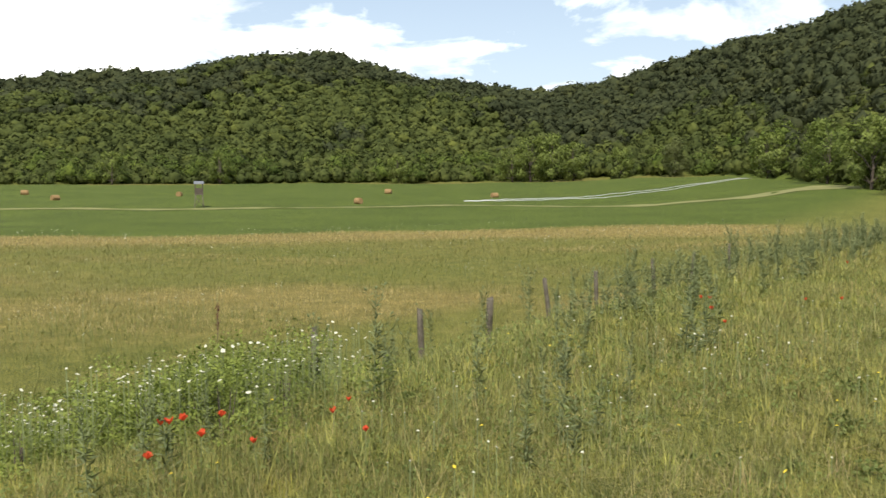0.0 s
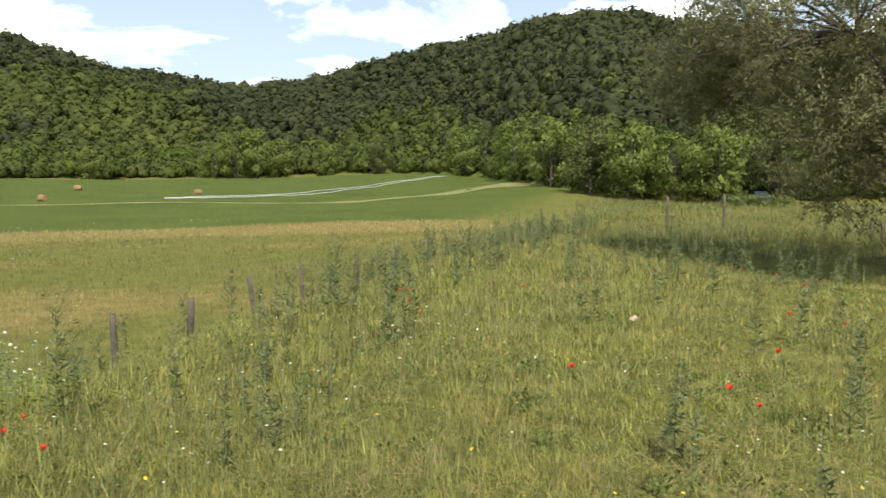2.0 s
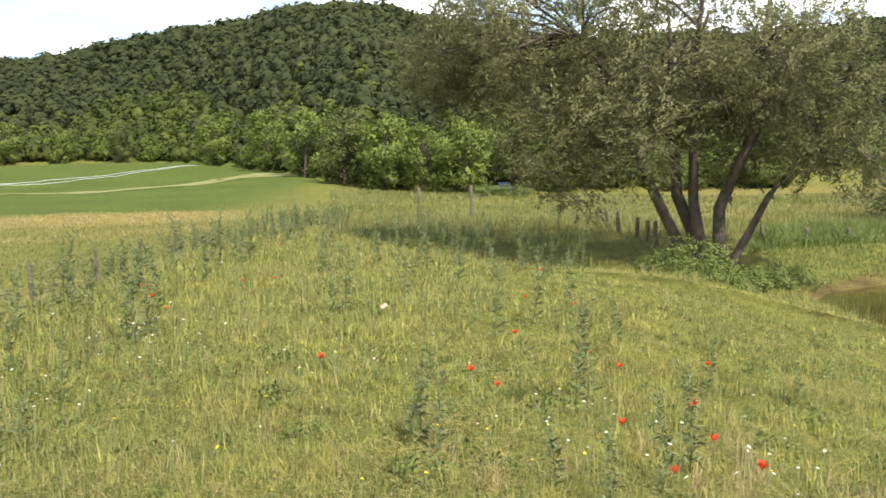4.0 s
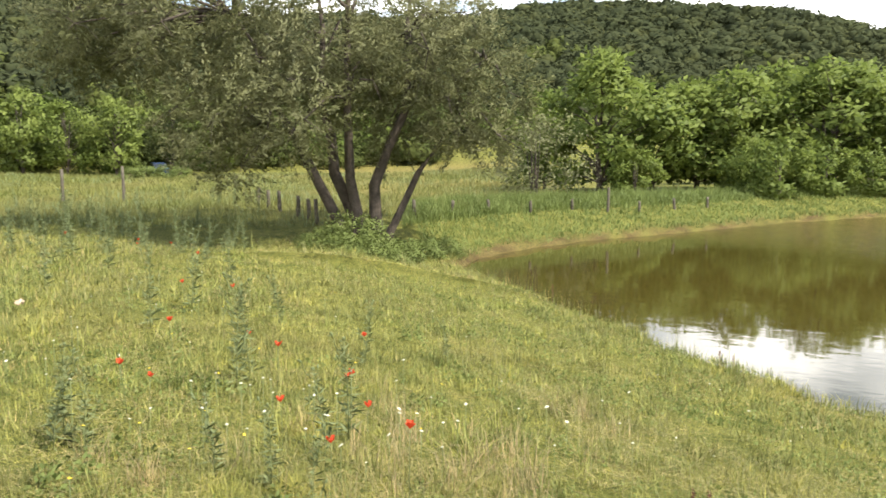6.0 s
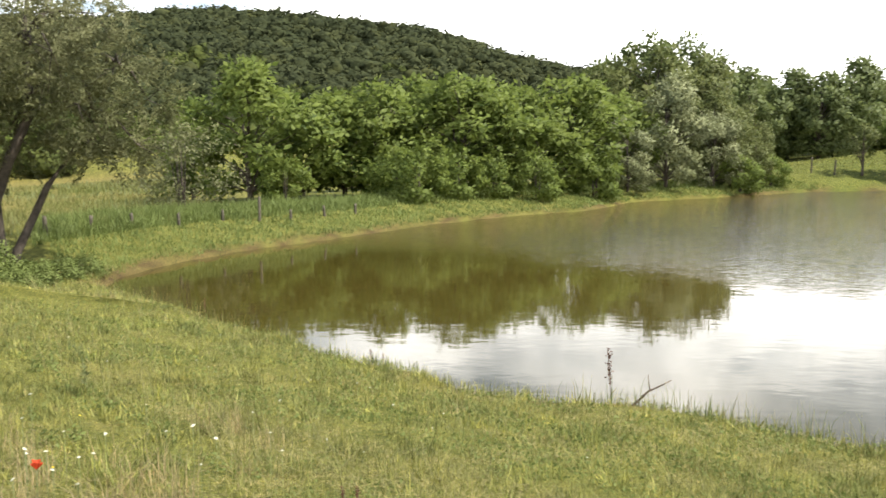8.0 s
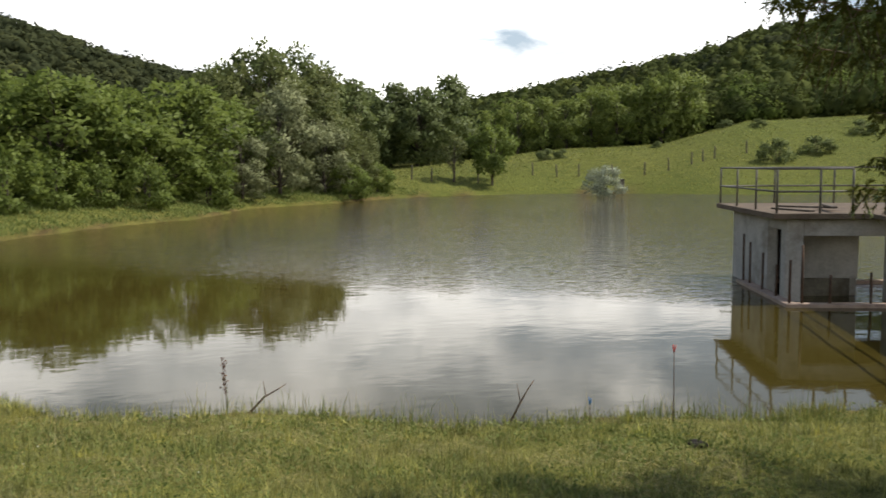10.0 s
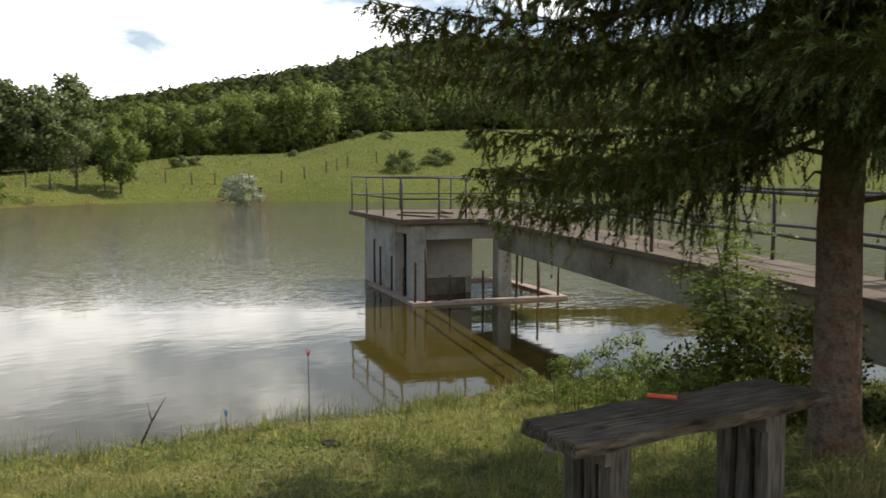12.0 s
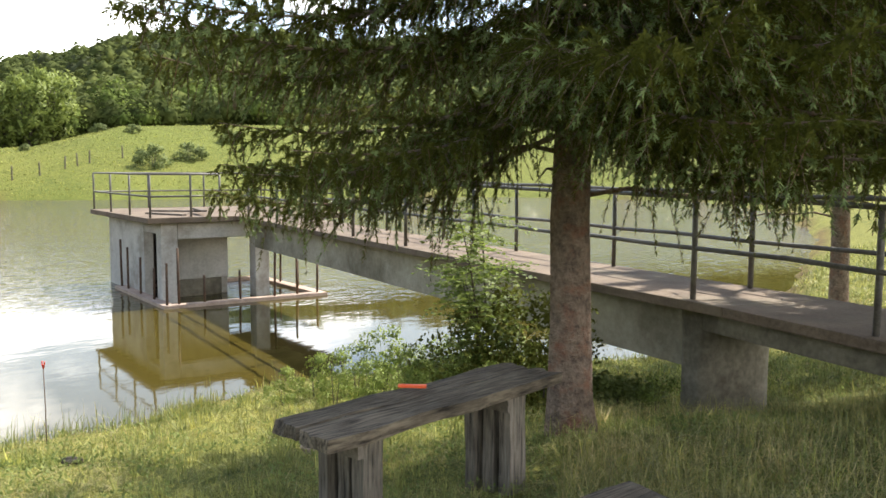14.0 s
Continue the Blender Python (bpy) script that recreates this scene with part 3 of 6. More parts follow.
rng = np.random.default_rng(11)
for az0, az1, k0, dense in ((-32, 24, 0.0, 0.0124), (24, 57, 0.0, 0.0126), (57, 69, 0.04, 0.0124), (69, 104, 0.13, 0.0138), (104, 135, 0.0, 0.0126), (135, 152, 0.0, 0.022), (152, 195, 0.0, 0.05)):
    p, sp, k = hill_points(rng, az0, az1, k0, 1.04, dense)
    s = rng.uniform(0.78, 1.25, len(p))
    rad = np.clip(sp * 0.86, 1.8, 9) * s
    tall = np.clip(sp * 0.56, 2.4, 6.0) * s * rng.uniform(0.8, 1.3, len(p)) * np.where(k > 0.88, rng.uniform(0.5, 0.85, len(p)), 1)
    az = np.degrees(np.arctan2(p[:, 0], p[:, 1]))
    patch = waves(p[:, 0], p[:, 1], 0.03, 31) + 0.6 * waves(p[:, 0], p[:, 1], 0.09, 32) + rng.normal(0, 0.25, len(p))
    # Past bearing 104 the lighter leaf colour also stands in for sun and haze
    young = patch > np.where(az < 4, 3.6 * k - 1.55, np.where(az > 104, 1.1 * k - 1.2, 6.5 * k - 1.0))
    for sel, mat, label in ((~young, M_FOREST, "dense dark mixed broadleaf wood covering a hillside"), (young, M_MID, "lighter green wood on the hillside, young or lightened for sun and haze")):
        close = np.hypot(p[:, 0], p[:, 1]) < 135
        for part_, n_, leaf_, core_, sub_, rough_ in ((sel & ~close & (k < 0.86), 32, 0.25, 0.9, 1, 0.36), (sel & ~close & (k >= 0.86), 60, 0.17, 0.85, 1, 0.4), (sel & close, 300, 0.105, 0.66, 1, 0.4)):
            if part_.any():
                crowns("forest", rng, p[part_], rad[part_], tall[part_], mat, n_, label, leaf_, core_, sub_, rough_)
    # bushes and small trees along the foot
    e = p[(k < 0.09) & (rng.random(len(p)) < 0.4)]
    if len(e):
        e = e + rng.normal(0, 2.0, e.shape) * (1, 1, 0)
        s = rng.uniform(0.45, 1.0, len(e)) + 0.75 * rng.random(len(e)) ** 4
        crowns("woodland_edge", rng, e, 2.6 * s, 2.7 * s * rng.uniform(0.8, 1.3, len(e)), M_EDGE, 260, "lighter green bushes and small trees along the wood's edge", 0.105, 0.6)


# Single broadleaf trees
def broadleaf(name, h, spread, mat, leaf, count, seed, label, trunk_r=0.16, low=0.12, lobes=16, open_=0.0, category="tree", bark=None, group="", stems=1):
    """Tapered trunk with forking limbs and a crown of leaves gathered in uneven lobes."""
    rng, rnd = np.random.default_rng(seed), random.Random(seed)
    t = thing(name, Matrix(), label, category, group)
    bm = bmesh.new()
    centres = []
    for k in range(lobes):
        a, f = rnd.uniform(0, math.tau), ((k + 0.5) / lobes)
        z = h * (low + (0.97 - low) * f)
        reach = spread * math.sin(math.pi * min(0.96, 0.2 + 0.72 * f)) ** 0.8 * rnd.uniform(0.45, 1.0)
        centres.append((Vector((math.cos(a) * reach, math.sin(a) * reach, z)), spread * rnd.uniform(0.22, 0.38)))
    for k in range(stems):
        off = Vector((rnd.uniform(-1, 1), rnd.uniform(-1, 1), 0)) * trunk_r * (1.6 if stems > 1 else 0)
        lean = Vector((rnd.uniform(-0.08, 0.08), rnd.uniform(-0.08, 0.08), 0)) * h + off * 2
        tube(bm, [off + lean * f + Vector((0, 0, h * 0.86 * f - 0.15)) for f in (0, 0.08, 0.3, 0.6, 1)], [trunk_r * r for r in (1.25, 1, 0.8, 0.5, 0.12)], 8 if stems == 1 else 5, 0.08, rnd)
        if stems > 1:
            part("stem", bm, bark or M_BARK, t)
            bm = bmesh.new()
    for c, r in centres:
        z0 = max(0.08 * h, c.z - spread * rnd.uniform(0.5, 0.9))
        if stems > 1:
            continue
        lb = bmesh.new()
        tube(lb, [Vector((0, 0, z0)), Vector((c.x * 0.35, c.y * 0.35, z0 + (c.z - z0) * 0.5)), c], [trunk_r * 0.4, trunk_r * 0.26, 0.015], 5, 0.1, rnd, False)
        part("limb", lb, bark or M_BARK, t)
    if stems == 1:
        part("trunk", bm, bark or M_BARK, t)
    pts, out = [], []
    each = count // lobes
    for c, r in centres:
        d = rng.standard_normal((each, 3))
        d /= np.linalg.norm(d, axis=1)[:, None]
        rad = r * rng.uniform(0.45 + open_, 1.1, (each, 1)) * (1 + 0.22 * np.sin(d[:, :1] * 5 + c.x * 7) * np.cos(d[:, 1:2] * 5 + c.y * 7))
        pts.append(np.array(c) + d * rad * (1, 1, 0.8))
        out.append(d * 0.6 + (0, 0, 0.15))
    pts, out = np.concatenate(pts), np.concatenate(out)
    v, f = leaves(rng, pts, out, np.full(each * lobes, leaf), 0.6, 0.3, 0.6)
    f, soft = soften(rng, v, f, out + 0.45 * (pts - (0, 0, h * 0.5)) / spread + (0, 0, 0.15))
    mesh_np("crown", v, f, mat, t, normals=soft)
    return t


def plant(src, az, d, turn, s, sz=None):
    p = place(az, d, 0.05)
    m = Matrix.Translation(p) @ pose(0, 0, 0, 0, 0, turn)
    c = copy_thing(src, m)
    c.scale = (s, s, sz or s)
    return c


def move(src, az, d, turn, s=1.0, sz=None):
    src.matrix_world = Matrix.Translation(place(az, d, 0.05)) @ pose(0, 0, 0, 0, 0, turn)
    src.scale = (s, s, sz or s)
    return src


# Row of locust trees along the far side of the pond
locust_a = broadleaf("locust_tree", 9, 3.4, M_ACACIA, 0.40, 4000, 1, "leafy green locust tree at the pond's edge", low=0.12, lobes=30, group="trees along the pond")
locust_b = broadleaf("locust_tree", 8, 3.2, M_ACACIA, 0.39, 3800, 2, "leafy green locust tree at the pond's edge", low=0.1, lobes=28, group="trees along the pond")
silver = broadleaf("silver_willow", 8.5, 3.1, M_SILVER, 0.30, 5200, 3, "silvery-leaved willow at the water's edge", low=0.06, lobes=20, group="trees along the pond")
poplar = broadleaf("poplar_tree", 14, 3.9, M_POPLAR, 0.48, 3800, 4, "tall dark poplar behind the pond", trunk_r=0.25, low=0.12, lobes=26, group="tall trees behind the pond")
move(locust_a, 68.0, 47, 20, 1.0, 0.8)
move(locust_b, 71.3, 49, 90, 0.98, 0.72)
for az, d, k, turn, s in ((74, 50, 0, 200, 0.9), (76.5, 50, 1, 10, 1.06), (79.2, 52, 0, 77, 0.94), (81.8, 51, 1, 140, 1.1), (84.3, 53, 0, 300, 1.0), (86.8, 55, 1, 230, 1.1), (88.9, 58, 0, 33, 1.06),
                          (78, 60, 0, 60, 1.1), (83, 61, 1, 80, 1.12), (91, 66, 1, 120, 1.15), (64.4, 52, 1, 55, 0.72)):
    plant((locust_a, locust_b)[k], az, d, turn, s, s * 0.74)
move(silver, 95.0, 66, 0, 0.95)
for az, d, turn, s in ((97.9, 70, 50, 0.66), (92.6, 62, 150, 0.6)):
    plant(silver, az, d, turn, s)
broad = broadleaf("broad_willow", 8.5, 3.6, M_OLIVE, 0.32, 5600, 9, "broad olive-green willow behind the pond", low=0.06, lobes=26, group="trees along the pond")
move(broad, 94.2, 78, 80, 1.35)
for az, d, turn, s in ((96.9, 80, 20, 1.25), (91.4, 72, 200, 1.1), (98.8, 80, 260, 0.8), (97.8, 74, 100, 0.85), (100.4, 82, 30, 0.55), (98.9, 72, 300, 0.62), (100.4, 75, 140, 0.5)):
    plant(broad, az, d, turn, s)
move(poplar, 93.4, 88, 0, 0.98)
for az, d, turn, s in ((95.6, 90, 40, 0.98), (97.6, 92, 80, 0.85), (91.2, 90, 80, 0.86)):
    plant(poplar, az, d, turn, s)
round_poplar = broadleaf("poplar_tree", 11.5, 4.4, M_POPLAR, 0.55, 5200, 14, "dense round-crowned poplar behind the pond", trunk_r=0.25, low=0.08, lobes=34, group="tall trees behind the pond")
move(round_poplar, 100.3, 112, 0, 0.98)
for az, d, turn, s in ((102.2, 117, 120, 0.94), (104.0, 114, 200, 0.86), (105.6, 118, 160, 0.98), (101.2, 126, 20, 0.95)):
    plant(round_poplar, az, d, turn, s)

# The spruce beside the dam
M_TIP = leafy("young spruce tips", (0.13, 0.175, 0.06), (0.24, 0.29, 0.12), 2.0, rough=0.7, spec=0.1, through=0.3)


def bough_mesh(name, length, seed, rate=215, thin=0.0095):
    """A drooping spruce bough along +x: woody axis, hanging twigs, needles."""
    rng = np.random.default_rng(seed)
    f = np.linspace(0, 1, 9)
    axis = np.stack([f * length, 0.10 * length * np.sin(f * 3 + seed), length * (-0.13 * np.sin(f * 2.2) + 0.05 * f ** 3)], 1)
    bm = bmesh.new()
    tube(bm, axis, list(np.interp(f, (0, 1), (0.007 * length + 0.003, 0.003))), 5, 0.1, random.Random(seed), False)
    tw = []
    for k in range(int(length * 22)):
        t = 0.13 + 0.87 * (k + rng.uniform(0, 1)) / (length * 22)
        base = np.array([np.interp(t, f, axis[:, j]) for j in range(3)])
        side = 1 if k % 2 else -1
        tl = (0.13 + 0.27 * math.sin(math.pi * min(1, 0.25 + 0.75 * t))) * rng.uniform(0.5, 1.35)
        way = np.array([0.55 + rng.normal(0, 0.2), side * rng.uniform(0.25, 1.0), -0.05 + rng.normal(0, 0.25)])
        way /= np.linalg.norm(way)
        tw.append((base, way, tl, rng.uniform(0.15, 1.3)))
        for _ in range(2):
            q = rng.uniform(0.3, 0.8)
            w2 = way + rng.normal(0, 0.55, 3) + (0.2, 0, -0.25)
            tw.append((base + way * tl * q, w2 / np.linalg.norm(w2), tl * rng.uniform(0.35, 0.7), rng.uniform(0.1, 0.8)))
        if k % 3 == 0:  # long hanging twig
            w3 = np.array([rng.normal(0, 0.15), rng.normal(0, 0.2), -1.0])
            tw.append((base + way * tl * 0.4, w3 / np.linalg.norm(w3), rng.uniform(0.15, 0.36), 0.1))

    P, T, W = [], [], []
    for base, way, tl, sag in tw:
        n = int(rate * tl)
        g = np.sort(rng.uniform(0, 1, n))[:, None]
        pts = base + way * tl * g + np.array([0, 0, -1]) * tl * sag * g ** 2
        tan = way * tl + np.array([0, 0, -2]) * tl * sag * g
        tan /= np.linalg.norm(tan, axis=1)[:, None]
        P.append(pts), T.append(tan), W.append((g[:, 0] > 0.72) & (tl > 0.15) & (sag < 0.8))
        if rate < 60 or tl < 0.2:
            continue
        g3 = (0, 0.5, 1)
        tube(bm, [base + way * tl * q + np.array([0, 0, -tl * sag * q * q]) for q in g3], (0.005, 0.0035, 0.002), 3, 0, None, False)
    P, T, W = np.concatenate(P), np.concatenate(T), np.concatenate(W)
    r = np.cross(T, rng.standard_normal(P.shape))
    r /= np.linalg.norm(r, axis=1)[:, None]
    nd = T * 0.65 + r * 0.75
    ln = rng.uniform(0.03, 0.05, (len(P), 1))
    sd = np.cross(nd, r) * thin
    v = np.stack([P - sd, P + sd, P + nd * ln], 1).reshape(-1, 3)
    wood = bpy.data.meshes.new("wood")
    bm.to_mesh(wood)
    bm.free()
    nv = len(wood.vertices)
    wv = np.array([x.co[:] for x in wood.vertices])
    wf = np.array([list(p.vertices) for p in wood.polygons])
    wt3 = np.concatenate([wf[:, [0, 1, 2]], wf[:, [0, 2, 3]]])
    bpy.data.meshes.remove(wood)
    tri = np.arange(len(v)).reshape(-1, 3) + nv
    me_ob = mesh_np(name, np.concatenate([wv, v]), np.concatenate([wt3, tri]), M_SPRUCEBARK)
    me_ob.data.materials.append(M_NEEDLE)
    idx = np.zeros(len(wt3) + len(tri), np.int32)
    me_ob.data.materials.append(M_TIP)
    idx[len(wt3):] = np.where(W, 2, 1)
    me_ob.data.polygons.foreach_set("material_index", idx)
    return me_ob


def spruce(name, m, h, trunk_r, first, seed, label, reach):
    rnd = random.Random(seed)
    t = thing(name, m, label, "tree")
    bm = bmesh.new()
    zs = (-0.3, 0.0, 0.25, 0.8, 1.6, 3, 0.5 * h, 0.75 * h, h)
    tube(bm, [(0.03 * math.sin(z * 1.1), 0.03 * math.cos(z * 0.9), z) for z in zs], [trunk_r * k for k in (1.7, 1.4, 1.15, 1.02, 0.97, 0.86, 0.68, 0.42, 0.05)], 16, 0.06, rnd)
    part("trunk", bm, M_SPRUCEBARK, t, "reddish-brown scaly trunk")
    # dead twigs under the crown
    for k, (a, z, ln) in enumerate(((20, 2.05, 1.5), (200, 1.75, 1.9), (170, 2.3, 1.1), (-60, 2.2, 1.2), (60, 1.95, 0.9))):
        bm = bmesh.new()
        w = radians(a)
        tube(bm, [(math.cos(w) * ln * q, math.sin(w) * ln * q, z + 0.25 * q - 0.35 * q * q + 0.03 * math.sin(q * 9)) for q in (0, 0.25, 0.5, 0.75, 1)], (0.02, 0.016, 0.012, 0.008, 0.003), 5, 0.1, rnd)
        for q in (0.45, 0.7):
            tube(bm, [(math.cos(w) * ln * q, math.sin(w) * ln * q, z + 0.25 * q - 0.35 * q * q), (math.cos(w + 0.4) * ln * (q + 0.2), math.sin(w + 0.4) * ln * (q + 0.2), z - 0.1)], (0.008, 0.002), 4, 0, None, False)
        part("dead_branch", bm, M_SPRUCEBARK, t)
    z, a = first, rnd.uniform(0, 360)
    while z < h - 0.4:
        low = z < first + (2.0 if trunk_r > 0.132 else 1.2)
        full = reach * (1 - max(0, z - first - 0.8) / (h - first)) ** 0.8 * (0.8 if z < first + 0.25 else 1) + 0.2
        ob = new("bough", rnd.choice(BOUGHS if low else HIGH))
        ob.parent = t
        s = full / 3.0 * rnd.uniform(0.8, 1.12)
        ob.matrix_basis = pose(0, 0, z, rnd.uniform(-14, 14), rnd.uniform(-5, 13) if low else rnd.uniform(2, 14), a) @ Matrix.Diagonal((s, s, s, 1))
        a += 137.5 + rnd.uniform(-14, 14)
        z += (0.066 if trunk_r > 0.132 else 0.15) if low else 0.08
    return t


BOUGH_OBS = [bough_mesh("bough", 3.0, k + 3) for k in range(5)] + [bough_mesh("bough", 3.0, k + 30, 21, 0.22) for k in range(2)]
BOUGHS, HIGH = [o.data for o in BOUGH_OBS[:5]], [o.data for o in BOUGH_OBS[5:]]
gp = on_ground(2.884, -5.848)
big_spruce = spruce("spruce_tree", Matrix.Translation(gp) @ pose(0, 0, 0, 0, 0, 40), 8.0, 0.148, 2.5, 8, "tall dark-needled spruce with drooping boughs on the bank", 2.8)
g2 = place(169.8, 14.0)
g3 = place(182, 9.5)
third_spruce = spruce("spruce_tree", Matrix.Translation(g3) @ pose(0, 0, 0, 0, 0, 250), 9.8, 0.13, 2.6, 33, "dark-needled spruce standing beside the footbridge's end", 4.0)
small_spruce = spruce("spruce_tree", Matrix.Translation(g2) @ pose(0, 0, 0, 0, 0, 130), 8.5, 0.13, 3.0, 21, "dark-needled spruce standing beyond the footbridge", 2.6)
for k, (a, z, tilt, s) in enumerate(((100, 2.5, 12, 1.0), (112, 2.75, 10, 1.05), (124, 2.6, 14, 1.0), (137, 2.9, 10, 0.98), (150, 2.55, 13, 0.95), (106, 3.1, 9, 1.1), (118, 3.3, 8, 1.12), (92, 2.9, 12, 1.05), (130, 3.2, 10, 1.05), (97, 3.5, 8, 1.1), (109, 3.7, 8, 1.1), (121, 3.9, 7, 1.1), (133, 3.6, 8, 1.08), (145, 3.4, 9, 1.05), (156, 3.1, 10, 1.0), (103, 4.1, 6, 1.1), (115, 4.3, 6, 1.1), (127, 4.2, 6, 1.05), (139, 4.0, 7, 1.05), (151, 3.8, 8, 1.0), (86, 3.3, 9, 1.05), (80, 2.8, 11, 1.0), (162, 2.7, 11, 0.95), (-38, 2.2, 10, 0.85), (-18, 1.85, 7, 1.0), (-5, 2.2, 12, 0.82), (9, 2.15, 11, 0.85), (22, 2.2, 12, 0.85), (36, 2.25, 11, 0.85), (-30, 3.2, 7, 0.82), (-12, 3.4, 6, 0.88), (5, 3.2, 6, 0.86), (22, 3.6, 5, 0.88), (38, 3.3, 6, 0.95), (-4, 4.2, 3, 0.95), (-20, 3.8, 2, 0.92), (-2, 3.8, 2, 0.92), (12, 3.9, 2, 0.95), (-32, 3.7, 3, 0.88), (34, 4.2, 3, 1.0), (110, 2.15, 13, 0.8), (98, 2.3, 12, 0.8))):
    ob = new("bough", BOUGHS[k % 5])
    ob.parent = big_spruce
    ob.matrix_basis = pose(0, 0, z + (0.0 if k in (1, 3) else 0.42), (k % 3 - 1) * 9, tilt, a) @ Matrix.Diagonal((s, s, s, 1))
# cones hanging from the outer boughs
for k, (x, y, z) in enumerate(((2.55, -0.95, 2.55), (2.7, -0.55, 3.55), (2.2, 0.4, 2.75), (1.9, -1.2, 2.7), (2.75, -1.3, 3.3))):
    bm = bmesh.new()
    tube(bm, [(x, y, z + 0.02), (x, y, z - 0.005), (x, y, z - 0.05), (x, y, z - 0.11), (x, y, z - 0.14)], (0.003, 0.012, 0.019, 0.015, 0.004), 8, 0.12, random.Random(k))
    part("cone", bm, M_SPRUCEBARK, big_spruce, "brown hanging cone")
for o in BOUGH_OBS:
    bpy.data.objects.remove(o)


# The many-stemmed willow at the end of the pond
def willow():
    rng, rnd = np.random.default_rng(5), random.Random(5)
    d, az = 22.6, 52.65
    base = place(az, d)
    t = thing("willow_tree", Matrix.Translation(base) @ pose(0, 0, 0, 0, 0, -az), "many-stemmed willow with narrow silvery leaves on the bank", "tree")
    t.scale = (0.93, 0.93, 0.93)
    stems = [((-0.38, 0.1), (-1.5, 0.2, 2.2), (-2.5, 0.4, 4.0), (-3.6, 0.6, 6.5), 0.165), ((0.1, 0.3), (-0.9, 0.4, 2.15), (-1.3, 0.8, 4.2), (-1.4, 1.0, 8), 0.19),
             ((-0.05, -0.15), (-0.45, 0.0, 2.0), (-0.5, -0.5, 4.2), (-0.2, -0.9, 8.6), 0.17), ((0.28, 0.0), (0.22, 0.1, 1.8), (1.15, 0.0, 4.0), (1.4, 0.2, 8.2), 0.19), ((0.42, 0.1), (1.15, 0.2, 1.5), (2.0, 0.3, 2.9), (3.3, 0.4, 5.4), 0.12)]
    ends = []
    for b, p1, p2, p3, r in stems:
        bm = bmesh.new()
        pts = [(b[0], b[1], -0.25), ((b[0] * 2 + p1[0]) / 3, (b[1] * 2 + p1[1]) / 3, p1[2] / 3), p1, [(u + v) / 2 + rnd.uniform(-0.12, 0.12) for u, v in zip(p1, p2)], p2, [(u + v) / 2 + rnd.uniform(-0.2, 0.2) for u, v in zip(p2, p3)], p3]
        tube(bm, pts, [r * k for k in (1.25, 1.0, 0.85, 0.72, 0.58, 0.38, 0.1)], 9, 0.09, rnd)
        part("stem", bm, M_BARK, t)
        ends += [Vector(p2), Vector(p3), (Vector(p2) + Vector(p3)) / 2]
    lobes = []
    for k in range(64):
        a = rnd.uniform(0, math.tau)
        q = math.sqrt(rnd.uniform(0.02, 1))
        x, y = -2.2 + 6.2 * q * math.cos(a), 4.6 * q * math.sin(a)
        z = rnd.uniform(3.3 if x > -4 else 5.3, 8.9 - 1.6 * q * q)
        lobes.append((Vector((x, y, z)), rnd.uniform(0.75, 1.35)))
    lobes += [(Vector((x, y, z)), r) for x, y, z, r in ((-7.8, 0, 6.2, 1.2), (-8.3, 0.6, 5.5, 0.9), (-7.2, -0.5, 5.6, 1.0), (-6.2, 0, 5.3, 1.0), (-4.9, -1, 3.9, 1.0), (-4.0, -1.4, 2.7, 1.0), (-3.2, -1.6, 2.4, 0.9), (-2.6, -1.0, 3.2, 1.2), (-3.4, 0.5, 4.2, 1.3), (-2.0, -1.2, 4.6, 1.3), (-1.0, -1.0, 5.4, 1.2), (-6.8, 0.8, 5.4, 1.2), (-5.8, 0, 6.2, 1.1), (3.6, -0.6, 3.2, 1.0), (4.0, 0, 4.4, 0.9), (3.2, -0.8, 5.2, 1.0), (-4.4, -0.6, 4.4, 1.3), (-3.6, -0.9, 3.6, 1.2), (-2.8, -1.0, 5.2, 1.3), (-1.6, -1.3, 3.7, 1.1), (0.2, -1.2, 4.6, 1.2), (1.2, -1.0, 5.6, 1.2), (2.2, -0.8, 4.2, 1.1), (2.6, -0.4, 3.4, 0.9), (-5.6, -0.4, 5.6, 1.2), (-4.6, 0.4, 5.8, 1.3), (-3.0, 0.6, 6.4, 1.3), (0.6, 0.8, 4.9, 1.3), (-1.8, 0.6, 5.6, 1.3))]
    pts, out = [], []
    for i, (c, r) in enumerate(lobes):
        near = min(ends, key=lambda e: (e - c).length)
        bm = bmesh.new()
        midp = near.lerp(c, 0.5) + Vector((0, 0, 0.25))
        tube(bm, [near, midp, c, c + Vector((rnd.uniform(-1, 1), rnd.uniform(-1, 1), -0.6)) * r * 0.7], (0.055, 0.035, 0.02, 0.006), 5, 0.1, rnd, False)
        for _ in range(3):
            e = c + Vector((rnd.uniform(-1, 1), rnd.uniform(-1, 1), rnd.uniform(-1, 0.4))) * r
            tube(bm, [c, c.lerp(e, 0.5) + Vector((0, 0, 0.1)), e], (0.014, 0.009, 0.004), 4, 0, None, False)
        part("limb", bm, M_BARK, t)
        n = int(1450 * r)
        # leaves strung on drooping sprays
        sprays = 40
        d0 = rng.standard_normal((sprays, 3))
        d0 /= np.linalg.norm(d0, axis=1)[:, None]
        st = np.array(c) + d0 * r * rng.uniform(0.25, 0.85, (sprays, 1))
        k = rng.integers(0, sprays, n)
        g = rng.uniform(0, 1, (n, 1))
        way = d0[k] * 0.9 + (0, 0, 0.12)
        pts.append(st[k] + way * g * r * 0.75 + rng.normal(0, 0.05, (n, 3)))
        out.append(way * 0.8)
    pts = np.concatenate(pts)
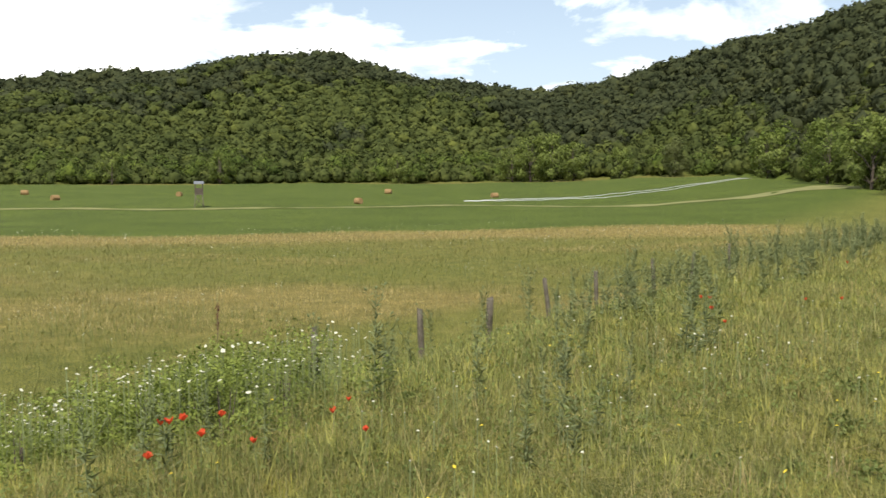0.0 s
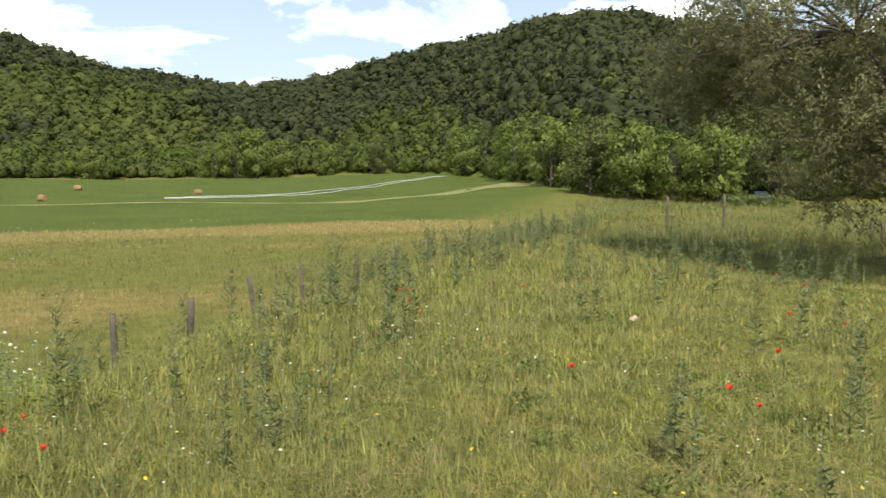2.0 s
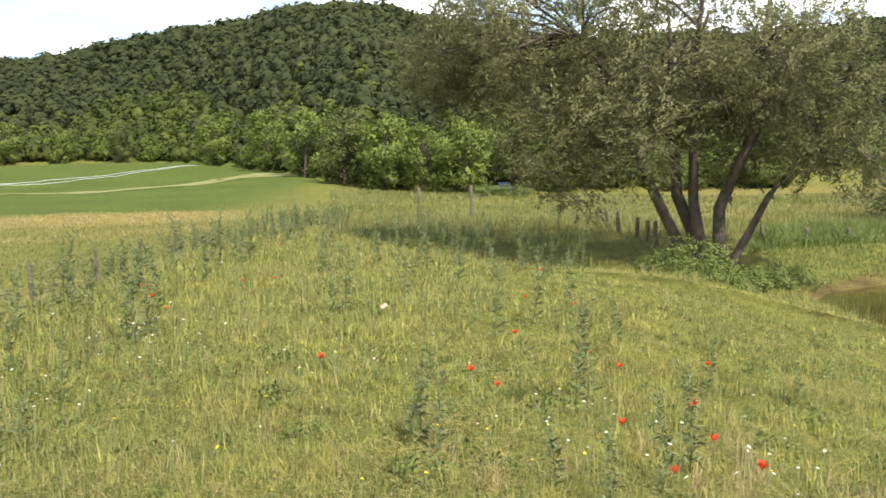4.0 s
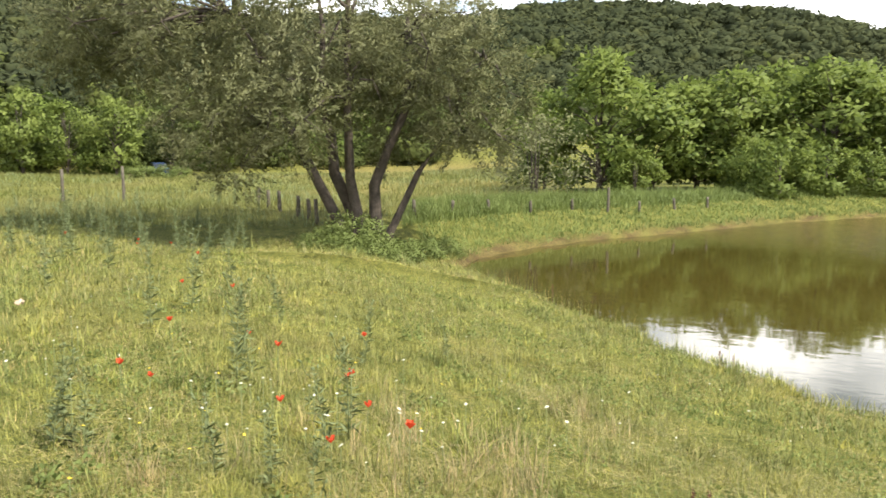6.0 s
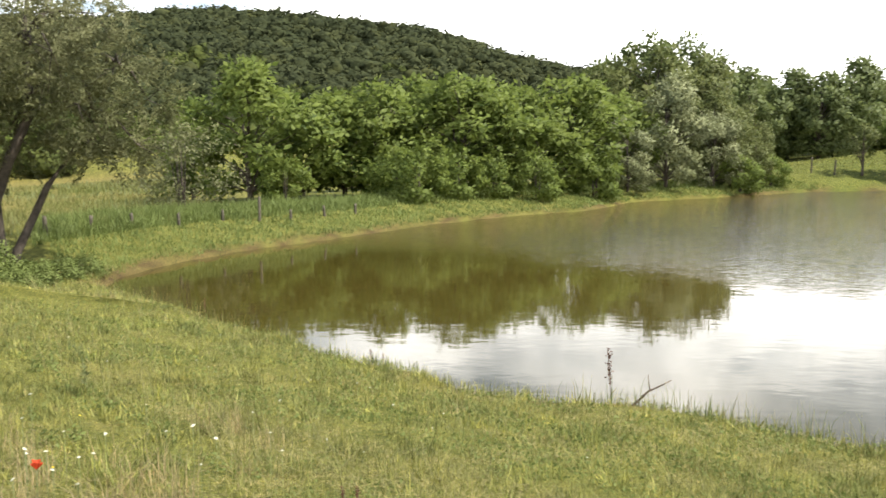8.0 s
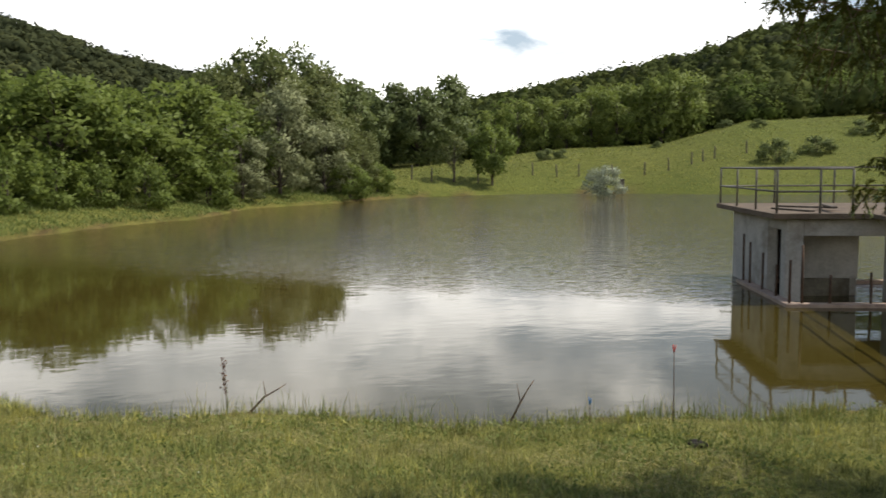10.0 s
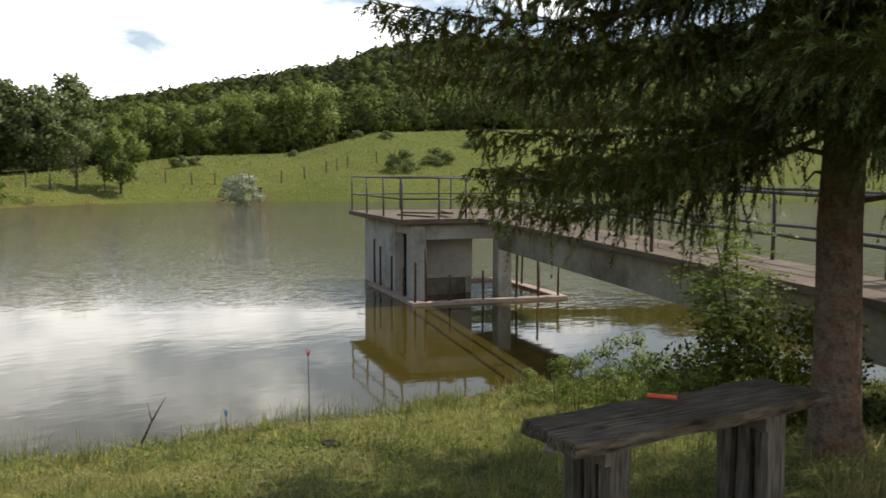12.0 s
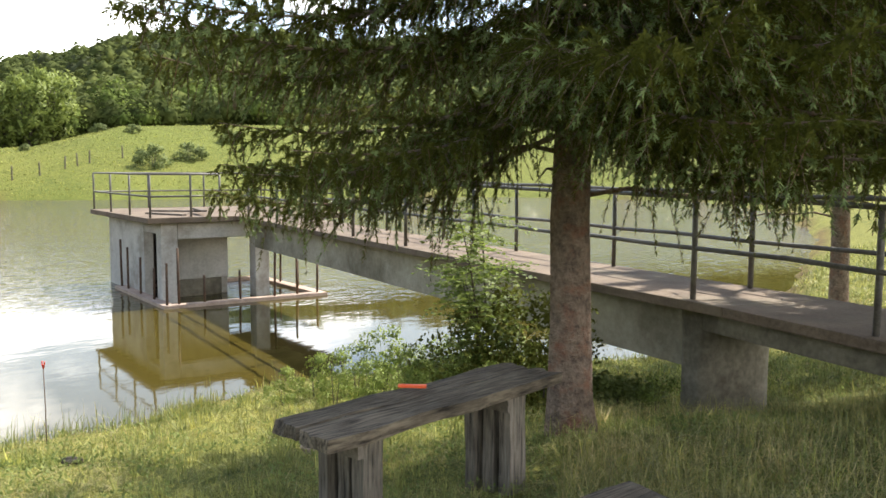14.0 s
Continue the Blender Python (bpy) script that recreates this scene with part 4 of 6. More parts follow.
    out = np.concatenate(out)
    v, f = leaves(rng, pts, out, np.full(len(pts), 0.115), 0.36, 0.1, 0.6)
    f, soft = soften(rng, v, f, out + 0.08 * (pts - (-2.2, 0, 4.5)), 0.5)
    mesh_np("crown", v, f, M_WILLOW, t, normals=soft)
    return t


willow()


# Footbridge and intake tower. x runs out over the water, y back towards the camera's side
BR = pose(0.81, -6.6, 0.0, 0, 0, -30)
bridge = thing("footbridge", BR @ pose(0, 0, 0.44, 0, -0.42, 0), "narrow concrete footbridge with steel pipe railings", "bridge")
bm = bmesh.new()
box(bm, (6.05, 1.25, 0.09), pose(-1.375, -0.6, -0.045), 0.012)
part("deck", bm, M_DECK, bridge, "worn brownish concrete deck")


def bend(bm):
    """The main span turns a little at the pier."""
    for v in bm.verts:
        v.co.y += 0.086 * max(0.0, v.co.x - 1.65)
    return bm


box(bm := bmesh.new(), (13.7, 1.25, 0.09), pose(8.5, -0.6, -0.045), 0.012)
part("deck", bend(bm), M_DECK, bridge, "worn brownish concrete deck")
bm = bmesh.new()
box(bm, (13.0, 0.72, 0.60), pose(8.70, -0.66, -0.392), 0.02)
part("beam", bend(bm), M_BEAM, bridge)
bm = bmesh.new()
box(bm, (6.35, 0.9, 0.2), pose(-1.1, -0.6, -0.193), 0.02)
part("beam", bm, M_STAIN_SHADE, bridge)
bm = bmesh.new()
rings = []
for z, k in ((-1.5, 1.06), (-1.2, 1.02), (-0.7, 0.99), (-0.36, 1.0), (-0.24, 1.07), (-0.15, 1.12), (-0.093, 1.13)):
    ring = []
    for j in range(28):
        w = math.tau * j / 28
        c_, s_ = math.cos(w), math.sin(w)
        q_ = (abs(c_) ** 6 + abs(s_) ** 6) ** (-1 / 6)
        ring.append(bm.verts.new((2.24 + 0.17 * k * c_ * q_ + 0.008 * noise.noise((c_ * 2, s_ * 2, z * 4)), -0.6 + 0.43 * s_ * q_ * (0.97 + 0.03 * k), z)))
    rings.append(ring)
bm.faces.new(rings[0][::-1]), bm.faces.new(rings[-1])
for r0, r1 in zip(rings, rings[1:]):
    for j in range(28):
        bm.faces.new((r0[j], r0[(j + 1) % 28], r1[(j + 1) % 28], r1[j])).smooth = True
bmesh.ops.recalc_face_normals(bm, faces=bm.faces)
part("pier", bm, M_STAIN_SHADE, bridge, "stained flared concrete pier, darkened for deck shade")
for y in (-0.09, -1.13):
    for k in range(10):
        x = 0.45 + 1.98 * (k - 1) if y < -1 else 0.27 + 1.83 * (k - 1)
        if x > 15.0:
            continue
        bm = bmesh.new()
        tube(bm, [(x, y, -0.02), (x, y, 0.5), (x + 0.008, y, 0.90)], (0.026, 0.025, 0.025), 8)
        part("post", bend(bm), M_RAIL, bridge)
    for z in (0.46, 0.915):
        bm = bmesh.new()
        n = 24
        tube(bm, [(-3.6 + 18.8 * k / n, y + 0.006 * math.sin(k * 1.7), z + 0.008 * math.sin(k * 2.3)) for k in range(n + 1)], [0.022] * (n + 1), 8)
        part("rail", bend(bm), M_RAIL, bridge)

TW = pose(14.25, -14.55, 0, 0, 0, -20)
tower = thing("intake_tower", TW @ pose(0, 0, 0.555), "small weathered concrete intake tower standing in the pond", "tower")
TX, TY0, TY1 = 4.9, -1.35, 3.35
bm = bmesh.new()
box(bm, (TX, TY1 - TY0, 0.12), pose(TX / 2, (TY0 + TY1) / 2, -0.06), 0.015)
part("platform", bm, M_DECK, tower, "worn brownish concrete slab")
for x, y, w in ((0.35, 2.85, 0.36), (0.30, 0.75, 0.34)):
    bm = bmesh.new()
    box(bm, (0.34, w, 2.24), pose(x, y, -1.24), 0.02)
    part("column", bm, M_CONCRETE, tower)


def wall(name, x0, y0, x1, y1, z0, z1, mat, label=""):
    bm = bmesh.new()
    box(bm, (x1 - x0, y1 - y0, z1 - z0), pose((x0 + x1) / 2, (y0 + y1) / 2, (z0 + z1) / 2), 0.012)
    return part(name, bm, mat, tower, label)


wall("wall", 1.55, 2.78, 4.5, 3.0, -2.4, -0.124, M_CONCRETE)
wall("lintel", 0.53, 2.80, 1.545, 2.98, -0.38, -0.126, M_CONCRETE)
wall("back_wall", 4.3, 0.6, 4.48, 2.77, -2.4, -0.128, M_CONCRETE)
wall("front_panel", 0.95, 1.25, 1.12, 2.66, -1.46, -0.13, M_CONCRETE)
wall("side_wall", 1.13, 1.2, 4.28, 1.36, -2.4, -0.132, M_CONCRETE)
wall("beam", 0.2, 0.93, 0.5, 2.66, -0.48, -0.134, M_CONCRETE)
wall("gate_plate", 0.98, 1.4, 1.03, 2.6, -2.2, -1.47, M_STAIN_SHADE, "damp stained gate slab")
for z in (-1.62, -1.1, -0.75):
    bm = bmesh.new()
    tube(bm, [(0.55, 2.74, z), (0.55, 2.6, z - 0.01), (0.9, 2.6, z - 0.01), (0.9, 2.74, z)], [0.012] * 4, 6)
    part("rung", bm, M_RUST, tower)
# platform railing
edge = [(-0.0, TY1 - 0.08), (1.6, TY1 - 0.08), (3.2, TY1 - 0.08), (TX - 0.08, TY1 - 0.08), (TX - 0.08, 1.9), (TX - 0.08, 0.4), (TX - 0.08, TY0 + 0.08), (3.2, TY0 + 0.08), (1.6, TY0 + 0.08), (0.08, TY0 + 0.08)]
edge[0] = (0.08, TY1 - 0.08)
front = [(0.08, 2.4), (0.08, 1.75)]
for x, y in edge + front:
    bm = bmesh.new()
    tube(bm, [(x, y, -0.02), (x, y, 0.5), (x + 0.006, y, 0.91)], (0.024, 0.023, 0.023), 8)
    part("post", bm, M_RAIL, tower)
for z in (0.45, 0.92):
    bm = bmesh.new()
    tube(bm, [(x, y, z) for x, y in front[::-1]] + [(x, y, z) for x, y in edge], [0.021] * 12, 8)
    part("rail", bm, M_RAIL, tower)
for k, (x, y, a) in enumerate(((1.2, 2.6, 20), (1.5, 2.2, 50), (1.0, 1.9, -10))):
    bm = bmesh.new()
    box(bm, (1.3, 0.13, 0.04), pose(0, 0, 0), 0.006)
    plank = part("plank", bm, M_WOOD)
    plank.matrix_world = TW @ pose(x, y, 0.575 + 0.045 * k, 0, 0, a)
    tagged(plank, "loose grey plank lying on the tower's platform", "plank", "planks on the platform")

# concrete rim of the intake basin with rusty stakes
basin = thing("basin_rim", TW @ pose(-0.65, 0, WATER), "low pinkish concrete rim round the intake, set with stakes", "rim")
RX, RY0, RY1 = 3.7, -0.38, 3.12
for cx, cy, sx, sy in ((0.13, (RY0 + RY1) / 2, 0.24, RY1 - RY0 + 0.25), (RX, (RY0 + RY1) / 2, 0.24, RY1 - RY0 + 0.25), (RX / 2 + 0.065, RY1 + 0.002, RX - 0.40, 0.26), (RX / 2 + 0.065, RY0 - 0.002, RX - 0.40, 0.26)):
    bm = bmesh.new()
    box(bm, (sx, sy, 0.6), pose(cx, cy, -0.225), 0.015)
    for v in bm.verts:
        v.co += Vector((1, 1, 0.6)) * 0.012 * noise.noise(v.co * 3)
    part("rim_side", bm, M_RIM, basin)
rs = random.Random(3)
for x, y, hh in [(0.13, -0.3, 0.75), (0.13, 0.2, 0.95), (0.13, 0.75, 1.15), (0.13, 1.55, 0.7), (0.13, 2.35, 0.65), (0.13, 2.9, 1.25), (0.13, 3.15, 0.95), (1.1, RY1, 0.75), (2.1, RY1, 0.9), (3.1, RY1, 1.05), (3.65, RY1, 1.2),
                 (1.3, RY0, 0.7), (2.3, RY0, 0.9), (3.4, RY0, 0.8)]:
    bm = bmesh.new()
    lean = rs.uniform(-0.03, 0.03)
    tube(bm, [(x, y, 0.05), (x + lean, y, hh * 0.5), (x + lean * 1.6, y, hh)], (0.028, 0.027, 0.025), 6, 0.06, rs)
    part("stake", bm, M_RUST, basin)


# Rustic table and seat on the bank
def weathered(bm, m, size, seed, amount=0.012):
    l, w, h = size
    tmp = bmesh.new()
    bmesh.ops.create_grid(tmp, x_segments=14, y_segments=4, size=0.5)
    top = list(tmp.verts)
    ext = bmesh.ops.extrude_face_region(tmp, geom=list(tmp.faces))
    for v in [g for g in ext["geom"] if isinstance(g, bmesh.types.BMVert)]:
        v.co.z -= 1
    bmesh.ops.recalc_face_normals(tmp, faces=tmp.faces)
    for v in tmp.verts:
        x, y, z = v.co
        e = max(abs(x), abs(y)) * 2
        pinch = 1 - 0.02 * (abs(y) * 2) ** 6
        p = Vector((x * l, y * w, (z + 0.5) * h * pinch))
        k = Vector((seed * 3.1, seed * 1.7, 0))
        p.z += amount * noise.noise(Vector((p.x * 3, p.y * 9, 0)) + k)
        p.y += amount * 1.3 * noise.noise(Vector((p.x * 4, v.co.y * 2, 2)) + k) * (abs(y) * 2)
        p.x += amount * 2.5 * noise.noise(Vector((p.y * 25, z, 5)) + k) * (abs(x) > 0.49)
        v.co = m @ p
    me = bpy.data.meshes.new("tmp")
    tmp.to_mesh(me)
    tmp.free()
    bm.from_mesh(me)
    bpy.data.meshes.remove(me)


M_TABLE = grained("old table wood", (0.095, 0.078, 0.058), (0.225, 0.187, 0.138), (1.5, 26, 12), rough=0.92)
M_LEG = grained("old split leg wood", (0.12, 0.104, 0.085), (0.24, 0.212, 0.175), (17, 17, 1.3))
tz = float(height(2.6, -3.7))
table = thing("wooden_table", Matrix.Translation((2.625, -3.69, tz)) @ pose(0, 0, 0, 0, 0, -99), "low weathered grey plank table on slab legs", "table")
TOP = 0.46 - tz
for k, (y, w, l) in enumerate(((-0.117, 0.205, 1.72), (0.117, 0.192, 1.66))):
    bm = bmesh.new()
    weathered(bm, pose(0.01 * k, y, TOP - 0.04 - 0.006 * k, 1.2 - 2.4 * k, 0, 0.5 - 0.9 * k), (l, w, 0.062), k + 1, 0.014)
    part("plank", bm, M_TABLE, table)
for k, x in enumerate((-0.55, 0.50)):
    for j, y in enumerate((-0.135, -0.015, 0.105)):
        bm = bmesh.new()
        weathered(bm, pose(x + 0.012 * (j % 2), y * 1.02, (TOP - 0.09) / 2, 90 + (y * 34), 90, 0), (TOP + 0.05, 0.128 + 0.02 * k, 0.075), 5 + k * 4 + j, 0.008)
        part("leg_board", bm, M_LEG, table)
    bm = bmesh.new()
    weathered(bm, pose(x - 0.07, 0, TOP - 0.12, 90, 0, 90), (0.36, 0.08, 0.05), 20 + k, 0.006)
    part("cross_bar", bm, M_WOOD, table)
M_ORANGE = grainy("orange plastic", (0.75, 0.09, 0.02), (0.85, 0.14, 0.04), 20, rough=0.4, spec=0.5, bumpy=0.05)
bm = bmesh.new()
box(bm, (0.15, 0.03, 0.018), None, 0.006)
strip = part("plastic_strip", bm, M_ORANGE)
strip.matrix_world = Matrix.Translation((2.743, -3.69, 0.475)) @ pose(0, 0, 0, 0, 0, -150)
tagged(strip, "small orange plastic strip lying on the table", "plastic strip")
sz = float(height(1.5, -2.8))
seat = thing("low_bench", Matrix.Translation((1.5, -2.8, sz)) @ pose(0, 0, 0, 0, 0, 74), "low weathered plank bench beside the table", "bench")
bm = bmesh.new()
weathered(bm, pose(0, 0, 0.33), (1.25, 0.24, 0.07), 31)
part("plank", bm, M_TABLE, seat)
for x in (-0.4, 0.4):
    bm = bmesh.new()
    tube(bm, [(x, 0, -0.1), (x, 0, 0.15), (x, 0, 0.3)], (0.1, 0.095, 0.09), 10, 0.06, rs)
    part("stump", bm, M_WOOD, seat)

# Fences, field things and far details
rp = random.Random(7)


def post(name, p, h, r, seed, label, group, lean=0.0, sunk=0.3, mat=None):
    """A split wooden post with a rough top, leaning a little."""
    rnd = random.Random(seed)
    bm = bmesh.new()
    lx, ly = rnd.uniform(-lean, lean), rnd.uniform(-lean, lean)
    tube(bm, [(lx * z, ly * z, z) for z in (-sunk, 0, h * 0.35, h * 0.7, h)], [r * k for k in (1, 1.05, 0.98, 0.95, 0.88)], 8, 0.1, rnd)
    for v in bm.verts:
        if v.co.z > h - 0.02:
            v.co.z += rnd.uniform(-0.06, 0.03)
    ob = part(name, bm, mat or M_POST)
    ob.matrix_world = Matrix.Translation(p)
    return tagged(ob, label, "post", group)


for k, (az, el) in enumerate(((-8.5, 9.24), (-1.4, 7.97), (2.9, 7.22), (7.2, 6.14), (10.1, 5.58), (13.8, 4.75), (15.9, 4.27), (18.4, 3.69))):
    d = 1.72 / math.tan(radians(el))
    g = place(az, d)
    post("fence_post", g, -0.12 - g.z, 0.046 + 0.012 * (k == 2), 40 + k, "grey split wooden fence post leaning in tall weeds", "old meadow fence", 0.13)
for k, (az, d, h) in enumerate(((58.3, 28.6, 0.43), (60.7, 29.7, 0.43), (63.5, 31, 0.43), (66.2, 32.6, 0.43), (68.5, 33.4, 0.95), (70.5, 34.4, 0.43), (72.7, 36.2, 0.43), (74.7, 37.8, 0.43), (45.6, 33, 0.7), (46.3, 30, 0.65), (47, 28.5, 0.7), (48.2, 27, 0.65), (48.9, 26.5, 0.6), (49.4, 25.5, 0.75), (55.8, 27.1, 0.6))):
    post("fence_post", place(az, d), h, 0.065 if k > 7 else 0.055, 70 + k, "grey wooden fence post near the pond", "fence by the pond", 0.09)
for k, (az, d) in enumerate(((103.6, 84), (104.9, 84), (108, 86), (111.6, 91), (113.2, 91), (114.6, 92), (116.8, 92), (118.8, 92), (120.3, 93), (121.7, 95), (122.4, 96), (123.1, 97), (125, 99))):
    post("fence_post", place(az, d), 1.35, 0.08, 100 + k, "dark wooden fence post on the far slope", "fence on the far slope", 0.1)
for k, (az, d, h) in enumerate(((33.9, 62, 2.2), (37.4, 60, 2.35))):
    post("tall_post", place(az, d), h, 0.11, 130 + k, "tall grey wooden gate post before the wood", "gate posts", 0.02)

# Raised hide in the field
hide = thing("raised_hide", Matrix.Translation(place(-15.8, 106, 0.05)) @ pose(0, 0, 0, 0, 0, 15), "small grey wooden raised hide on four legs", "hide")
for sx in (-1, 1):
    for sy in (-1, 1):
        bm = bmesh.new()
        tube(bm, [(sx * 0.75, sy * 0.75, -0.2), (sx * 0.5, sy * 0.5, 1.7)], (0.07, 0.06), 6)
        part("leg", bm, M_WOOD, hide)
for a in (0, 90, 180, 270):
    bm = bmesh.new()
    tube(bm, [Vector((-0.68, 0.66, 0.25)), Vector((0.55, 0.54, 1.4))], (0.04, 0.04), 5)
    bmesh.ops.transform(bm, matrix=pose(0, 0, 0, 0, 0, a), verts=bm.verts)
    part("brace", bm, M_WOOD, hide)
    bm = bmesh.new()
    box(bm, (1.25, 0.05, 0.75), pose(0, -0.62, 2.1), 0.01)
    box(bm, (0.14, 0.05, 0.55), pose(-0.55, -0.62, 2.76))
    box(bm, (0.14, 0.05, 0.55), pose(0.55, -0.62, 2.76))
    bmesh.ops.transform(bm, matrix=pose(0, 0, 0, 0, 0, a), verts=bm.verts)
    part("side_panel", bm, M_BARK, hide)
bm = bmesh.new()
box(bm, (1.3, 1.3, 0.06), pose(0, 0, 1.7), 0.01)
part("floor", bm, M_WOOD, hide)
M_SHEET = grainy("pale roof sheet", (0.13, 0.14, 0.15), (0.23, 0.24, 0.25), 3, rough=0.6)
bm = bmesh.new()
box(bm, (1.5, 1.55, 0.07), pose(0, 0, 3.15, 12, 0, 0), 0.01)
part("roof", bm, M_SHEET, hide, "pale sheet roof")
hide.scale = (0.76, 0.76, 0.96)

# Round straw bales
M_STRAW = grainy("straw", (0.19, 0.12, 0.05), (0.35, 0.225, 0.10), 5, bumpy=0.9)


def bale():
    bm = bmesh.new()
    r = bmesh.ops.create_cone(bm, cap_ends=True, segments=24, radius1=0.42, radius2=0.42, depth=1.1, matrix=pose(0, 0, 0.4, 0, 90, 0))
    bmesh.ops.bevel(bm, geom=[e for e in bm.edges if len(e.link_faces) == 2 and e.calc_face_angle(0) > 1], offset=0.08, segments=2, affect="EDGES")
    for v in bm.verts:
        v.co += Vector((noise.noise(v.co * 4), noise.noise(v.co * 4 + Vector((3, 0, 0))), noise.noise(v.co * 4 + Vector((0, 5, 0))))) * 0.04
    return tagged(part("straw_bale", bm, M_STRAW), "round golden straw bale lying on the green field", "bale", "bales on the field")


b0 = bale()
for k, (x, y) in enumerate(((-66, 136), (-54, 120), (-41, 134), (-11, 112), (-9, 142), (8, 134))):
    m = Matrix.Translation(on_ground(x, y, 0.06)) @ pose(0, 0, 0, 0, 0, 37 * k + 20)
    if k:
        copy_thing(b0, m)
    else:
        b0.matrix_world = m

# Irrigation pipes along the field
M_PIPE = grainy("white plastic pipe", (0.52, 0.53, 0.54), (0.72, 0.72, 0.72), 2, rough=0.5)
for k, off in enumerate((0.0, 2.6)):
    bm = bmesh.new()
    pts = []
    for j in range(41):
        f = j / 40
        az, d = 1.4 + 18.3 * f - 0.2 * k * f, 118 - 3 * math.sin(f * 3.14) + 55 * f ** 2.6 + off * (0.3 + 2.2 * math.sin(f * 3.14))
        p = place(az, d)
        pts.append(p + Vector((0, 0, 0.09 + 0.03 * math.sin(j * 2.1 + k))))
    tube(bm, pts, [0.042] * 41, 6)
    tagged(part("irrigation_pipe", bm, M_PIPE), "long white irrigation pipe lying across the field", "pipe", "irrigation pipes")

# Sandy track across the field
bm = bmesh.new()
rows_ = []
for j in range(61):
    f = j / 60
    az = -30 + 56 * f
    d = float(np.interp(az, (-30, -17, 14, 16, 20, 23, 26), (104, 102, 100, 105, 112, 125, 130)))
    w = float(np.interp(az, (-30, 11, 16, 20, 23, 26), (2.2, 2.5, 5, 7, 12, 8)))
    a = place(az, d) + Vector((0, 0, 0.05))
    b = place(az, d + w) + Vector((0, 0, 0.05))
    rows_.append((bm.verts.new(a), bm.verts.new(b)))
for (a, b), (c, d) in zip(rows_, rows_[1:]):
    bm.faces.new((a, c, d, b))
M_TRACK = grainy("trodden grass track", (0.15, 0.17, 0.05), (0.28, 0.25, 0.10), 0.6, bumpy=0.5)
tagged(part("track", bm, M_TRACK), "pale worn grass track crossing the field", "track", kind="structure")

# Parked blue car, half hidden behind the grass
M_CAR = grainy("dark blue car paint", (0.012, 0.035, 0.10), (0.02, 0.05, 0.14), 1, rough=0.25, spec=0.6, bumpy=0.0)
M_GLASS = grainy("dark car glass", (0.02, 0.025, 0.03), (0.03, 0.035, 0.04), 1, rough=0.08, spec=0.7, bumpy=0.0)
M_TYRE = grainy("tyre rubber", (0.012, 0.012, 0.012), (0.03, 0.03, 0.03), 8)
car = thing("car", Matrix.Translation(place(39.4, 99)) @ pose(0, 0, 0, 0, 0, 62), "dark blue car parked before the wood", "car")


def car_shell(name, outline, half, mat, inset=0.0):
    bm = bmesh.new()
    l = [bm.verts.new((x, -half + inset * (z > 0.95), z)) for x, z in outline]
    r = [bm.verts.new((x, half - inset * (z > 0.95), z)) for x, z in outline]
    bm.faces.new(l), bm.faces.new(r[::-1])
    for i in range(len(outline)):
        j = (i + 1) % len(outline)
        bm.faces.new((l[i], r[i], r[j], l[j]))
    bmesh.ops.recalc_face_normals(bm, faces=bm.faces)
    bmesh.ops.bevel(bm, geom=list(bm.edges), offset=0.035, segments=2, affect="EDGES")
    return part(name, bm, mat, car)


car_shell("body", [(-2.05, 0.3), (-2.1, 0.75), (-1.9, 0.93), (-0.95, 0.95), (1.35, 0.95), (1.95, 0.85), (2.1, 0.6), (2.05, 0.3)], 0.85, M_CAR)
car_shell("roof", [(-1.2, 1.37), (-0.9, 1.43), (0.5, 1.43), (0.75, 1.37)], 0.64, M_CAR)
car_shell("window_band", [(-1.75, 0.955), (-1.15, 1.38), (0.7, 1.38), (1.3, 0.955)], 0.78, M_GLASS, 0.1)
for x in (-1.3, 1.3):
    for y in (-0.8, 0.8):
        bm = bmesh.new()
        bmesh.ops.create_cone(bm, cap_ends=True, segments=20, radius1=0.31, radius2=0.31, depth=0.2, matrix=pose(x, y, 0.31, 90, 0, 0))
        wheel = part("wheel", bm, M_TYRE, car)
        bm = bmesh.new()
        bmesh.ops.create_cone(bm, cap_ends=True, segments=16, radius1=0.2, radius2=0.17, depth=0.03, matrix=pose(x, y + math.copysign(0.11, y), 0.31, -math.copysign(90, y), 0, 0))
        part("rim", bm, M_RAIL, wheel, "grey metal rim")

# Trees and shrubs on the far shore
ash = broadleaf("shore_tree", 4.4, 1.9, M_ACACIA, 0.27, 2600, 61, "small round green tree on the far shore", trunk_r=0.1, low=0.28, lobes=14, group="trees on the far shore")
move(ash, 108.9, 86, 0, 1.35)
plum = broadleaf("shore_tree", 4.2, 1.8, M_OLIVE, 0.24, 1100, 62, "thin open-crowned tree on the far shore", trunk_r=0.12, low=0.45, lobes=10, open_=0.2, group="trees on the far shore")
move(plum, 106.4, 85, 0, 1.05)
wood_tree = broadleaf("field_tree", 8, 3.3, M_FIELD, 0.46, 2400, 70, "full-crowned light green tree at the foot of the slope wood", trunk_r=0.18, low=0.1, lobes=18, group="trees at the slope's top")
move(wood_tree, 110.6, 122, 0, 0.9)
for az, d, s in ((112.2, 124, 0.95), (113.8, 123, 0.85), (115.4, 125, 1.0), (117.0, 124, 1.0), (118.4, 126, 1.1), (119.8, 125, 1.15), (121.0, 127, 1.2), (109.0, 121, 0.8), (116.2, 130, 1.15), (120.4, 131, 1.2)):
    plant(wood_tree, az, d, az * 17, s)
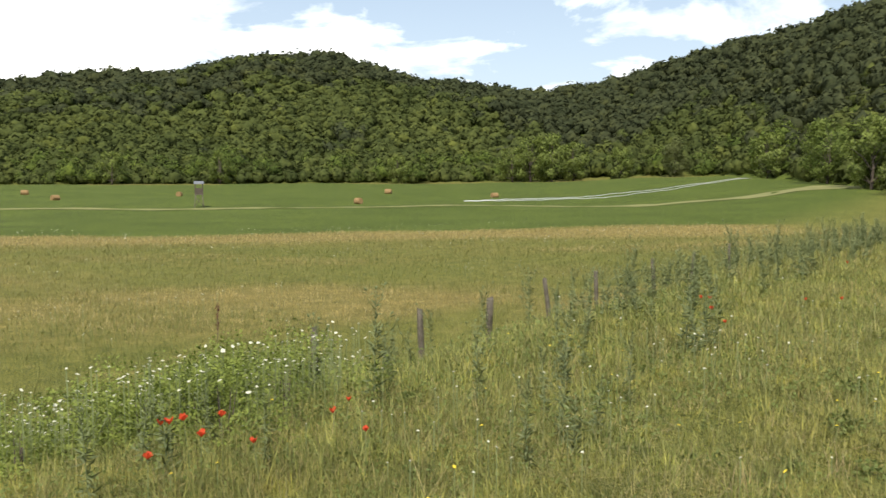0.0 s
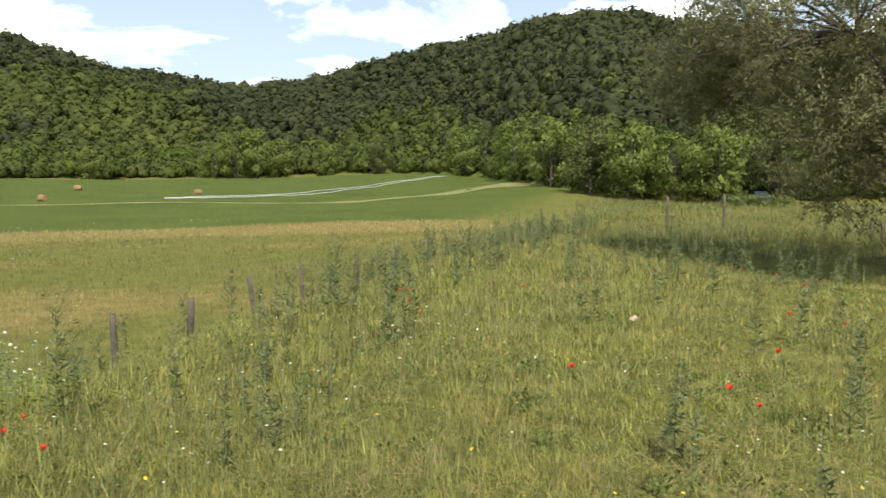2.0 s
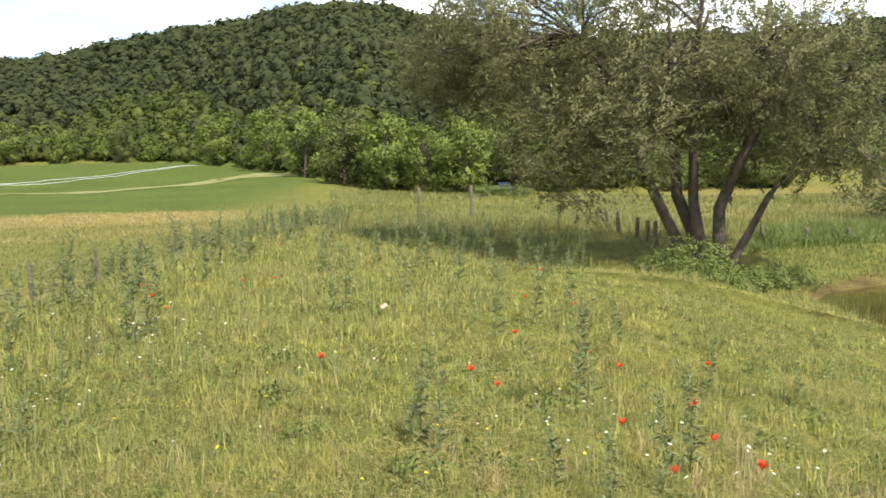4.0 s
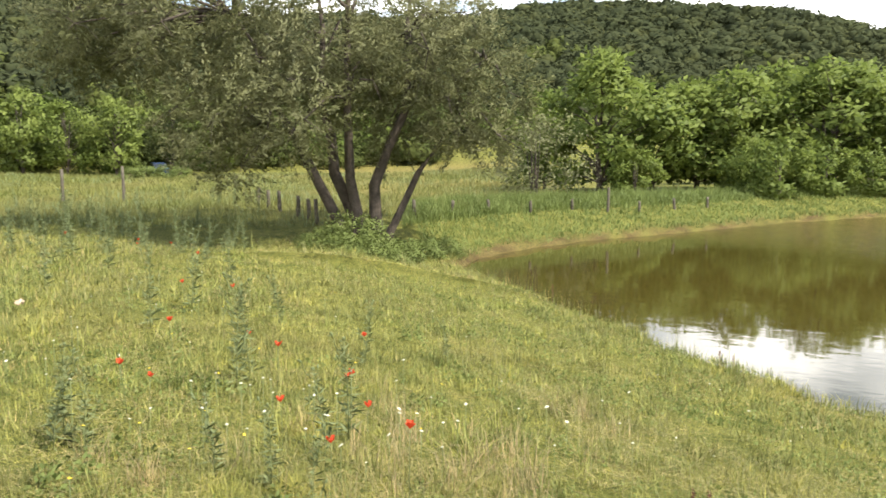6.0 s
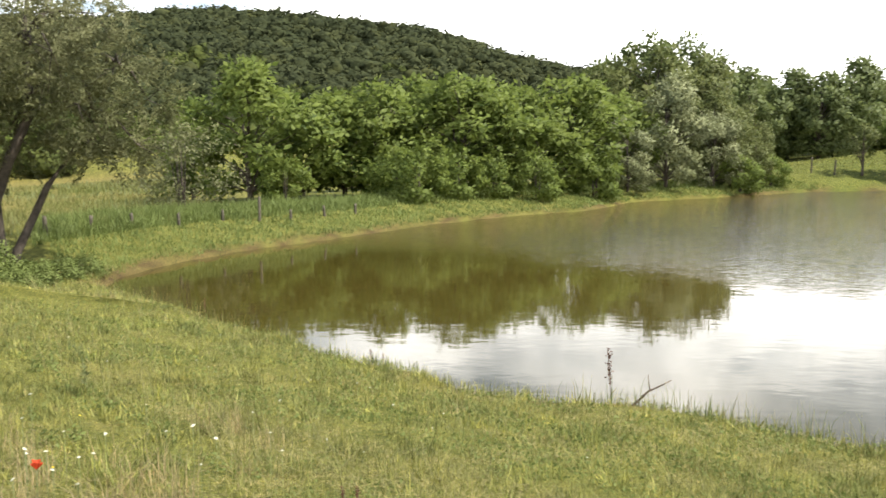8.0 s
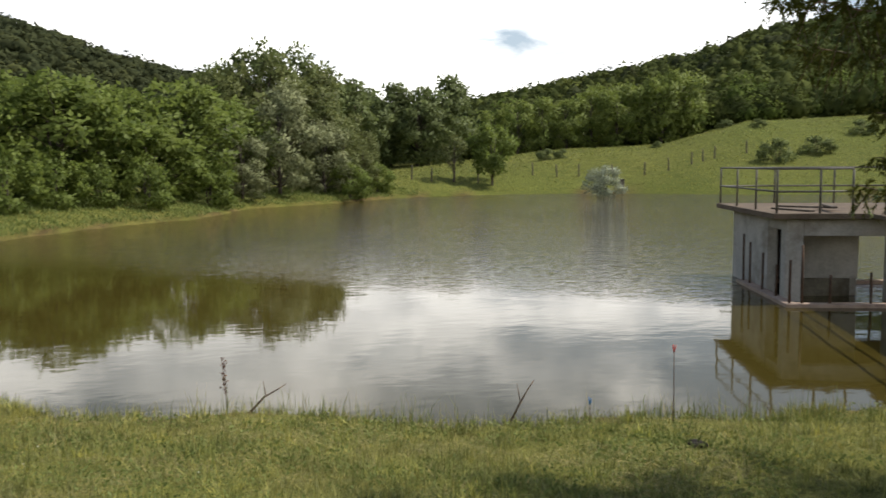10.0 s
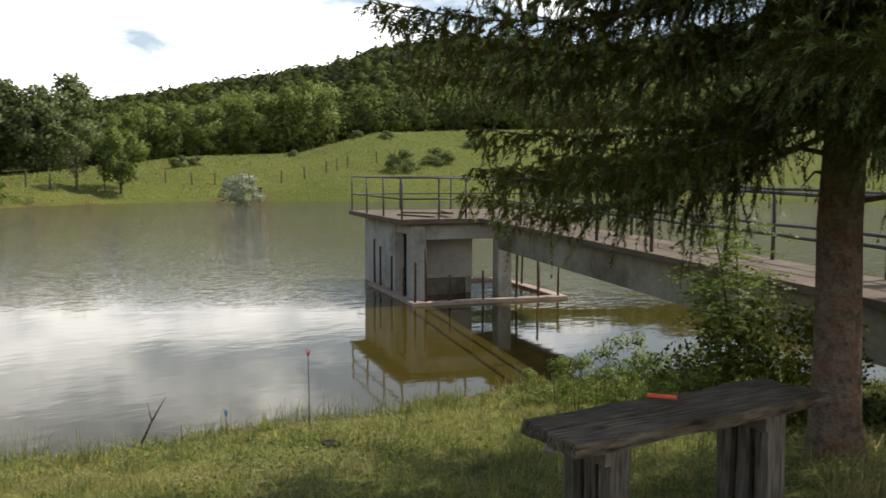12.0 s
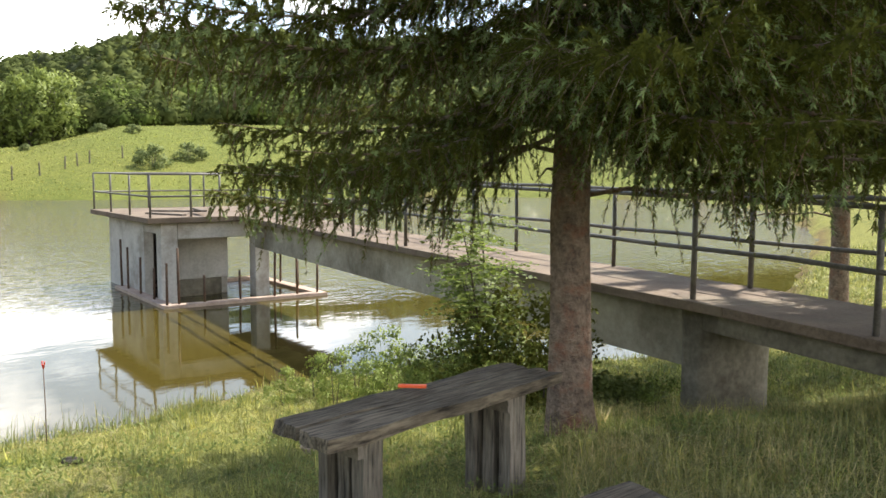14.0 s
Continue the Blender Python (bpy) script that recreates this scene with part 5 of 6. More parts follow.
for k, (az, d, s) in enumerate(((4.6, 238, 1.35), (5.8, 236, 1.75), (7.2, 235, 1.85), (8.6, 237, 1.5), (11.6, 234, 1.2), (15.0, 222, 1.3), (-3.0, 238, 1.1), (-14.5, 236, 1.15), (-21.0, 236, 1.2),
                                (20.6, 186, 1.3), (24.0, 150, 1.3), (26.4, 128, 1.4), (29.0, 110, 1.25), (31.8, 103, 1.3), (34.2, 100, 1.0), (37.0, 99, 1.2), (40.4, 106, 1.35), (43.6, 114, 1.4))):
    c = plant((wood_tree, broad, wood_tree, locust_a)[(k + (k > 8)) % 4 if k > 3 else 0], az, d, az * 29, s * 0.82, s * 0.86)
    c.name = "edge_tree"
    tagged(c, "full-crowned green tree standing at the wood's edge", "tree", "trees at the wood's edge")
pale = broadleaf("silver_bush", 2.6, 1.7, M_PALEBUSH, 0.2, 2600, 63, "pale silvery willow bush standing in the shallows", trunk_r=0.05, low=0.05, lobes=14, stems=4, category="bush")
pale.matrix_world = Matrix.Translation(azd(116.3, 79, WATER - 0.1))
dark_bush = broadleaf("hawthorn_bush", 2.2, 1.7, M_POPLAR, 0.22, 2000, 64, "dark round bush on the grassy slope", trunk_r=0.06, low=0.05, lobes=12, stems=3, category="bush", group="bushes on the slope")
move(dark_bush, 126.8, 96, 0, 1.0)
for az, d, s in ((129, 100, 1.0), (123.6, 115, 0.6), (112.4, 100, 0.7), (113.4, 101, 0.6), (125.6, 112, 0.55), (119.5, 108, 0.45), (131.5, 110, 0.9)):
    plant(dark_bush, az, d, az * 7, s, s * 0.8)
# brush in front of the locust row, and the dry shrub beside the willow
scrub = broadleaf("shrub", 2.6, 1.7, M_ACACIA, 0.2, 2400, 65, "green shrub at the foot of the trees", trunk_r=0.05, low=0.05, lobes=14, stems=4, category="bush", group="shrubs by the pond")
move(scrub, 77.5, 45, 0, 0.9)
for az, d, s in ((78.9, 44, 1.0), (86.8, 50, 1.0), (70.2, 44, 0.8), (81.5, 47, 1.0), (84, 49, 0.9), (90.5, 56, 1.1), (99.5, 70, 1.0), (101.3, 76, 0.9)):
    plant(scrub, az, d, az * 5, s)
dry_shrub = broadleaf("dry_shrub", 3.6, 2.4, M_WILLOW, 0.13, 2600, 66, "tangled half-bare brown shrub by the pond", trunk_r=0.05, low=0.1, lobes=34, stems=6, open_=0.1, category="bush")
move(dry_shrub, 63.8, 36, 0, 1.0)
nettle = broadleaf("nettle_clump", 1.0, 0.9, M_HERB, 0.075, 2600, 67, "dark green clump of nettles at the willow's foot", trunk_r=0.02, low=0.02, lobes=12, stems=5, category="undergrowth", group="undergrowth at the willow")
move(nettle, 51.8, 21.6, 0, 1.0)
for az, d, s in ((50.3, 21.8, 0.9), (53.4, 21.5, 1.0), (55, 21.6, 0.9), (56.4, 22.0, 0.75), (52.6, 20.9, 0.9), (49, 22.0, 0.6), (57.6, 22.6, 0.7), (51.2, 20.7, 0.8), (54.2, 20.9, 0.7), (38.7, 92, 1.6), (39.3, 93, 1.5), (40.0, 92, 1.7), (40.8, 90, 1.5), (37.8, 90, 1.6), (155.4, 8.7, 0.55), (156.6, 8.6, 0.6), (157.9, 8.5, 0.5)):
    c = plant(nettle, az, d, az * 9, s, s * 0.7)
    if d > 60:
        tagged(c, "dark green clump of tall weeds before the wood", "undergrowth", "weeds before the wood")
    if az > 100:
        tagged(c, "dark leafy weeds beneath the footbridge", "undergrowth", "weeds beneath the bridge")
# leafy shoots on the bank by the bridge
shoot = broadleaf("sapling", 1.3, 0.6, M_BUSH, 0.065, 1300, 68, "leafy green sapling on the pond's bank", trunk_r=0.015, low=0.1, lobes=12, stems=3, category="sapling", group="saplings by the bridge")


def frond_shrub(name, label, seed, h, reach, count):
    """Young locust: thin bent stems and arching fronds, each a rib with paired oval leaflets."""
    rng, rnd = np.random.default_rng(seed), random.Random(seed)
    t = thing(name, Matrix(), label, "bush")
    stems = []
    for k in range(6):
        a, l = rnd.uniform(0, math.tau), h * rnd.uniform(0.6, 1.0)
        o = Vector((math.cos(a), math.sin(a), 0)) * reach * rnd.uniform(0.2, 0.6)
        line = [Vector((0, 0, -0.15)) + o * 0.1, o * 0.3 + Vector((0, 0, l * 0.35)), o * 0.65 + Vector((0, 0, l * 0.7)), o * 1.1 + Vector((0, 0, l))]
        bm = bmesh.new()
        tube(bm, line, (0.016, 0.012, 0.008, 0.003), 5, 0.08, rnd)
        part("stem", bm, M_BARK, t)
        stems.append(line)
    pts, ways = [], []
    ribs = bmesh.new()
    for k in range(count):
        line = rnd.choice(stems)
        f = rnd.uniform(0.25, 2.999)
        p = line[int(f)].lerp(line[int(f) + 1], f % 1)
        a, l = rnd.uniform(0, math.tau), rnd.uniform(0.2, 0.38)
        out = Vector((math.cos(a), math.sin(a), rnd.uniform(0.1, 0.7)))
        across = Vector((-math.sin(a), math.cos(a), 0))
        rib = [p + out * l * 1.4 * u + Vector((0, 0, -0.3 * l * u * u * 2)) for u in (0, 0.35, 0.7, 1.0)]
        tube(ribs, rib, (0.003, 0.0025, 0.002, 0.001), 3, 0, None, False)
        for i in range(9):
            u = 0.18 + 0.8 * i / 8
            q_ = p + out * l * 1.4 * u + Vector((0, 0, -0.6 * l * u * u))
            for side in (-1, 1):
                pts.append(q_)
                ways.append(across * side + out * 0.35 + Vector((0, 0, -0.12)))
    part("twig", ribs, M_BUSH, t)
    pts, ways = np.array(pts), np.array(ways)
    v, f = leaves(rng, pts, ways, np.full(len(pts), 0.052), 0.5, 0.1, 0.16)
    f, soft = soften(rng, v, f, np.tile((0.0, 0.0, 1.0), (len(pts), 1)) + 0.5 * (pts - (0, 0, h * 0.4)), 0.8)
    mesh_np("foliage", v, f, M_ACACIA, t, normals=soft)
    return t


climber = frond_shrub("bridge_shrub", "young locust shrub growing up against the footbridge", 69, 2.15, 0.8, 330)
move(climber, 148.4, 8.7, 40, 1.05, 1.0)
dark_shrub = broadleaf("bank_shrub", 1.25, 0.95, M_NEEDLE, 0.055, 5200, 72, "dark dense shrub under the footbridge", trunk_r=0.02, low=0.02, lobes=20, stems=4, category="bush")
move(dark_shrub, 150.4, 8.6, 0, 0.95, 0.95)
SAP = ((139.6, 9.3, 0.4), (141.5, 9.3, 0.5), (145.6, 8.9, 0.45), (150.6, 8.6, 0.55), (143.6, 9.2, 0.35), (136.9, 9.3, 0.35), (159.3, 8.0, 0.35), (151.9, 8.4, 0.45), (138.2, 8.7, 0.4), (140.5, 8.5, 0.35), (142.6, 8.3, 0.45), (144.6, 8.2, 0.38), (146.8, 8.0, 0.4), (148.8, 7.9, 0.35), (134.8, 9.1, 0.3), (143.8, 7.7, 0.3))
for k, (az, d, s) in enumerate(SAP):
    (plant if k else move)(shoot, az, d, az * 11, s, s * 1.15)

# Grass, weeds and flowers
def blades(name, rng, x, y, h, w, mat, label, lean=0.45, segs=1, lift=0.0):
    """Grass blades standing on the ground, one mesh."""
    n = len(x)
    z = height(x, y) - 0.01 + lift * rng.uniform(0.2, 1, n)
    a = rng.uniform(0, math.tau, n)
    side = np.stack([np.cos(a), np.sin(a), 0 * a], -1) * (w * rng.uniform(0.6, 1.3, n))[:, None]
    b = a + math.pi / 2 + rng.normal(0, 0.5, n)
    out = np.stack([np.cos(b), np.sin(b), 0 * b], -1) * (h * np.abs(rng.normal(0, lean, n)))[:, None]
    base = np.stack([x, y, z], -1)
    up = np.stack([0 * h, 0 * h, h], -1)
    tip = base + out + up * np.clip(1 - 0.35 * (out ** 2).sum(1) / np.maximum(h, 0.01) ** 2, 0.25, 1)[:, None]
    if segs == 1:
        v = np.stack([base - side, base + side, tip], 1).reshape(-1, 3)
        f = np.arange(3 * n).reshape(-1, 3)
    else:
        mid = base + out * 0.28 + up * 0.58
        v = np.stack([base - side, base + side, mid + side * 0.7, mid - side * 0.7, tip], 1).reshape(-1, 3)
        k = np.arange(n)[:, None] * 5
        f = np.concatenate([k + [0, 1, 2], k + [0, 2, 3], k + [3, 2, 4]])
    return tagged(mesh_np(name, v, f, mat), label, "grass", kind="stuff")


def sector(rng, n, az0, az1, d0, d1, power=1.0):
    """Random places in a sector, thinning with distance."""
    u = rng.uniform(0, 1, n)
    e = 2 - power
    d = (d0 ** e + u * (d1 ** e - d0 ** e)) ** (1 / e)
    a = np.radians(rng.uniform(az0, az1, n))
    return d * np.sin(a), d * np.cos(a)


def dryland(x, y):
    return shore_distance(x, y) > 0.05


rng = np.random.default_rng(77)
# short grass of the crest and the bank
for mat, n, hs, label in ((M_GRASS, 560000, 0.9, "short green and yellowish grass on the dam"), (M_DRY, 250000, 0.7, "dry straw-coloured grass among the green")):
    x, y = sector(rng, n // 9, -30, 178, 3.5, 24, 1.35)
    x, y, lush = np.repeat(x, 9), np.repeat(y, 9), np.repeat(rng.lognormal(-0.05, 0.36, n // 9), 9)
    r = 0.032 * np.clip(np.hypot(x, y) / 4, 0.8, 2.5)
    x, y = x + rng.normal(0, 1, len(x)) * r, y + rng.normal(0, 1, len(x)) * r
    s, u = dam(x, y)
    patch = waves(x, y, 0.9, 7) + 0.7 * waves(x, y, 2.3, 8)
    keep = dryland(x, y) & (u > -5.5)
    if mat is M_DRY:
        keep &= patch > -0.5
    x, y, u, s, patch, lush = x[keep], y[keep], u[keep], s[keep], patch[keep], lush[keep]
    tall = 0.06 + 0.10 * smooth(-u, -3, 3.5) + 0.075 * np.clip(patch, -0.6, 1.2) + 0.05 * smooth(s, 8, 20)
    d = np.hypot(x, y)
    blades("grass", rng, x, y, np.clip(tall, 0.04, 0.5) * rng.uniform(0.5, 1.3, len(x)) * lush * hs, 0.0023 * np.clip(d / 4.2, 0.8, 4), mat, label, 1.35)
# sparser turf round the stand itself
x, y = sector(rng, 26000, 0, 360, 0.6, 3.6, 0.2)
blades("grass", rng, x, y, rng.uniform(0.03, 0.12, len(x)), np.full(len(x), 0.003), M_GRASS, "short trodden grass on the dam", 1.2)
# long grass on the left slope and in the meadow
for mat, n, label in ((M_GRASS, 34000, "long green grass on the dam's slope"), (M_SEED, 6000, "long seeding grass on the dam's slope")):
    x, y = sector(rng, n, -34, 42, 2.6, 30, 1.3)
    s, u = dam(x, y)
    keep = (u < -2.4) & (u > -9)
    x, y, u = x[keep], y[keep], u[keep]
    d = np.hypot(x, y)
    blades("long_grass", rng, x, y, rng.uniform(0.14, 0.46, len(x)) * smooth(-u, 1.0, 5.0) * (0.35 + 0.45 * smooth(d, 3, 7)), 0.0023 * np.clip(d / 5, 0.8, 3), mat, label, 0.95, 2)
for mat, n, label in ((M_MEADOW, 105000, "tall green meadow grass in patches"), (M_DRY, 60000, "tall dry meadow grass gone to seed")):
    x, y = sector(rng, n, -34, 40, 11, 66, 1.0)
    s, u = dam(x, y)
    patch = meadow_dry(x, y)
    keep = (u < -7.5) & (y < field_line(x, y)) & ((patch > 0.4) if mat is M_DRY else (patch < 0.6))
    x, y = x[keep], y[keep]
    d = np.hypot(x, y)
    blades("meadow_grass", rng, x, y, rng.uniform(0.08, 0.25, len(x)), 0.0022 * d / 6, mat, label, 0.7)
for mat, n, label in ((M_MEADOW, 42000, "weedy green grass before the wood"), (M_WEED, 16000, "grey-green weeds before the wood")):
    x, y = sector(rng, n, 28, 64, 25, 100, 0.9)
    k = (shore_distance(x, y) > 3) & (waves(x, y, 0.2, 51) > (-0.5 if mat is M_MEADOW else 0.1))
    x, y = x[k], y[k]
    blades("weedy_grass", rng, x, y, rng.uniform(0.15, 0.5, len(x)), 0.0032 * np.hypot(x, y) / 6, mat, label, 0.6)
# low leafy herbs in patches, and tufts standing out of the turf
x, y = sector(rng, 140000, -30, 176, 3.5, 16, 1.35)
s, u = dam(x, y)
k = dryland(x, y) & (u > -8) & (waves(x, y, 1.5, 21) + 0.8 * waves(x, y, 3.7, 22) - 0.6 * smooth(u, -2.5, 2) * (u < 4) + 0.5 * smooth(np.degrees(np.arctan2(x, y)), 135, 150) > -0.12)
x, y = x[k], y[k]
z = height(x, y) + rng.uniform(0.0, 0.07, len(x)) + 0.2 * rng.random(len(x)) ** 2 * smooth(-u[k], 1, 5)
v, f = leaves(rng, np.stack([x, y, z], -1), rng.normal(0, 0.6, (len(x), 3)) + (0, 0, 0.5), np.clip(0.005 * np.hypot(x, y), 0.016, 0.036), 0.5, 0.0, 0.4)
tagged(mesh_np("herbs", v, f, M_HERB), "low leafy herbs growing in patches", "herbs", kind="stuff")
cx, cy = sector(rng, 3000, -30, 150, 3.6, 14, 1.2)
k = dryland(cx, cy)
cx, cy = np.repeat(cx[k], 20), np.repeat(cy[k], 20)
th = np.repeat(rng.uniform(0.08, 0.2, k.sum()), 20)
blades("grass_tufts", rng, cx + rng.normal(0, 0.045, len(cx)), cy + rng.normal(0, 0.045, len(cx)), th * rng.uniform(0.6, 1.3, len(cx)), 0.0034 * np.clip(np.hypot(cx, cy) / 4.2, 0.8, 4), M_GRASS, "tufts of coarser grass in the turf", 1.0)
# fallen straw lying over the turf
x, y = sector(rng, 90000, -28, 125, 3.6, 13, 1.3)
k = dryland(x, y) & (dam(x, y)[1] > -4.5) & (waves(x, y, 1.2, 12) + 0.5 * waves(x, y, 3.1, 13) > 0.1)
x, y = x[k], y[k]
blades("straw", rng, x, y, rng.uniform(0.015, 0.045, len(x)), np.full(len(x), 0.0024), M_DRY, "fallen dry straw lying over the turf", 4.0, 1, 0.085)
# lodged pinkish straw tufts beside the poppies
ta = np.random.default_rng(5)
cx, cy = [], []
for az, d, n, sp in ((56.5, 5.2, 9, 0.4), (58.5, 4.6, 7, 0.35), (61, 5.6, 5, 0.5), (53.5, 4.2, 4, 0.3), (24, 4.6, 4, 0.35), (36, 4.4, 4, 0.3), (66, 6.4, 4, 0.5)):
    p = azd(az, d)
    cx.append(ta.normal(p.x, sp, n)), cy.append(ta.normal(p.y, sp, n))
cx, cy = np.repeat(np.concatenate(cx), 30), np.repeat(np.concatenate(cy), 30)
blades("straw_tufts", ta, cx + ta.normal(0, 0.04, len(cx)), cy + ta.normal(0, 0.04, len(cx)), ta.uniform(0.12, 0.36, len(cx)), np.full(len(cx), 0.0016), M_LODGED, "lodged pinkish straw tufts of seeding grass", 1.1, 2)
# thin seeding stalks in loose drifts
x, y = sector(rng, 18000, -30, 85, 2.8, 18, 1.1)
k = dryland(x, y) & (dam(x, y)[1] > -8) & (waves(x, y, 0.8, 41) + 0.7 * waves(x, y, 2.0, 42) > 0.25)
x, y = x[k], y[k]
blades("seeding_grass", rng, x, y, rng.uniform(0.14, 0.38, len(x)), 0.0012 * np.clip(np.hypot(x, y) / 4, 0.8, 3), M_SEED, "thin pale seeding grass stalks in drifts", 1.2, 2)
# dark leafy rosettes dotted over the turf
rosette = broadleaf("herb_clump", 0.2, 0.22, M_HERB, 0.042, 200, 95, "low dark green leafy weed in the turf", trunk_r=0.006, low=0.05, lobes=9, stems=3, category="plant", group="weeds in the turf")
rr_ = random.Random(8)
spots_ = [(24.6, 6.2, 0.8), (26.5, 5.4, 0.8), (34, 4.6, 0.9), (36.4, 5.0, 0.9), (31.5, 3.9, 0.6), (45.8, 4.0, 0.8), (43.2, 6.2, 1.0)]
while len(spots_) < 85:
    az, d = rr_.uniform(-24, 72), 2.9 + 8 * rr_.random() ** 1.3
    p = azd(az, d)
    if float(waves(p.x, p.y, 0.9, 61)) > -0.1:
        spots_.append((az, d, rr_.uniform(0.35, 0.8)))
for i, (az, d, s_) in enumerate(spots_):
    (plant if i else move)(rosette, az, d, rr_.uniform(0, 360), s_, s_ * rr_.uniform(0.6, 1.1))
# fringe at the water and rank grass on the far bank
x, y = sector(rng, 60000, 55, 150, 8.5, 13.5, 1.0)
sd = shore_distance(x, y)
k = (sd > -0.05) & (sd < 0.25 + 0.5 * waves(x, y, 1.1, 2))
x, y = x[k], y[k]
blades("shore_grass", rng, x, y, rng.uniform(0.06, 0.24, len(x)), np.full(len(x), 0.0045), M_GRASS, "uneven tufts of grass along the water's edge", 0.5, 2)
x, y = sector(rng, 260000, 56, 104, 22, 80, 0.9)
sd = shore_distance(x, y)
k = (sd > 0.1) & (sd < 5.5)
x, y, sd = x[k], y[k], sd[k]
blades("bank_grass", rng, x, y, rng.uniform(0.12, 0.3, len(x)) * (0.7 + 1.3 * smooth(sd, 2.2, 4)), 0.003 * np.hypot(x, y) / 5, M_HERB, "rank dark grass along the far bank", 0.8)
x, y = sector(rng, 60000, 55, 80, 24, 42, 1.0)
sd = shore_distance(x, y)
k = (sd > 2.6) & (sd < 5.5)
x, y = x[k], y[k]
blades("tall_weeds", rng, x, y, rng.uniform(0.2, 0.5, len(x)) * (0.8 + 0.5 * waves(x, y, 0.9, 55)), 0.0024 * np.hypot(x, y) / 5, M_HERB, "tall green weeds along the fence by the pond", 0.75, 2)
x, y = sector(rng, 24000, 100, 135, 70, 125, 0.6)
k = shore_distance(x, y) > 0.3
x, y = x[k], y[k]
blades("slope_grass", rng, x, y, rng.uniform(0.08, 0.2, len(x)), 0.003 * np.hypot(x, y) / 5, M_GRASS, "grazed grass on the far slope", 0.4)
x, y = sector(rng, 22000, 150, 178, 5.5, 30, 1.0)
k = dryland(x, y)
x, y = x[k], y[k]
blades("rank_grass", rng, x, y, rng.uniform(0.06, 0.2, len(x)), 0.004 * np.clip(np.hypot(x, y) / 5, 1, 4), M_GRASS, "rank grass round the spruce and bridge", 0.9)

for mat, n, label in ((M_GRASS, 6000, "long lodged green grass beside the table"), (M_DRY, 9000, "long straw-coloured grass beside the table")):
    x, y = sector(rng, n, 153, 178, 4.0, 8.5, 1.0)
    k = dryland(x, y) & (waves(x, y, 1.1, 81) > -0.4)
    x, y = x[k], y[k]
    blades("long_grass", rng, x, y, rng.uniform(0.08, 0.28, len(x)), np.full(len(x), 0.0026), mat, label, 1.5, 2)


def thistle(seed, h):
    """An upright thistle: ribbed stem, side shoots, narrow lobed leaves."""
    rng, rnd = np.random.default_rng(seed), random.Random(seed)
    t = thing("thistle", Matrix(), "grey-green thistle standing in the grass", "weed", "thistles on the dam")
    bm = bmesh.new()
    bend = (rnd.uniform(-0.08, 0.08), rnd.uniform(-0.08, 0.08))
    tube(bm, [(bend[0] * q * q, bend[1] * q * q, h * q - 0.03) for q in (0, 0.3, 0.6, 1)], (0.006, 0.005, 0.004, 0.002), 5)
    bmesh.ops.create_icosphere(bm, subdivisions=1, radius=0.014, matrix=Matrix.Translation((bend[0], bend[1], h)) @ Matrix.Diagonal((1, 1, 1.4, 1)))
    part("stem", bm, M_WEED, t)
    pts, out = [], []
    for k in range(rnd.randint(3, 5)):
        q, a, l = rnd.uniform(0.35, 0.9), rnd.uniform(0, math.tau), h * rnd.uniform(0.15, 0.32)
        p0 = np.array([bend[0] * q * q, bend[1] * q * q, h * q])
        p1 = p0 + np.array([math.cos(a) * l * 0.55, math.sin(a) * l * 0.55, l * 0.85])
        w = (p1 - p0) / l
        bm = bmesh.new()
        tube(bm, [p0, (p0 + p1) / 2 + np.array([math.cos(a), math.sin(a), -0.2]) * 0.03, p1, p1 + w * 0.012, p1 + w * 0.03, p1 + w * 0.042], (0.004, 0.003, 0.002, 0.010, 0.012, 0.006), 4)
        part("side_shoot", bm, M_WEED, t)
        for g in np.linspace(0.1, 1, 9):
            pts.append(p0 + (p1 - p0) * g), out.append([math.cos(a + g * 20), math.sin(a + g * 20), 0.5])
    n = int(115 * h)
    q = rng.uniform(0.03, 1, n) ** 0.85
    a = rng.uniform(0, math.tau, n)
    pts += [np.array([bend[0] * v * v, bend[1] * v * v, h * v]) for v in q]
    out += [[math.cos(v), math.sin(v), 0.55] for v in a]
    pts, out = np.array(pts), np.array(out)
    size = np.interp(pts[:, 2] / h, (0, 0.3, 1), (0.15, 0.12, 0.05))
    v, f = leaves(rng, pts, out, size, 0.15, 0.15, 0.7)
    f, soft = soften(rng, v, f, out + (0, 0, 0.7), 0.5)
    mesh_np("leaves", v, f, M_WEED, t, normals=soft)
    return t


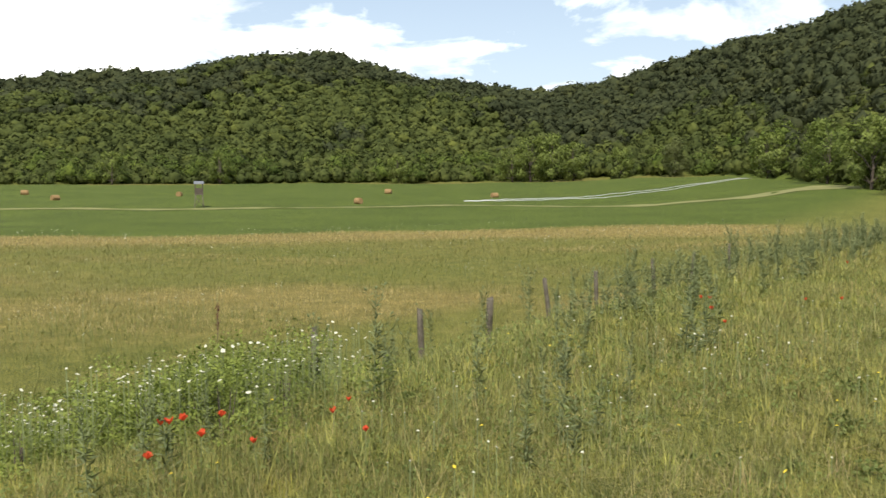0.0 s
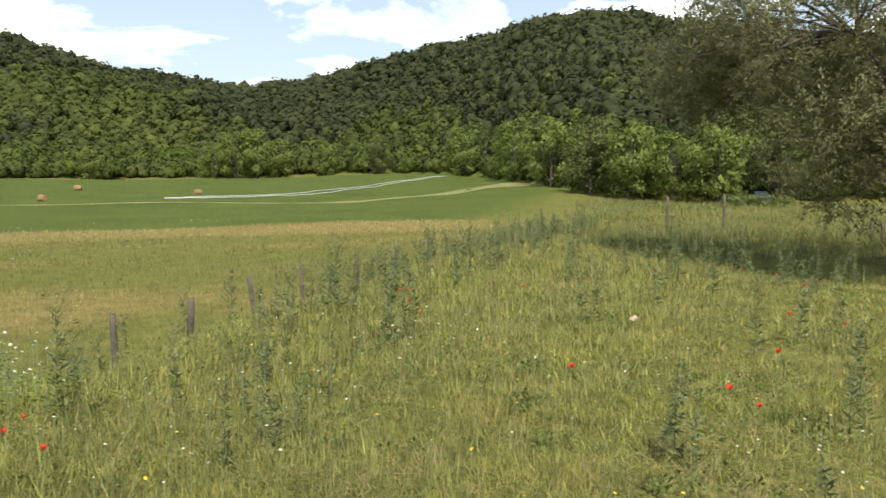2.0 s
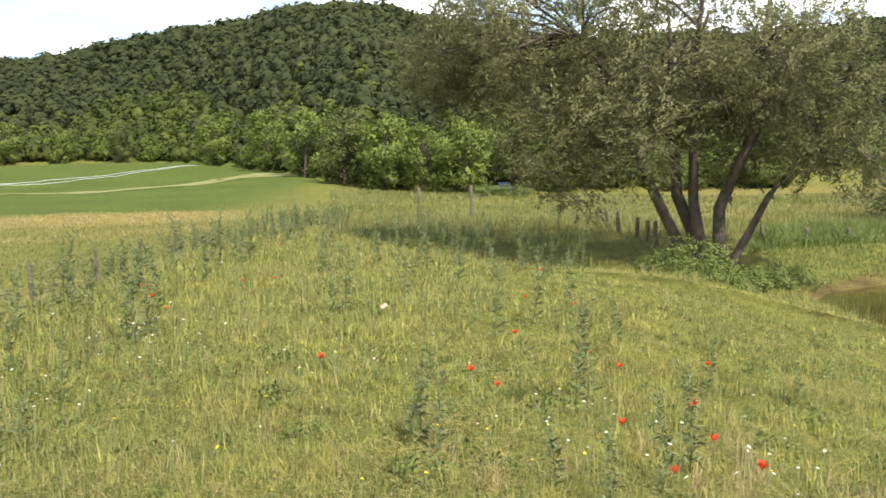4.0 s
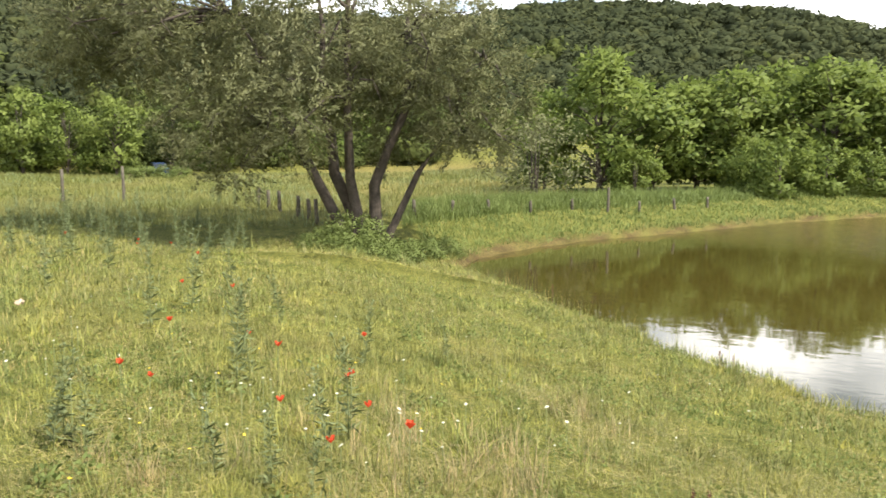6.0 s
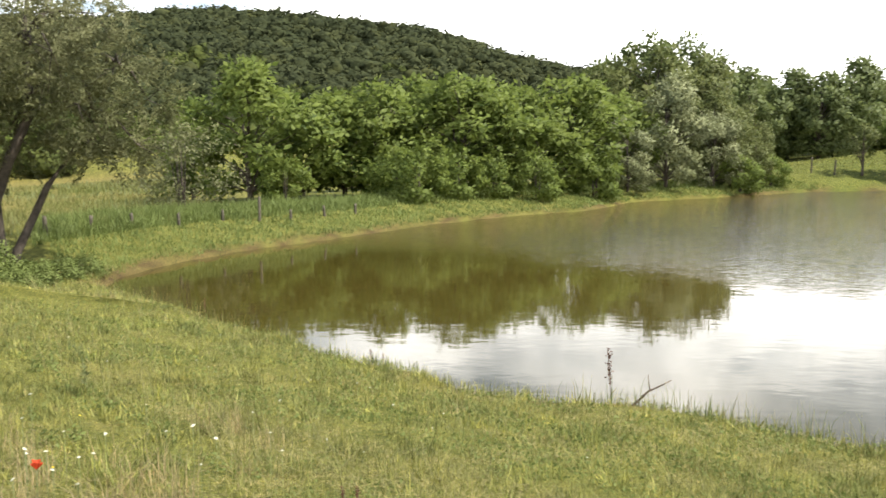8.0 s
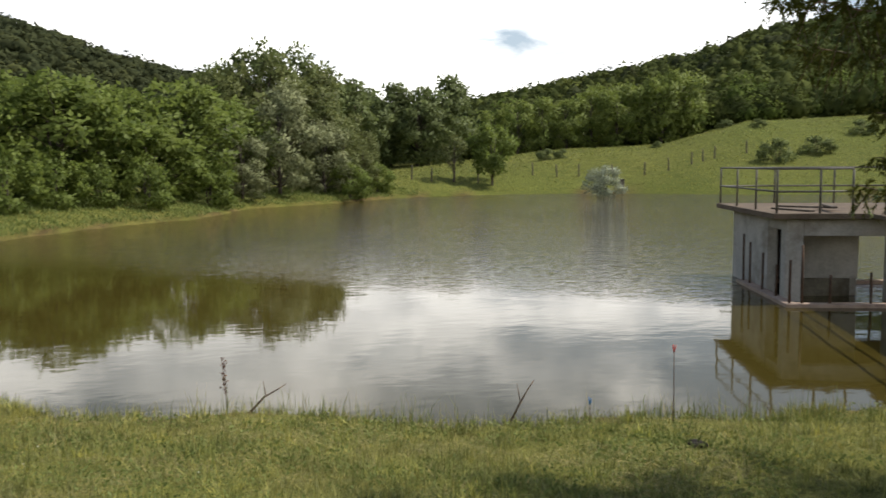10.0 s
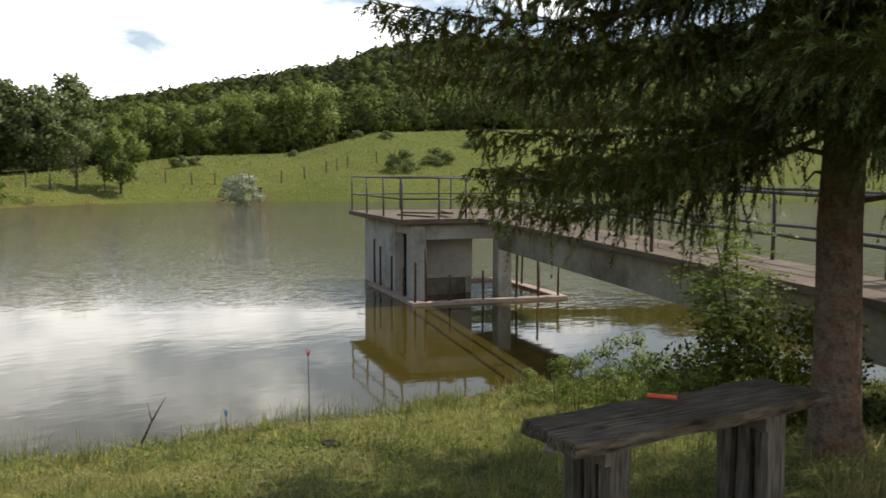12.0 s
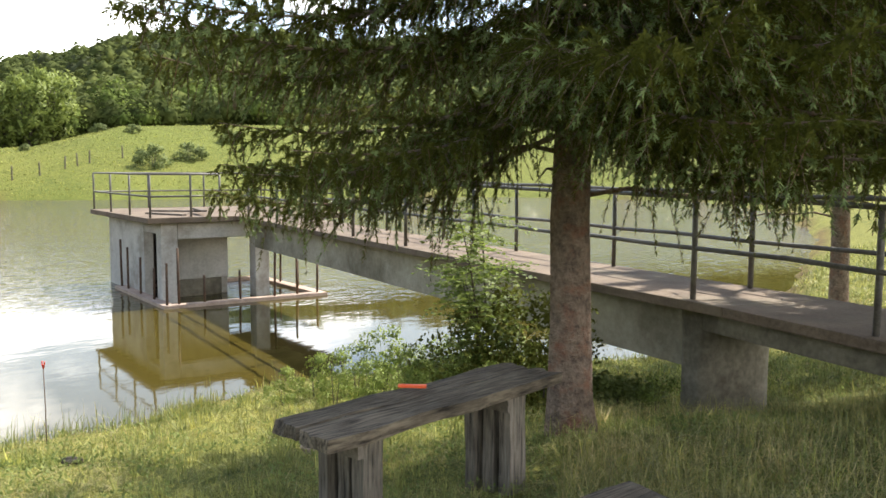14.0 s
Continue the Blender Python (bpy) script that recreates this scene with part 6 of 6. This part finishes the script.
TH = [thistle(200 + k, 0.75 + 0.1 * k) for k in range(5)]
rt = random.Random(5)
spots = []
for _ in range(230):  # the weedy belt above the fence
    s = 2.5 + 32 * rt.random() ** 0.7
    u = rt.uniform(-6.4, -3.2)
    spots.append((0.571 * s + 0.821 * u, 0.821 * s - 0.571 * u, rt.uniform(0.42, 0.8) + 0.25 * min(1, s / 14)))
for _ in range(60):
    az, d = rt.uniform(27, 46), rt.uniform(14, 40)
    p = azd(az, d)
    spots.append((p.x, p.y, rt.uniform(0.7, 1.1)))
for az, d, sc in ((33.5, 5.2, 0.7), (34.2, 5.3, 0.8), (35.3, 5.1, 0.6), (44.3, 6.4, 0.85), (45.2, 6.6, 0.8), (50, 5.0, 0.75), (51.5, 5.2, 0.85), (33, 11, 1), (39, 8.6, 0.9), (41.5, 9.5, 0.9), (47, 9, 0.8), (44, 12, 0.9), (52.5, 7.5, 0.7),
                  (36.6, 13, 1), (34.5, 15, 1.1), (38, 17, 1.1), (31, 19, 1.2), (35.5, 21, 1.2), (28.4, 9.4, 0.9), (29.2, 9.9, 0.8), (43, 4.6, 0.7), (46.5, 4.4, 0.6), (58, 8.2, 0.5), (49, 3.6, 0.55)):
    p = azd(az, d)
    spots.append((p.x, p.y, sc))
for az, d, sc in ((-22, 4.6, 0.62), (-17.5, 5.0, 0.7), (-14.8, 5.3, 0.6), (-11.6, 5.0, 0.55), (5.4, 5.0, 0.62), (7.6, 5.4, 0.68), (8.6, 5.2, 0.62), (9.8, 5.6, 0.6), (6.6, 6.2, 0.62), (12, 6.6, 0.6), (16.2, 8.4, 1.0), (16.9, 8.7, 0.95), (15.5, 8.6, 0.9), (17.5, 9.0, 0.85)):
    p = azd(az, d)
    spots.append((p.x, p.y, sc))
spots = [q for q in spots if shore_distance(q[0], q[1]) > 1.5]
for i, (x, y, sc) in enumerate(spots):
    m = Matrix.Translation(on_ground(x, y)) @ pose(0, 0, 0, rt.uniform(-5, 5), rt.uniform(-5, 5), rt.uniform(0, 360))
    src = TH[i % 5]
    if i < 5:
        src.matrix_world = m
        c = src
    else:
        c = copy_thing(src, m)
    c.scale = (sc * 0.9, sc * 0.9, sc * 0.85)

# Poppies
M_POPPY = leafy("poppy petals", (0.66, 0.06, 0.02), (0.82, 0.12, 0.045), 9, through=0.4, warm=(0.85, 0.16, 0.06))


def poppy(seed):
    rnd = random.Random(seed)
    t = thing("poppy", Matrix(), "bright red poppy on a thin stem in the grass", "flower", "poppies on the dam")
    h = 0.42
    bm = bmesh.new()
    tube(bm, [(0, 0, -0.02), (0.02, 0.01, h * 0.5), (0.03, 0, h)], (0.004, 0.003, 0.003), 4)
    part("stem", bm, M_WEED, t)
    for k in range(4):
        bm = bmesh.new()
        a0 = k * math.pi / 2 + rnd.uniform(-0.2, 0.2)
        c = bm.verts.new((0.03, 0, h))
        ring = []
        for j in range(6):
            a = a0 + (j - 2.5) * 0.36
            r = 0.042 * (1.0 - 0.06 * abs(j - 2.5)) + rnd.uniform(-0.003, 0.003)
            ring.append((bm.verts.new((0.03 + math.cos(a) * r * 0.6, math.sin(a) * r * 0.6, h + 0.018)), bm.verts.new((0.03 + math.cos(a) * r, math.sin(a) * r, h + 0.03 + 0.012 * (k % 2) + rnd.uniform(-0.006, 0.006)))))
        for (p, q), (r_, s_) in zip(ring, ring[1:]):
            bm.faces.new((c, p, r_)), bm.faces.new((p, q, s_, r_))
        part("petal", bm, M_POPPY, t)
    bm = bmesh.new()
    bmesh.ops.create_icosphere(bm, subdivisions=1, radius=0.009, matrix=Matrix.Translation((0.03, 0, h + 0.012)))
    part("seed_head", bm, M_DARK, t)
    return t


PP = [poppy(300 + k) for k in range(3)]
POPPIES = [(-6.3, 5.54), (-6.7, 5.09), (-11.8, 4.63), (-14.1, 4.9), (-16.0, 4.9), (-17.0, 4.82), (-18.0, 4.96), (-18.4, 4.27), (-5.1, 4.84), (-15.6, 4.59), (16.8, 10.28), (17.0, 10.07), (17.3, 9.18), (18.0, 8.84), (22.8, 10.89), (24.6, 10.85), (25.1, 15.6), (27.6, 5.99), (38.9, 5.56), (45.3, 6.9), (46.8, 6.05), (47.2, 4.79), (50.3, 4.1), (51.6, 5.46), (51.3, 5.5), (52.5, 4.82), (40.4, 7.03), (41.1, 9.4), (44.3, 9.08), (40.3, 14.37), (38.4, 14.76), (37.7, 5.71), (55.5, 4.15), (41.7, 12.1), (52.3, 7.0), (34.1, 15.9), (38.2, 14.2)]
for i, (az, d) in enumerate(POPPIES):
    m = Matrix.Translation(place(az, d)) @ pose(0, 0, 0, rt.uniform(-6, 6), rt.uniform(-6, 6), rt.uniform(0, 360))
    if i < 3:
        PP[i].matrix_world = m
        c = PP[i]
    else:
        c = copy_thing(PP[i % 3], m)
    sc = rt.uniform(0.46, 0.66)
    c.scale = (sc, sc, sc * 1.4)


# Small white and yellow flowers
def flowers(name, rng, x, y, up, r, mat, label, stems=True):
    """Flat flower heads of six rays on thin stems."""
    n = len(x)
    c = np.stack([x, y, height(x, y) + up], -1)
    tilt = rng.normal(0, 0.3, (n, 2))
    v = [c + (0, 0, 0.006)]
    for k in range(6):
        a = k * math.tau / 6 + rng.uniform(0, 1, n)
        o = np.stack([np.cos(a), np.sin(a), np.cos(a) * tilt[:, 0] + np.sin(a) * tilt[:, 1]], -1) * (r * rng.uniform(0.8, 1.2, n))[:, None]
        v.append(c + o)
    v.append(c + (0.003, 0, 0)), v.append(c - (0.003, 0, 0)), v.append(np.stack([x, y, c[:, 2] - up], -1))
    V = np.stack(v, 1).reshape(-1, 3)
    k = np.arange(n)[:, None] * 10
    head = np.concatenate([k + [0, 1 + j, 1 + (j + 1) % 6] for j in range(6)])
    ob = mesh_np(name, V, np.concatenate([head, k + [7, 8, 9]]), mat)
    ob.data.materials.append(M_WEED)
    idx = np.zeros(7 * n, np.int32)
    idx[6 * n:] = 1
    ob.data.polygons.foreach_set("material_index", idx)
    return tagged(ob, label, "flowers", kind="stuff")


M_WHITE = leafy("white petals", (0.55, 0.54, 0.40), (0.74, 0.73, 0.58), 5, through=0.2, warm=(0.72, 0.70, 0.52))
M_YELLOW = leafy("yellow petals", (0.70, 0.50, 0.03), (0.80, 0.62, 0.06), 5, through=0.2)
# daisies in loose groups on the dam
gx_, gy_ = [], []
for az, d, n, sp in ((45, 4.9, 9, 0.25), (46.6, 5.1, 7, 0.2), (51, 4.4, 10, 0.35), (54.5, 4.8, 8, 0.4), (33.5, 6.6, 7, 0.25), (27.6, 6.3, 5, 0.2), (14, 7.6, 7, 0.3), (17.5, 7.4, 14, 0.5), (19.6, 7.8, 12, 0.5), (23, 11, 6, 0.5), (8, 5.4, 6, 0.3), (3, 5.0, 6, 0.5), (-1, 4.6, 10, 0.4), (-2.5, 5.6, 8, 0.5), (11, 5, 4, 0.3),
                     (58, 5, 6, 0.6), (64, 6, 5, 0.8), (70, 5, 4, 0.6), (42, 9, 8, 0.7), (12.3, 9, 6, 0.4)):
    p = azd(az, d)
    gx_ += list(rng.normal(p.x, sp, n)), 
    gy_ += list(rng.normal(p.y, sp, n)),
gx_, gy_ = np.concatenate(gx_), np.concatenate(gy_)
flowers("daisies", rng, gx_, gy_, rng.uniform(0.22, 0.5, len(gx_)), rng.uniform(0.006, 0.012, len(gx_)), M_WHITE, "white daisies scattered in loose groups")
x, y = sector(rng, 90, -30, 95, 3, 14, 1.2)
s, u = dam(x, y)
k = dryland(x, y)
flowers("clover_heads", rng, x[k], y[k], rng.uniform(0.1, 0.3, k.sum()), np.full(k.sum(), 0.008), M_WHITE, "small white flower heads in the grass")
x, y = sector(rng, 60, -20, 60, 3, 9, 1.2)
flowers("buttercups", rng, x, y, rng.uniform(0.12, 0.25, len(x)), np.full(len(x), 0.010), M_YELLOW, "small yellow flowers in the grass")
x, y = sector(rng, 2600, -32, 26, 14, 60, 0.8)
k = (dam(x, y)[1] < -8) & (y < field_line(x, y)) & (waves(x, y, 0.35, 6) + 0.6 * waves(x, y, 1.1, 3) > 0.35)
flowers("meadow_flowers", rng, x[k], y[k], rng.uniform(0.4, 0.6, k.sum()), 0.0005 * np.hypot(x[k], y[k]) + 0.004, M_WHITE, "white meadow flowers in drifts")

# Leafy white-flowered plants on the slope
umbel = broadleaf("white_flowered_bush", 0.85, 0.75, M_UMBEL, 0.03, 3000, 90, "bushy green plant with flat white flower heads", trunk_r=0.012, low=0.05, lobes=14, stems=4, category="plant", group="flowering plants on the slope")
hx, hy = [], []
first = True
for az in np.arange(-29, -6.5, 2.6):
    for d in (6.0, 7.2, 8.4, 9.6):
        a, dd = az + rt.uniform(-1, 1), d + rt.uniform(-0.5, 0.5)
        if a > -10 and dd < 7.4:
            continue
        (move if first else plant)(umbel, a, dd, rt.uniform(0, 360), rt.uniform(0.8, 1.1), rt.uniform(0.6, 0.78))
        first = False
        p = azd(a, dd)
        hx += [p.x + rt.uniform(-0.6, 0.6) for _ in range(26)]
        hy += [p.y + rt.uniform(-0.6, 0.6) for _ in range(26)]
hx, hy = np.array(hx), np.array(hy)
flowers("flower_heads", rng, hx, hy, rng.uniform(0.36, 0.64, len(hx)), rng.uniform(0.008, 0.017, len(hx)), M_WHITE, "flat white flower heads above the bushy plants")

# Small things at the water's edge
bm = bmesh.new()
tube(bm, [(0, 0, -0.25), (0, 0, 0.35), (0.01, 0, 0.74)], (0.006, 0.005, 0.004), 6)
rest = thing("rod_rest", Matrix.Translation(azd(120.6, 9.0, float(height(*azd(120.6, 9.0)[:2])))), "thin fishing rod rest with a red fork", "rod rest")
part("stick", bm, M_RUST, rest)
M_RED = grainy("red plastic", (0.55, 0.03, 0.02), (0.68, 0.05, 0.03), 30, rough=0.4)
bm = bmesh.new()
for sx in (-1, 1):
    tube(bm, [(0.01, 0, 0.73), (0.01 + sx * 0.02, 0, 0.77), (0.01 + sx * 0.022, 0, 0.80)], (0.008, 0.007, 0.005), 6)
part("fork", bm, M_RED, rest)
for az, d, top, name, label in ((109.6, 9.0, (0.32, 0.1, 0.48), "branch", "dark bare branch stuck in the bank"), (92.3, 9.6, (0.5, 0.0, 0.30), "branch", "reddish dead branch lying at the water's edge")):
    bm = bmesh.new()
    tp = Vector(top)
    tube(bm, [(0, 0, -0.1), tp * 0.45 + Vector((0.03, 0, 0.03)), tp * 0.8, tp], (0.016, 0.013, 0.009, 0.004), 6, 0.1, rp)
    tube(bm, [tp * 0.55, tp * 0.6 + Vector((-0.05, 0.03, 0.16))], (0.007, 0.003), 5)
    ob = part(name, bm, M_SPRUCEBARK)
    ob.matrix_world = Matrix.Translation(place(az, d)) @ pose(0, 0, 0, 0, 0, -az)
    tagged(ob, label, "branch")


def dock(seed):
    """A dry brown dock stalk with seed clusters."""
    rng = np.random.default_rng(seed)
    t = thing("dock_stalk", Matrix(), "dry reddish-brown dock stalk at the bank", "weed", "dry stalks")
    bm = bmesh.new()
    tube(bm, [(0, 0, -0.05), (0.01, 0, 0.3), (0.03, 0, 0.62)], (0.006, 0.005, 0.002), 5)
    part("stem", bm, M_SPRUCEBARK, t)
    n = 150
    z = rng.uniform(0.22, 0.62, n)
    p = np.stack([rng.normal(0.015, 0.012, n), rng.normal(0, 0.012, n), z], -1)
    v, f = leaves(rng, p, rng.normal(0, 1, (n, 3)), np.full(n, 0.022), 0.8)
    mesh_np("seed_head", v, f, M_DOCK, t)
    return t


M_DOCK = leafy("dry seeds", (0.07, 0.025, 0.015), (0.16, 0.07, 0.04), 5, through=0.1)
dk = dock(1)
for i, (az, d, s) in enumerate(((91.5, 9.6, 1.0), (75.6, 12.3, 0.6), (76.4, 12.2, 0.55), (73.9, 4.15, 0.4), (74.8, 4.1, 0.42), (65, 16.5, 0.6), (-14.7, 17, 1.3))):
    m = Matrix.Translation(place(az, d)) @ pose(0, 0, 0, 6, 0, az * 13)
    c = copy_thing(dk, m) if i else dk
    c.matrix_world = m
    c.scale = (s, s, s)

# A pale dried leaf on the dam
bm = bmesh.new()
bmesh.ops.create_grid(bm, x_segments=6, y_segments=4, size=0.5)
for v in bm.verts:
    v.co = Vector((v.co.x * 0.15, v.co.y * 0.07 * (1 - abs(v.co.x)), 0.04 + 0.05 * noise.noise(v.co * 4) + 0.04 * v.co.x))
bmesh.ops.solidify(bm, geom=bm.faces, thickness=0.004)
M_PALE = grainy("pale dried leaf", (0.38, 0.28, 0.18), (0.58, 0.46, 0.33), 20)
leaf_ob = part("dried_leaf", bm, M_PALE)
leaf_ob.matrix_world = Matrix.Translation(place(31.6, 9.3) + Vector((0, 0, 0.13))) @ pose(0, 0, 0, 25, 10, 40)
tagged(leaf_ob, "pale curled dried leaf caught in the grass", "leaf")

# Thin weeds standing along the near shore
for mat, n, label in ((M_HERB, 1500, "thin green weeds along the water's edge"), (M_DRY, 1100, "thin pale stalks along the water's edge")):
    x, y = sector(rng, n * 9, 58, 152, 8.3, 21, 1.0)
    sd = shore_distance(x, y)
    k = (sd > 0.0) & (sd < 0.7) & (waves(x, y, 1.6, 71) > 0.05)
    x, y = x[k], y[k]
    blades("shore_weeds", rng, x, y, rng.uniform(0.15, 0.42, len(x)), np.full(len(x), 0.0035), mat, label, 0.3, 2)

# A dark clod, a half-buried stone and a second, short rod rest on the bank
for name, (x, y), r, mat, label, cat in (("clod", (6.44, -4.03), (0.09, 0.06, 0.045), M_DARK, "dark clod of earth lying on the grass", "clod"),
                                         ("stone", (4.37, -4.70), (0.13, 0.09, 0.06), M_RIM, "half-buried pinkish stone in the grass", "stone")):
    bm = bmesh.new()
    bmesh.ops.create_icosphere(bm, subdivisions=3, radius=1)
    for v in bm.verts:
        v.co *= 1 + 0.28 * noise.noise(v.co * 1.7) + 0.12 * noise.noise(v.co * 4)
        v.co = Vector((v.co.x * r[0], v.co.y * r[1], v.co.z * r[2] + r[2] * 0.5))
    ob = part(name, bm, mat)
    ob.matrix_world = Matrix.Translation(on_ground(x, y)) @ pose(0, 0, 0, 0, 0, 35)
    tagged(ob, label, cat)
M_BLUE = grainy("blue plastic", (0.03, 0.16, 0.42), (0.05, 0.24, 0.55), 30, rough=0.4)
rest2 = thing("rod_rest", Matrix.Translation(place(115.3, 9.0)), "short fishing rod rest with a blue fork", "rod rest")
bm = bmesh.new()
tube(bm, [(0, 0, -0.2), (0, 0, 0.1), (0.005, 0, 0.2)], (0.006, 0.005, 0.004), 6)
part("stick", bm, M_RUST, rest2)
bm = bmesh.new()
for sx in (-1, 1):
    tube(bm, [(0.005, 0, 0.19), (0.005 + sx * 0.02, 0, 0.23), (0.005 + sx * 0.022, 0, 0.26)], (0.008, 0.007, 0.005), 6)
part("fork", bm, M_BLUE, rest2)

# Small box on a post beyond the pond
notice = thing("post_box", Matrix.Translation(place(117.4, 86)) @ pose(0, 0, 0, 0, 0, -30), "small grey box with a dark lid on a post", "box")
bm = bmesh.new()
tube(bm, [(0, 0, -0.2), (0, 0, 0.9)], (0.06, 0.05), 6)
part("post", bm, M_WOOD, notice)
bm = bmesh.new()
box(bm, (0.5, 0.4, 0.7), pose(0, 0, 1.15), 0.02)
part("box", bm, M_WOOD, notice)
bm = bmesh.new()
box(bm, (0.64, 0.52, 0.1), pose(0, 0, 1.56, 6, 0, 0), 0.015)
part("lid", bm, M_DARK, notice, "dark overhanging lid")
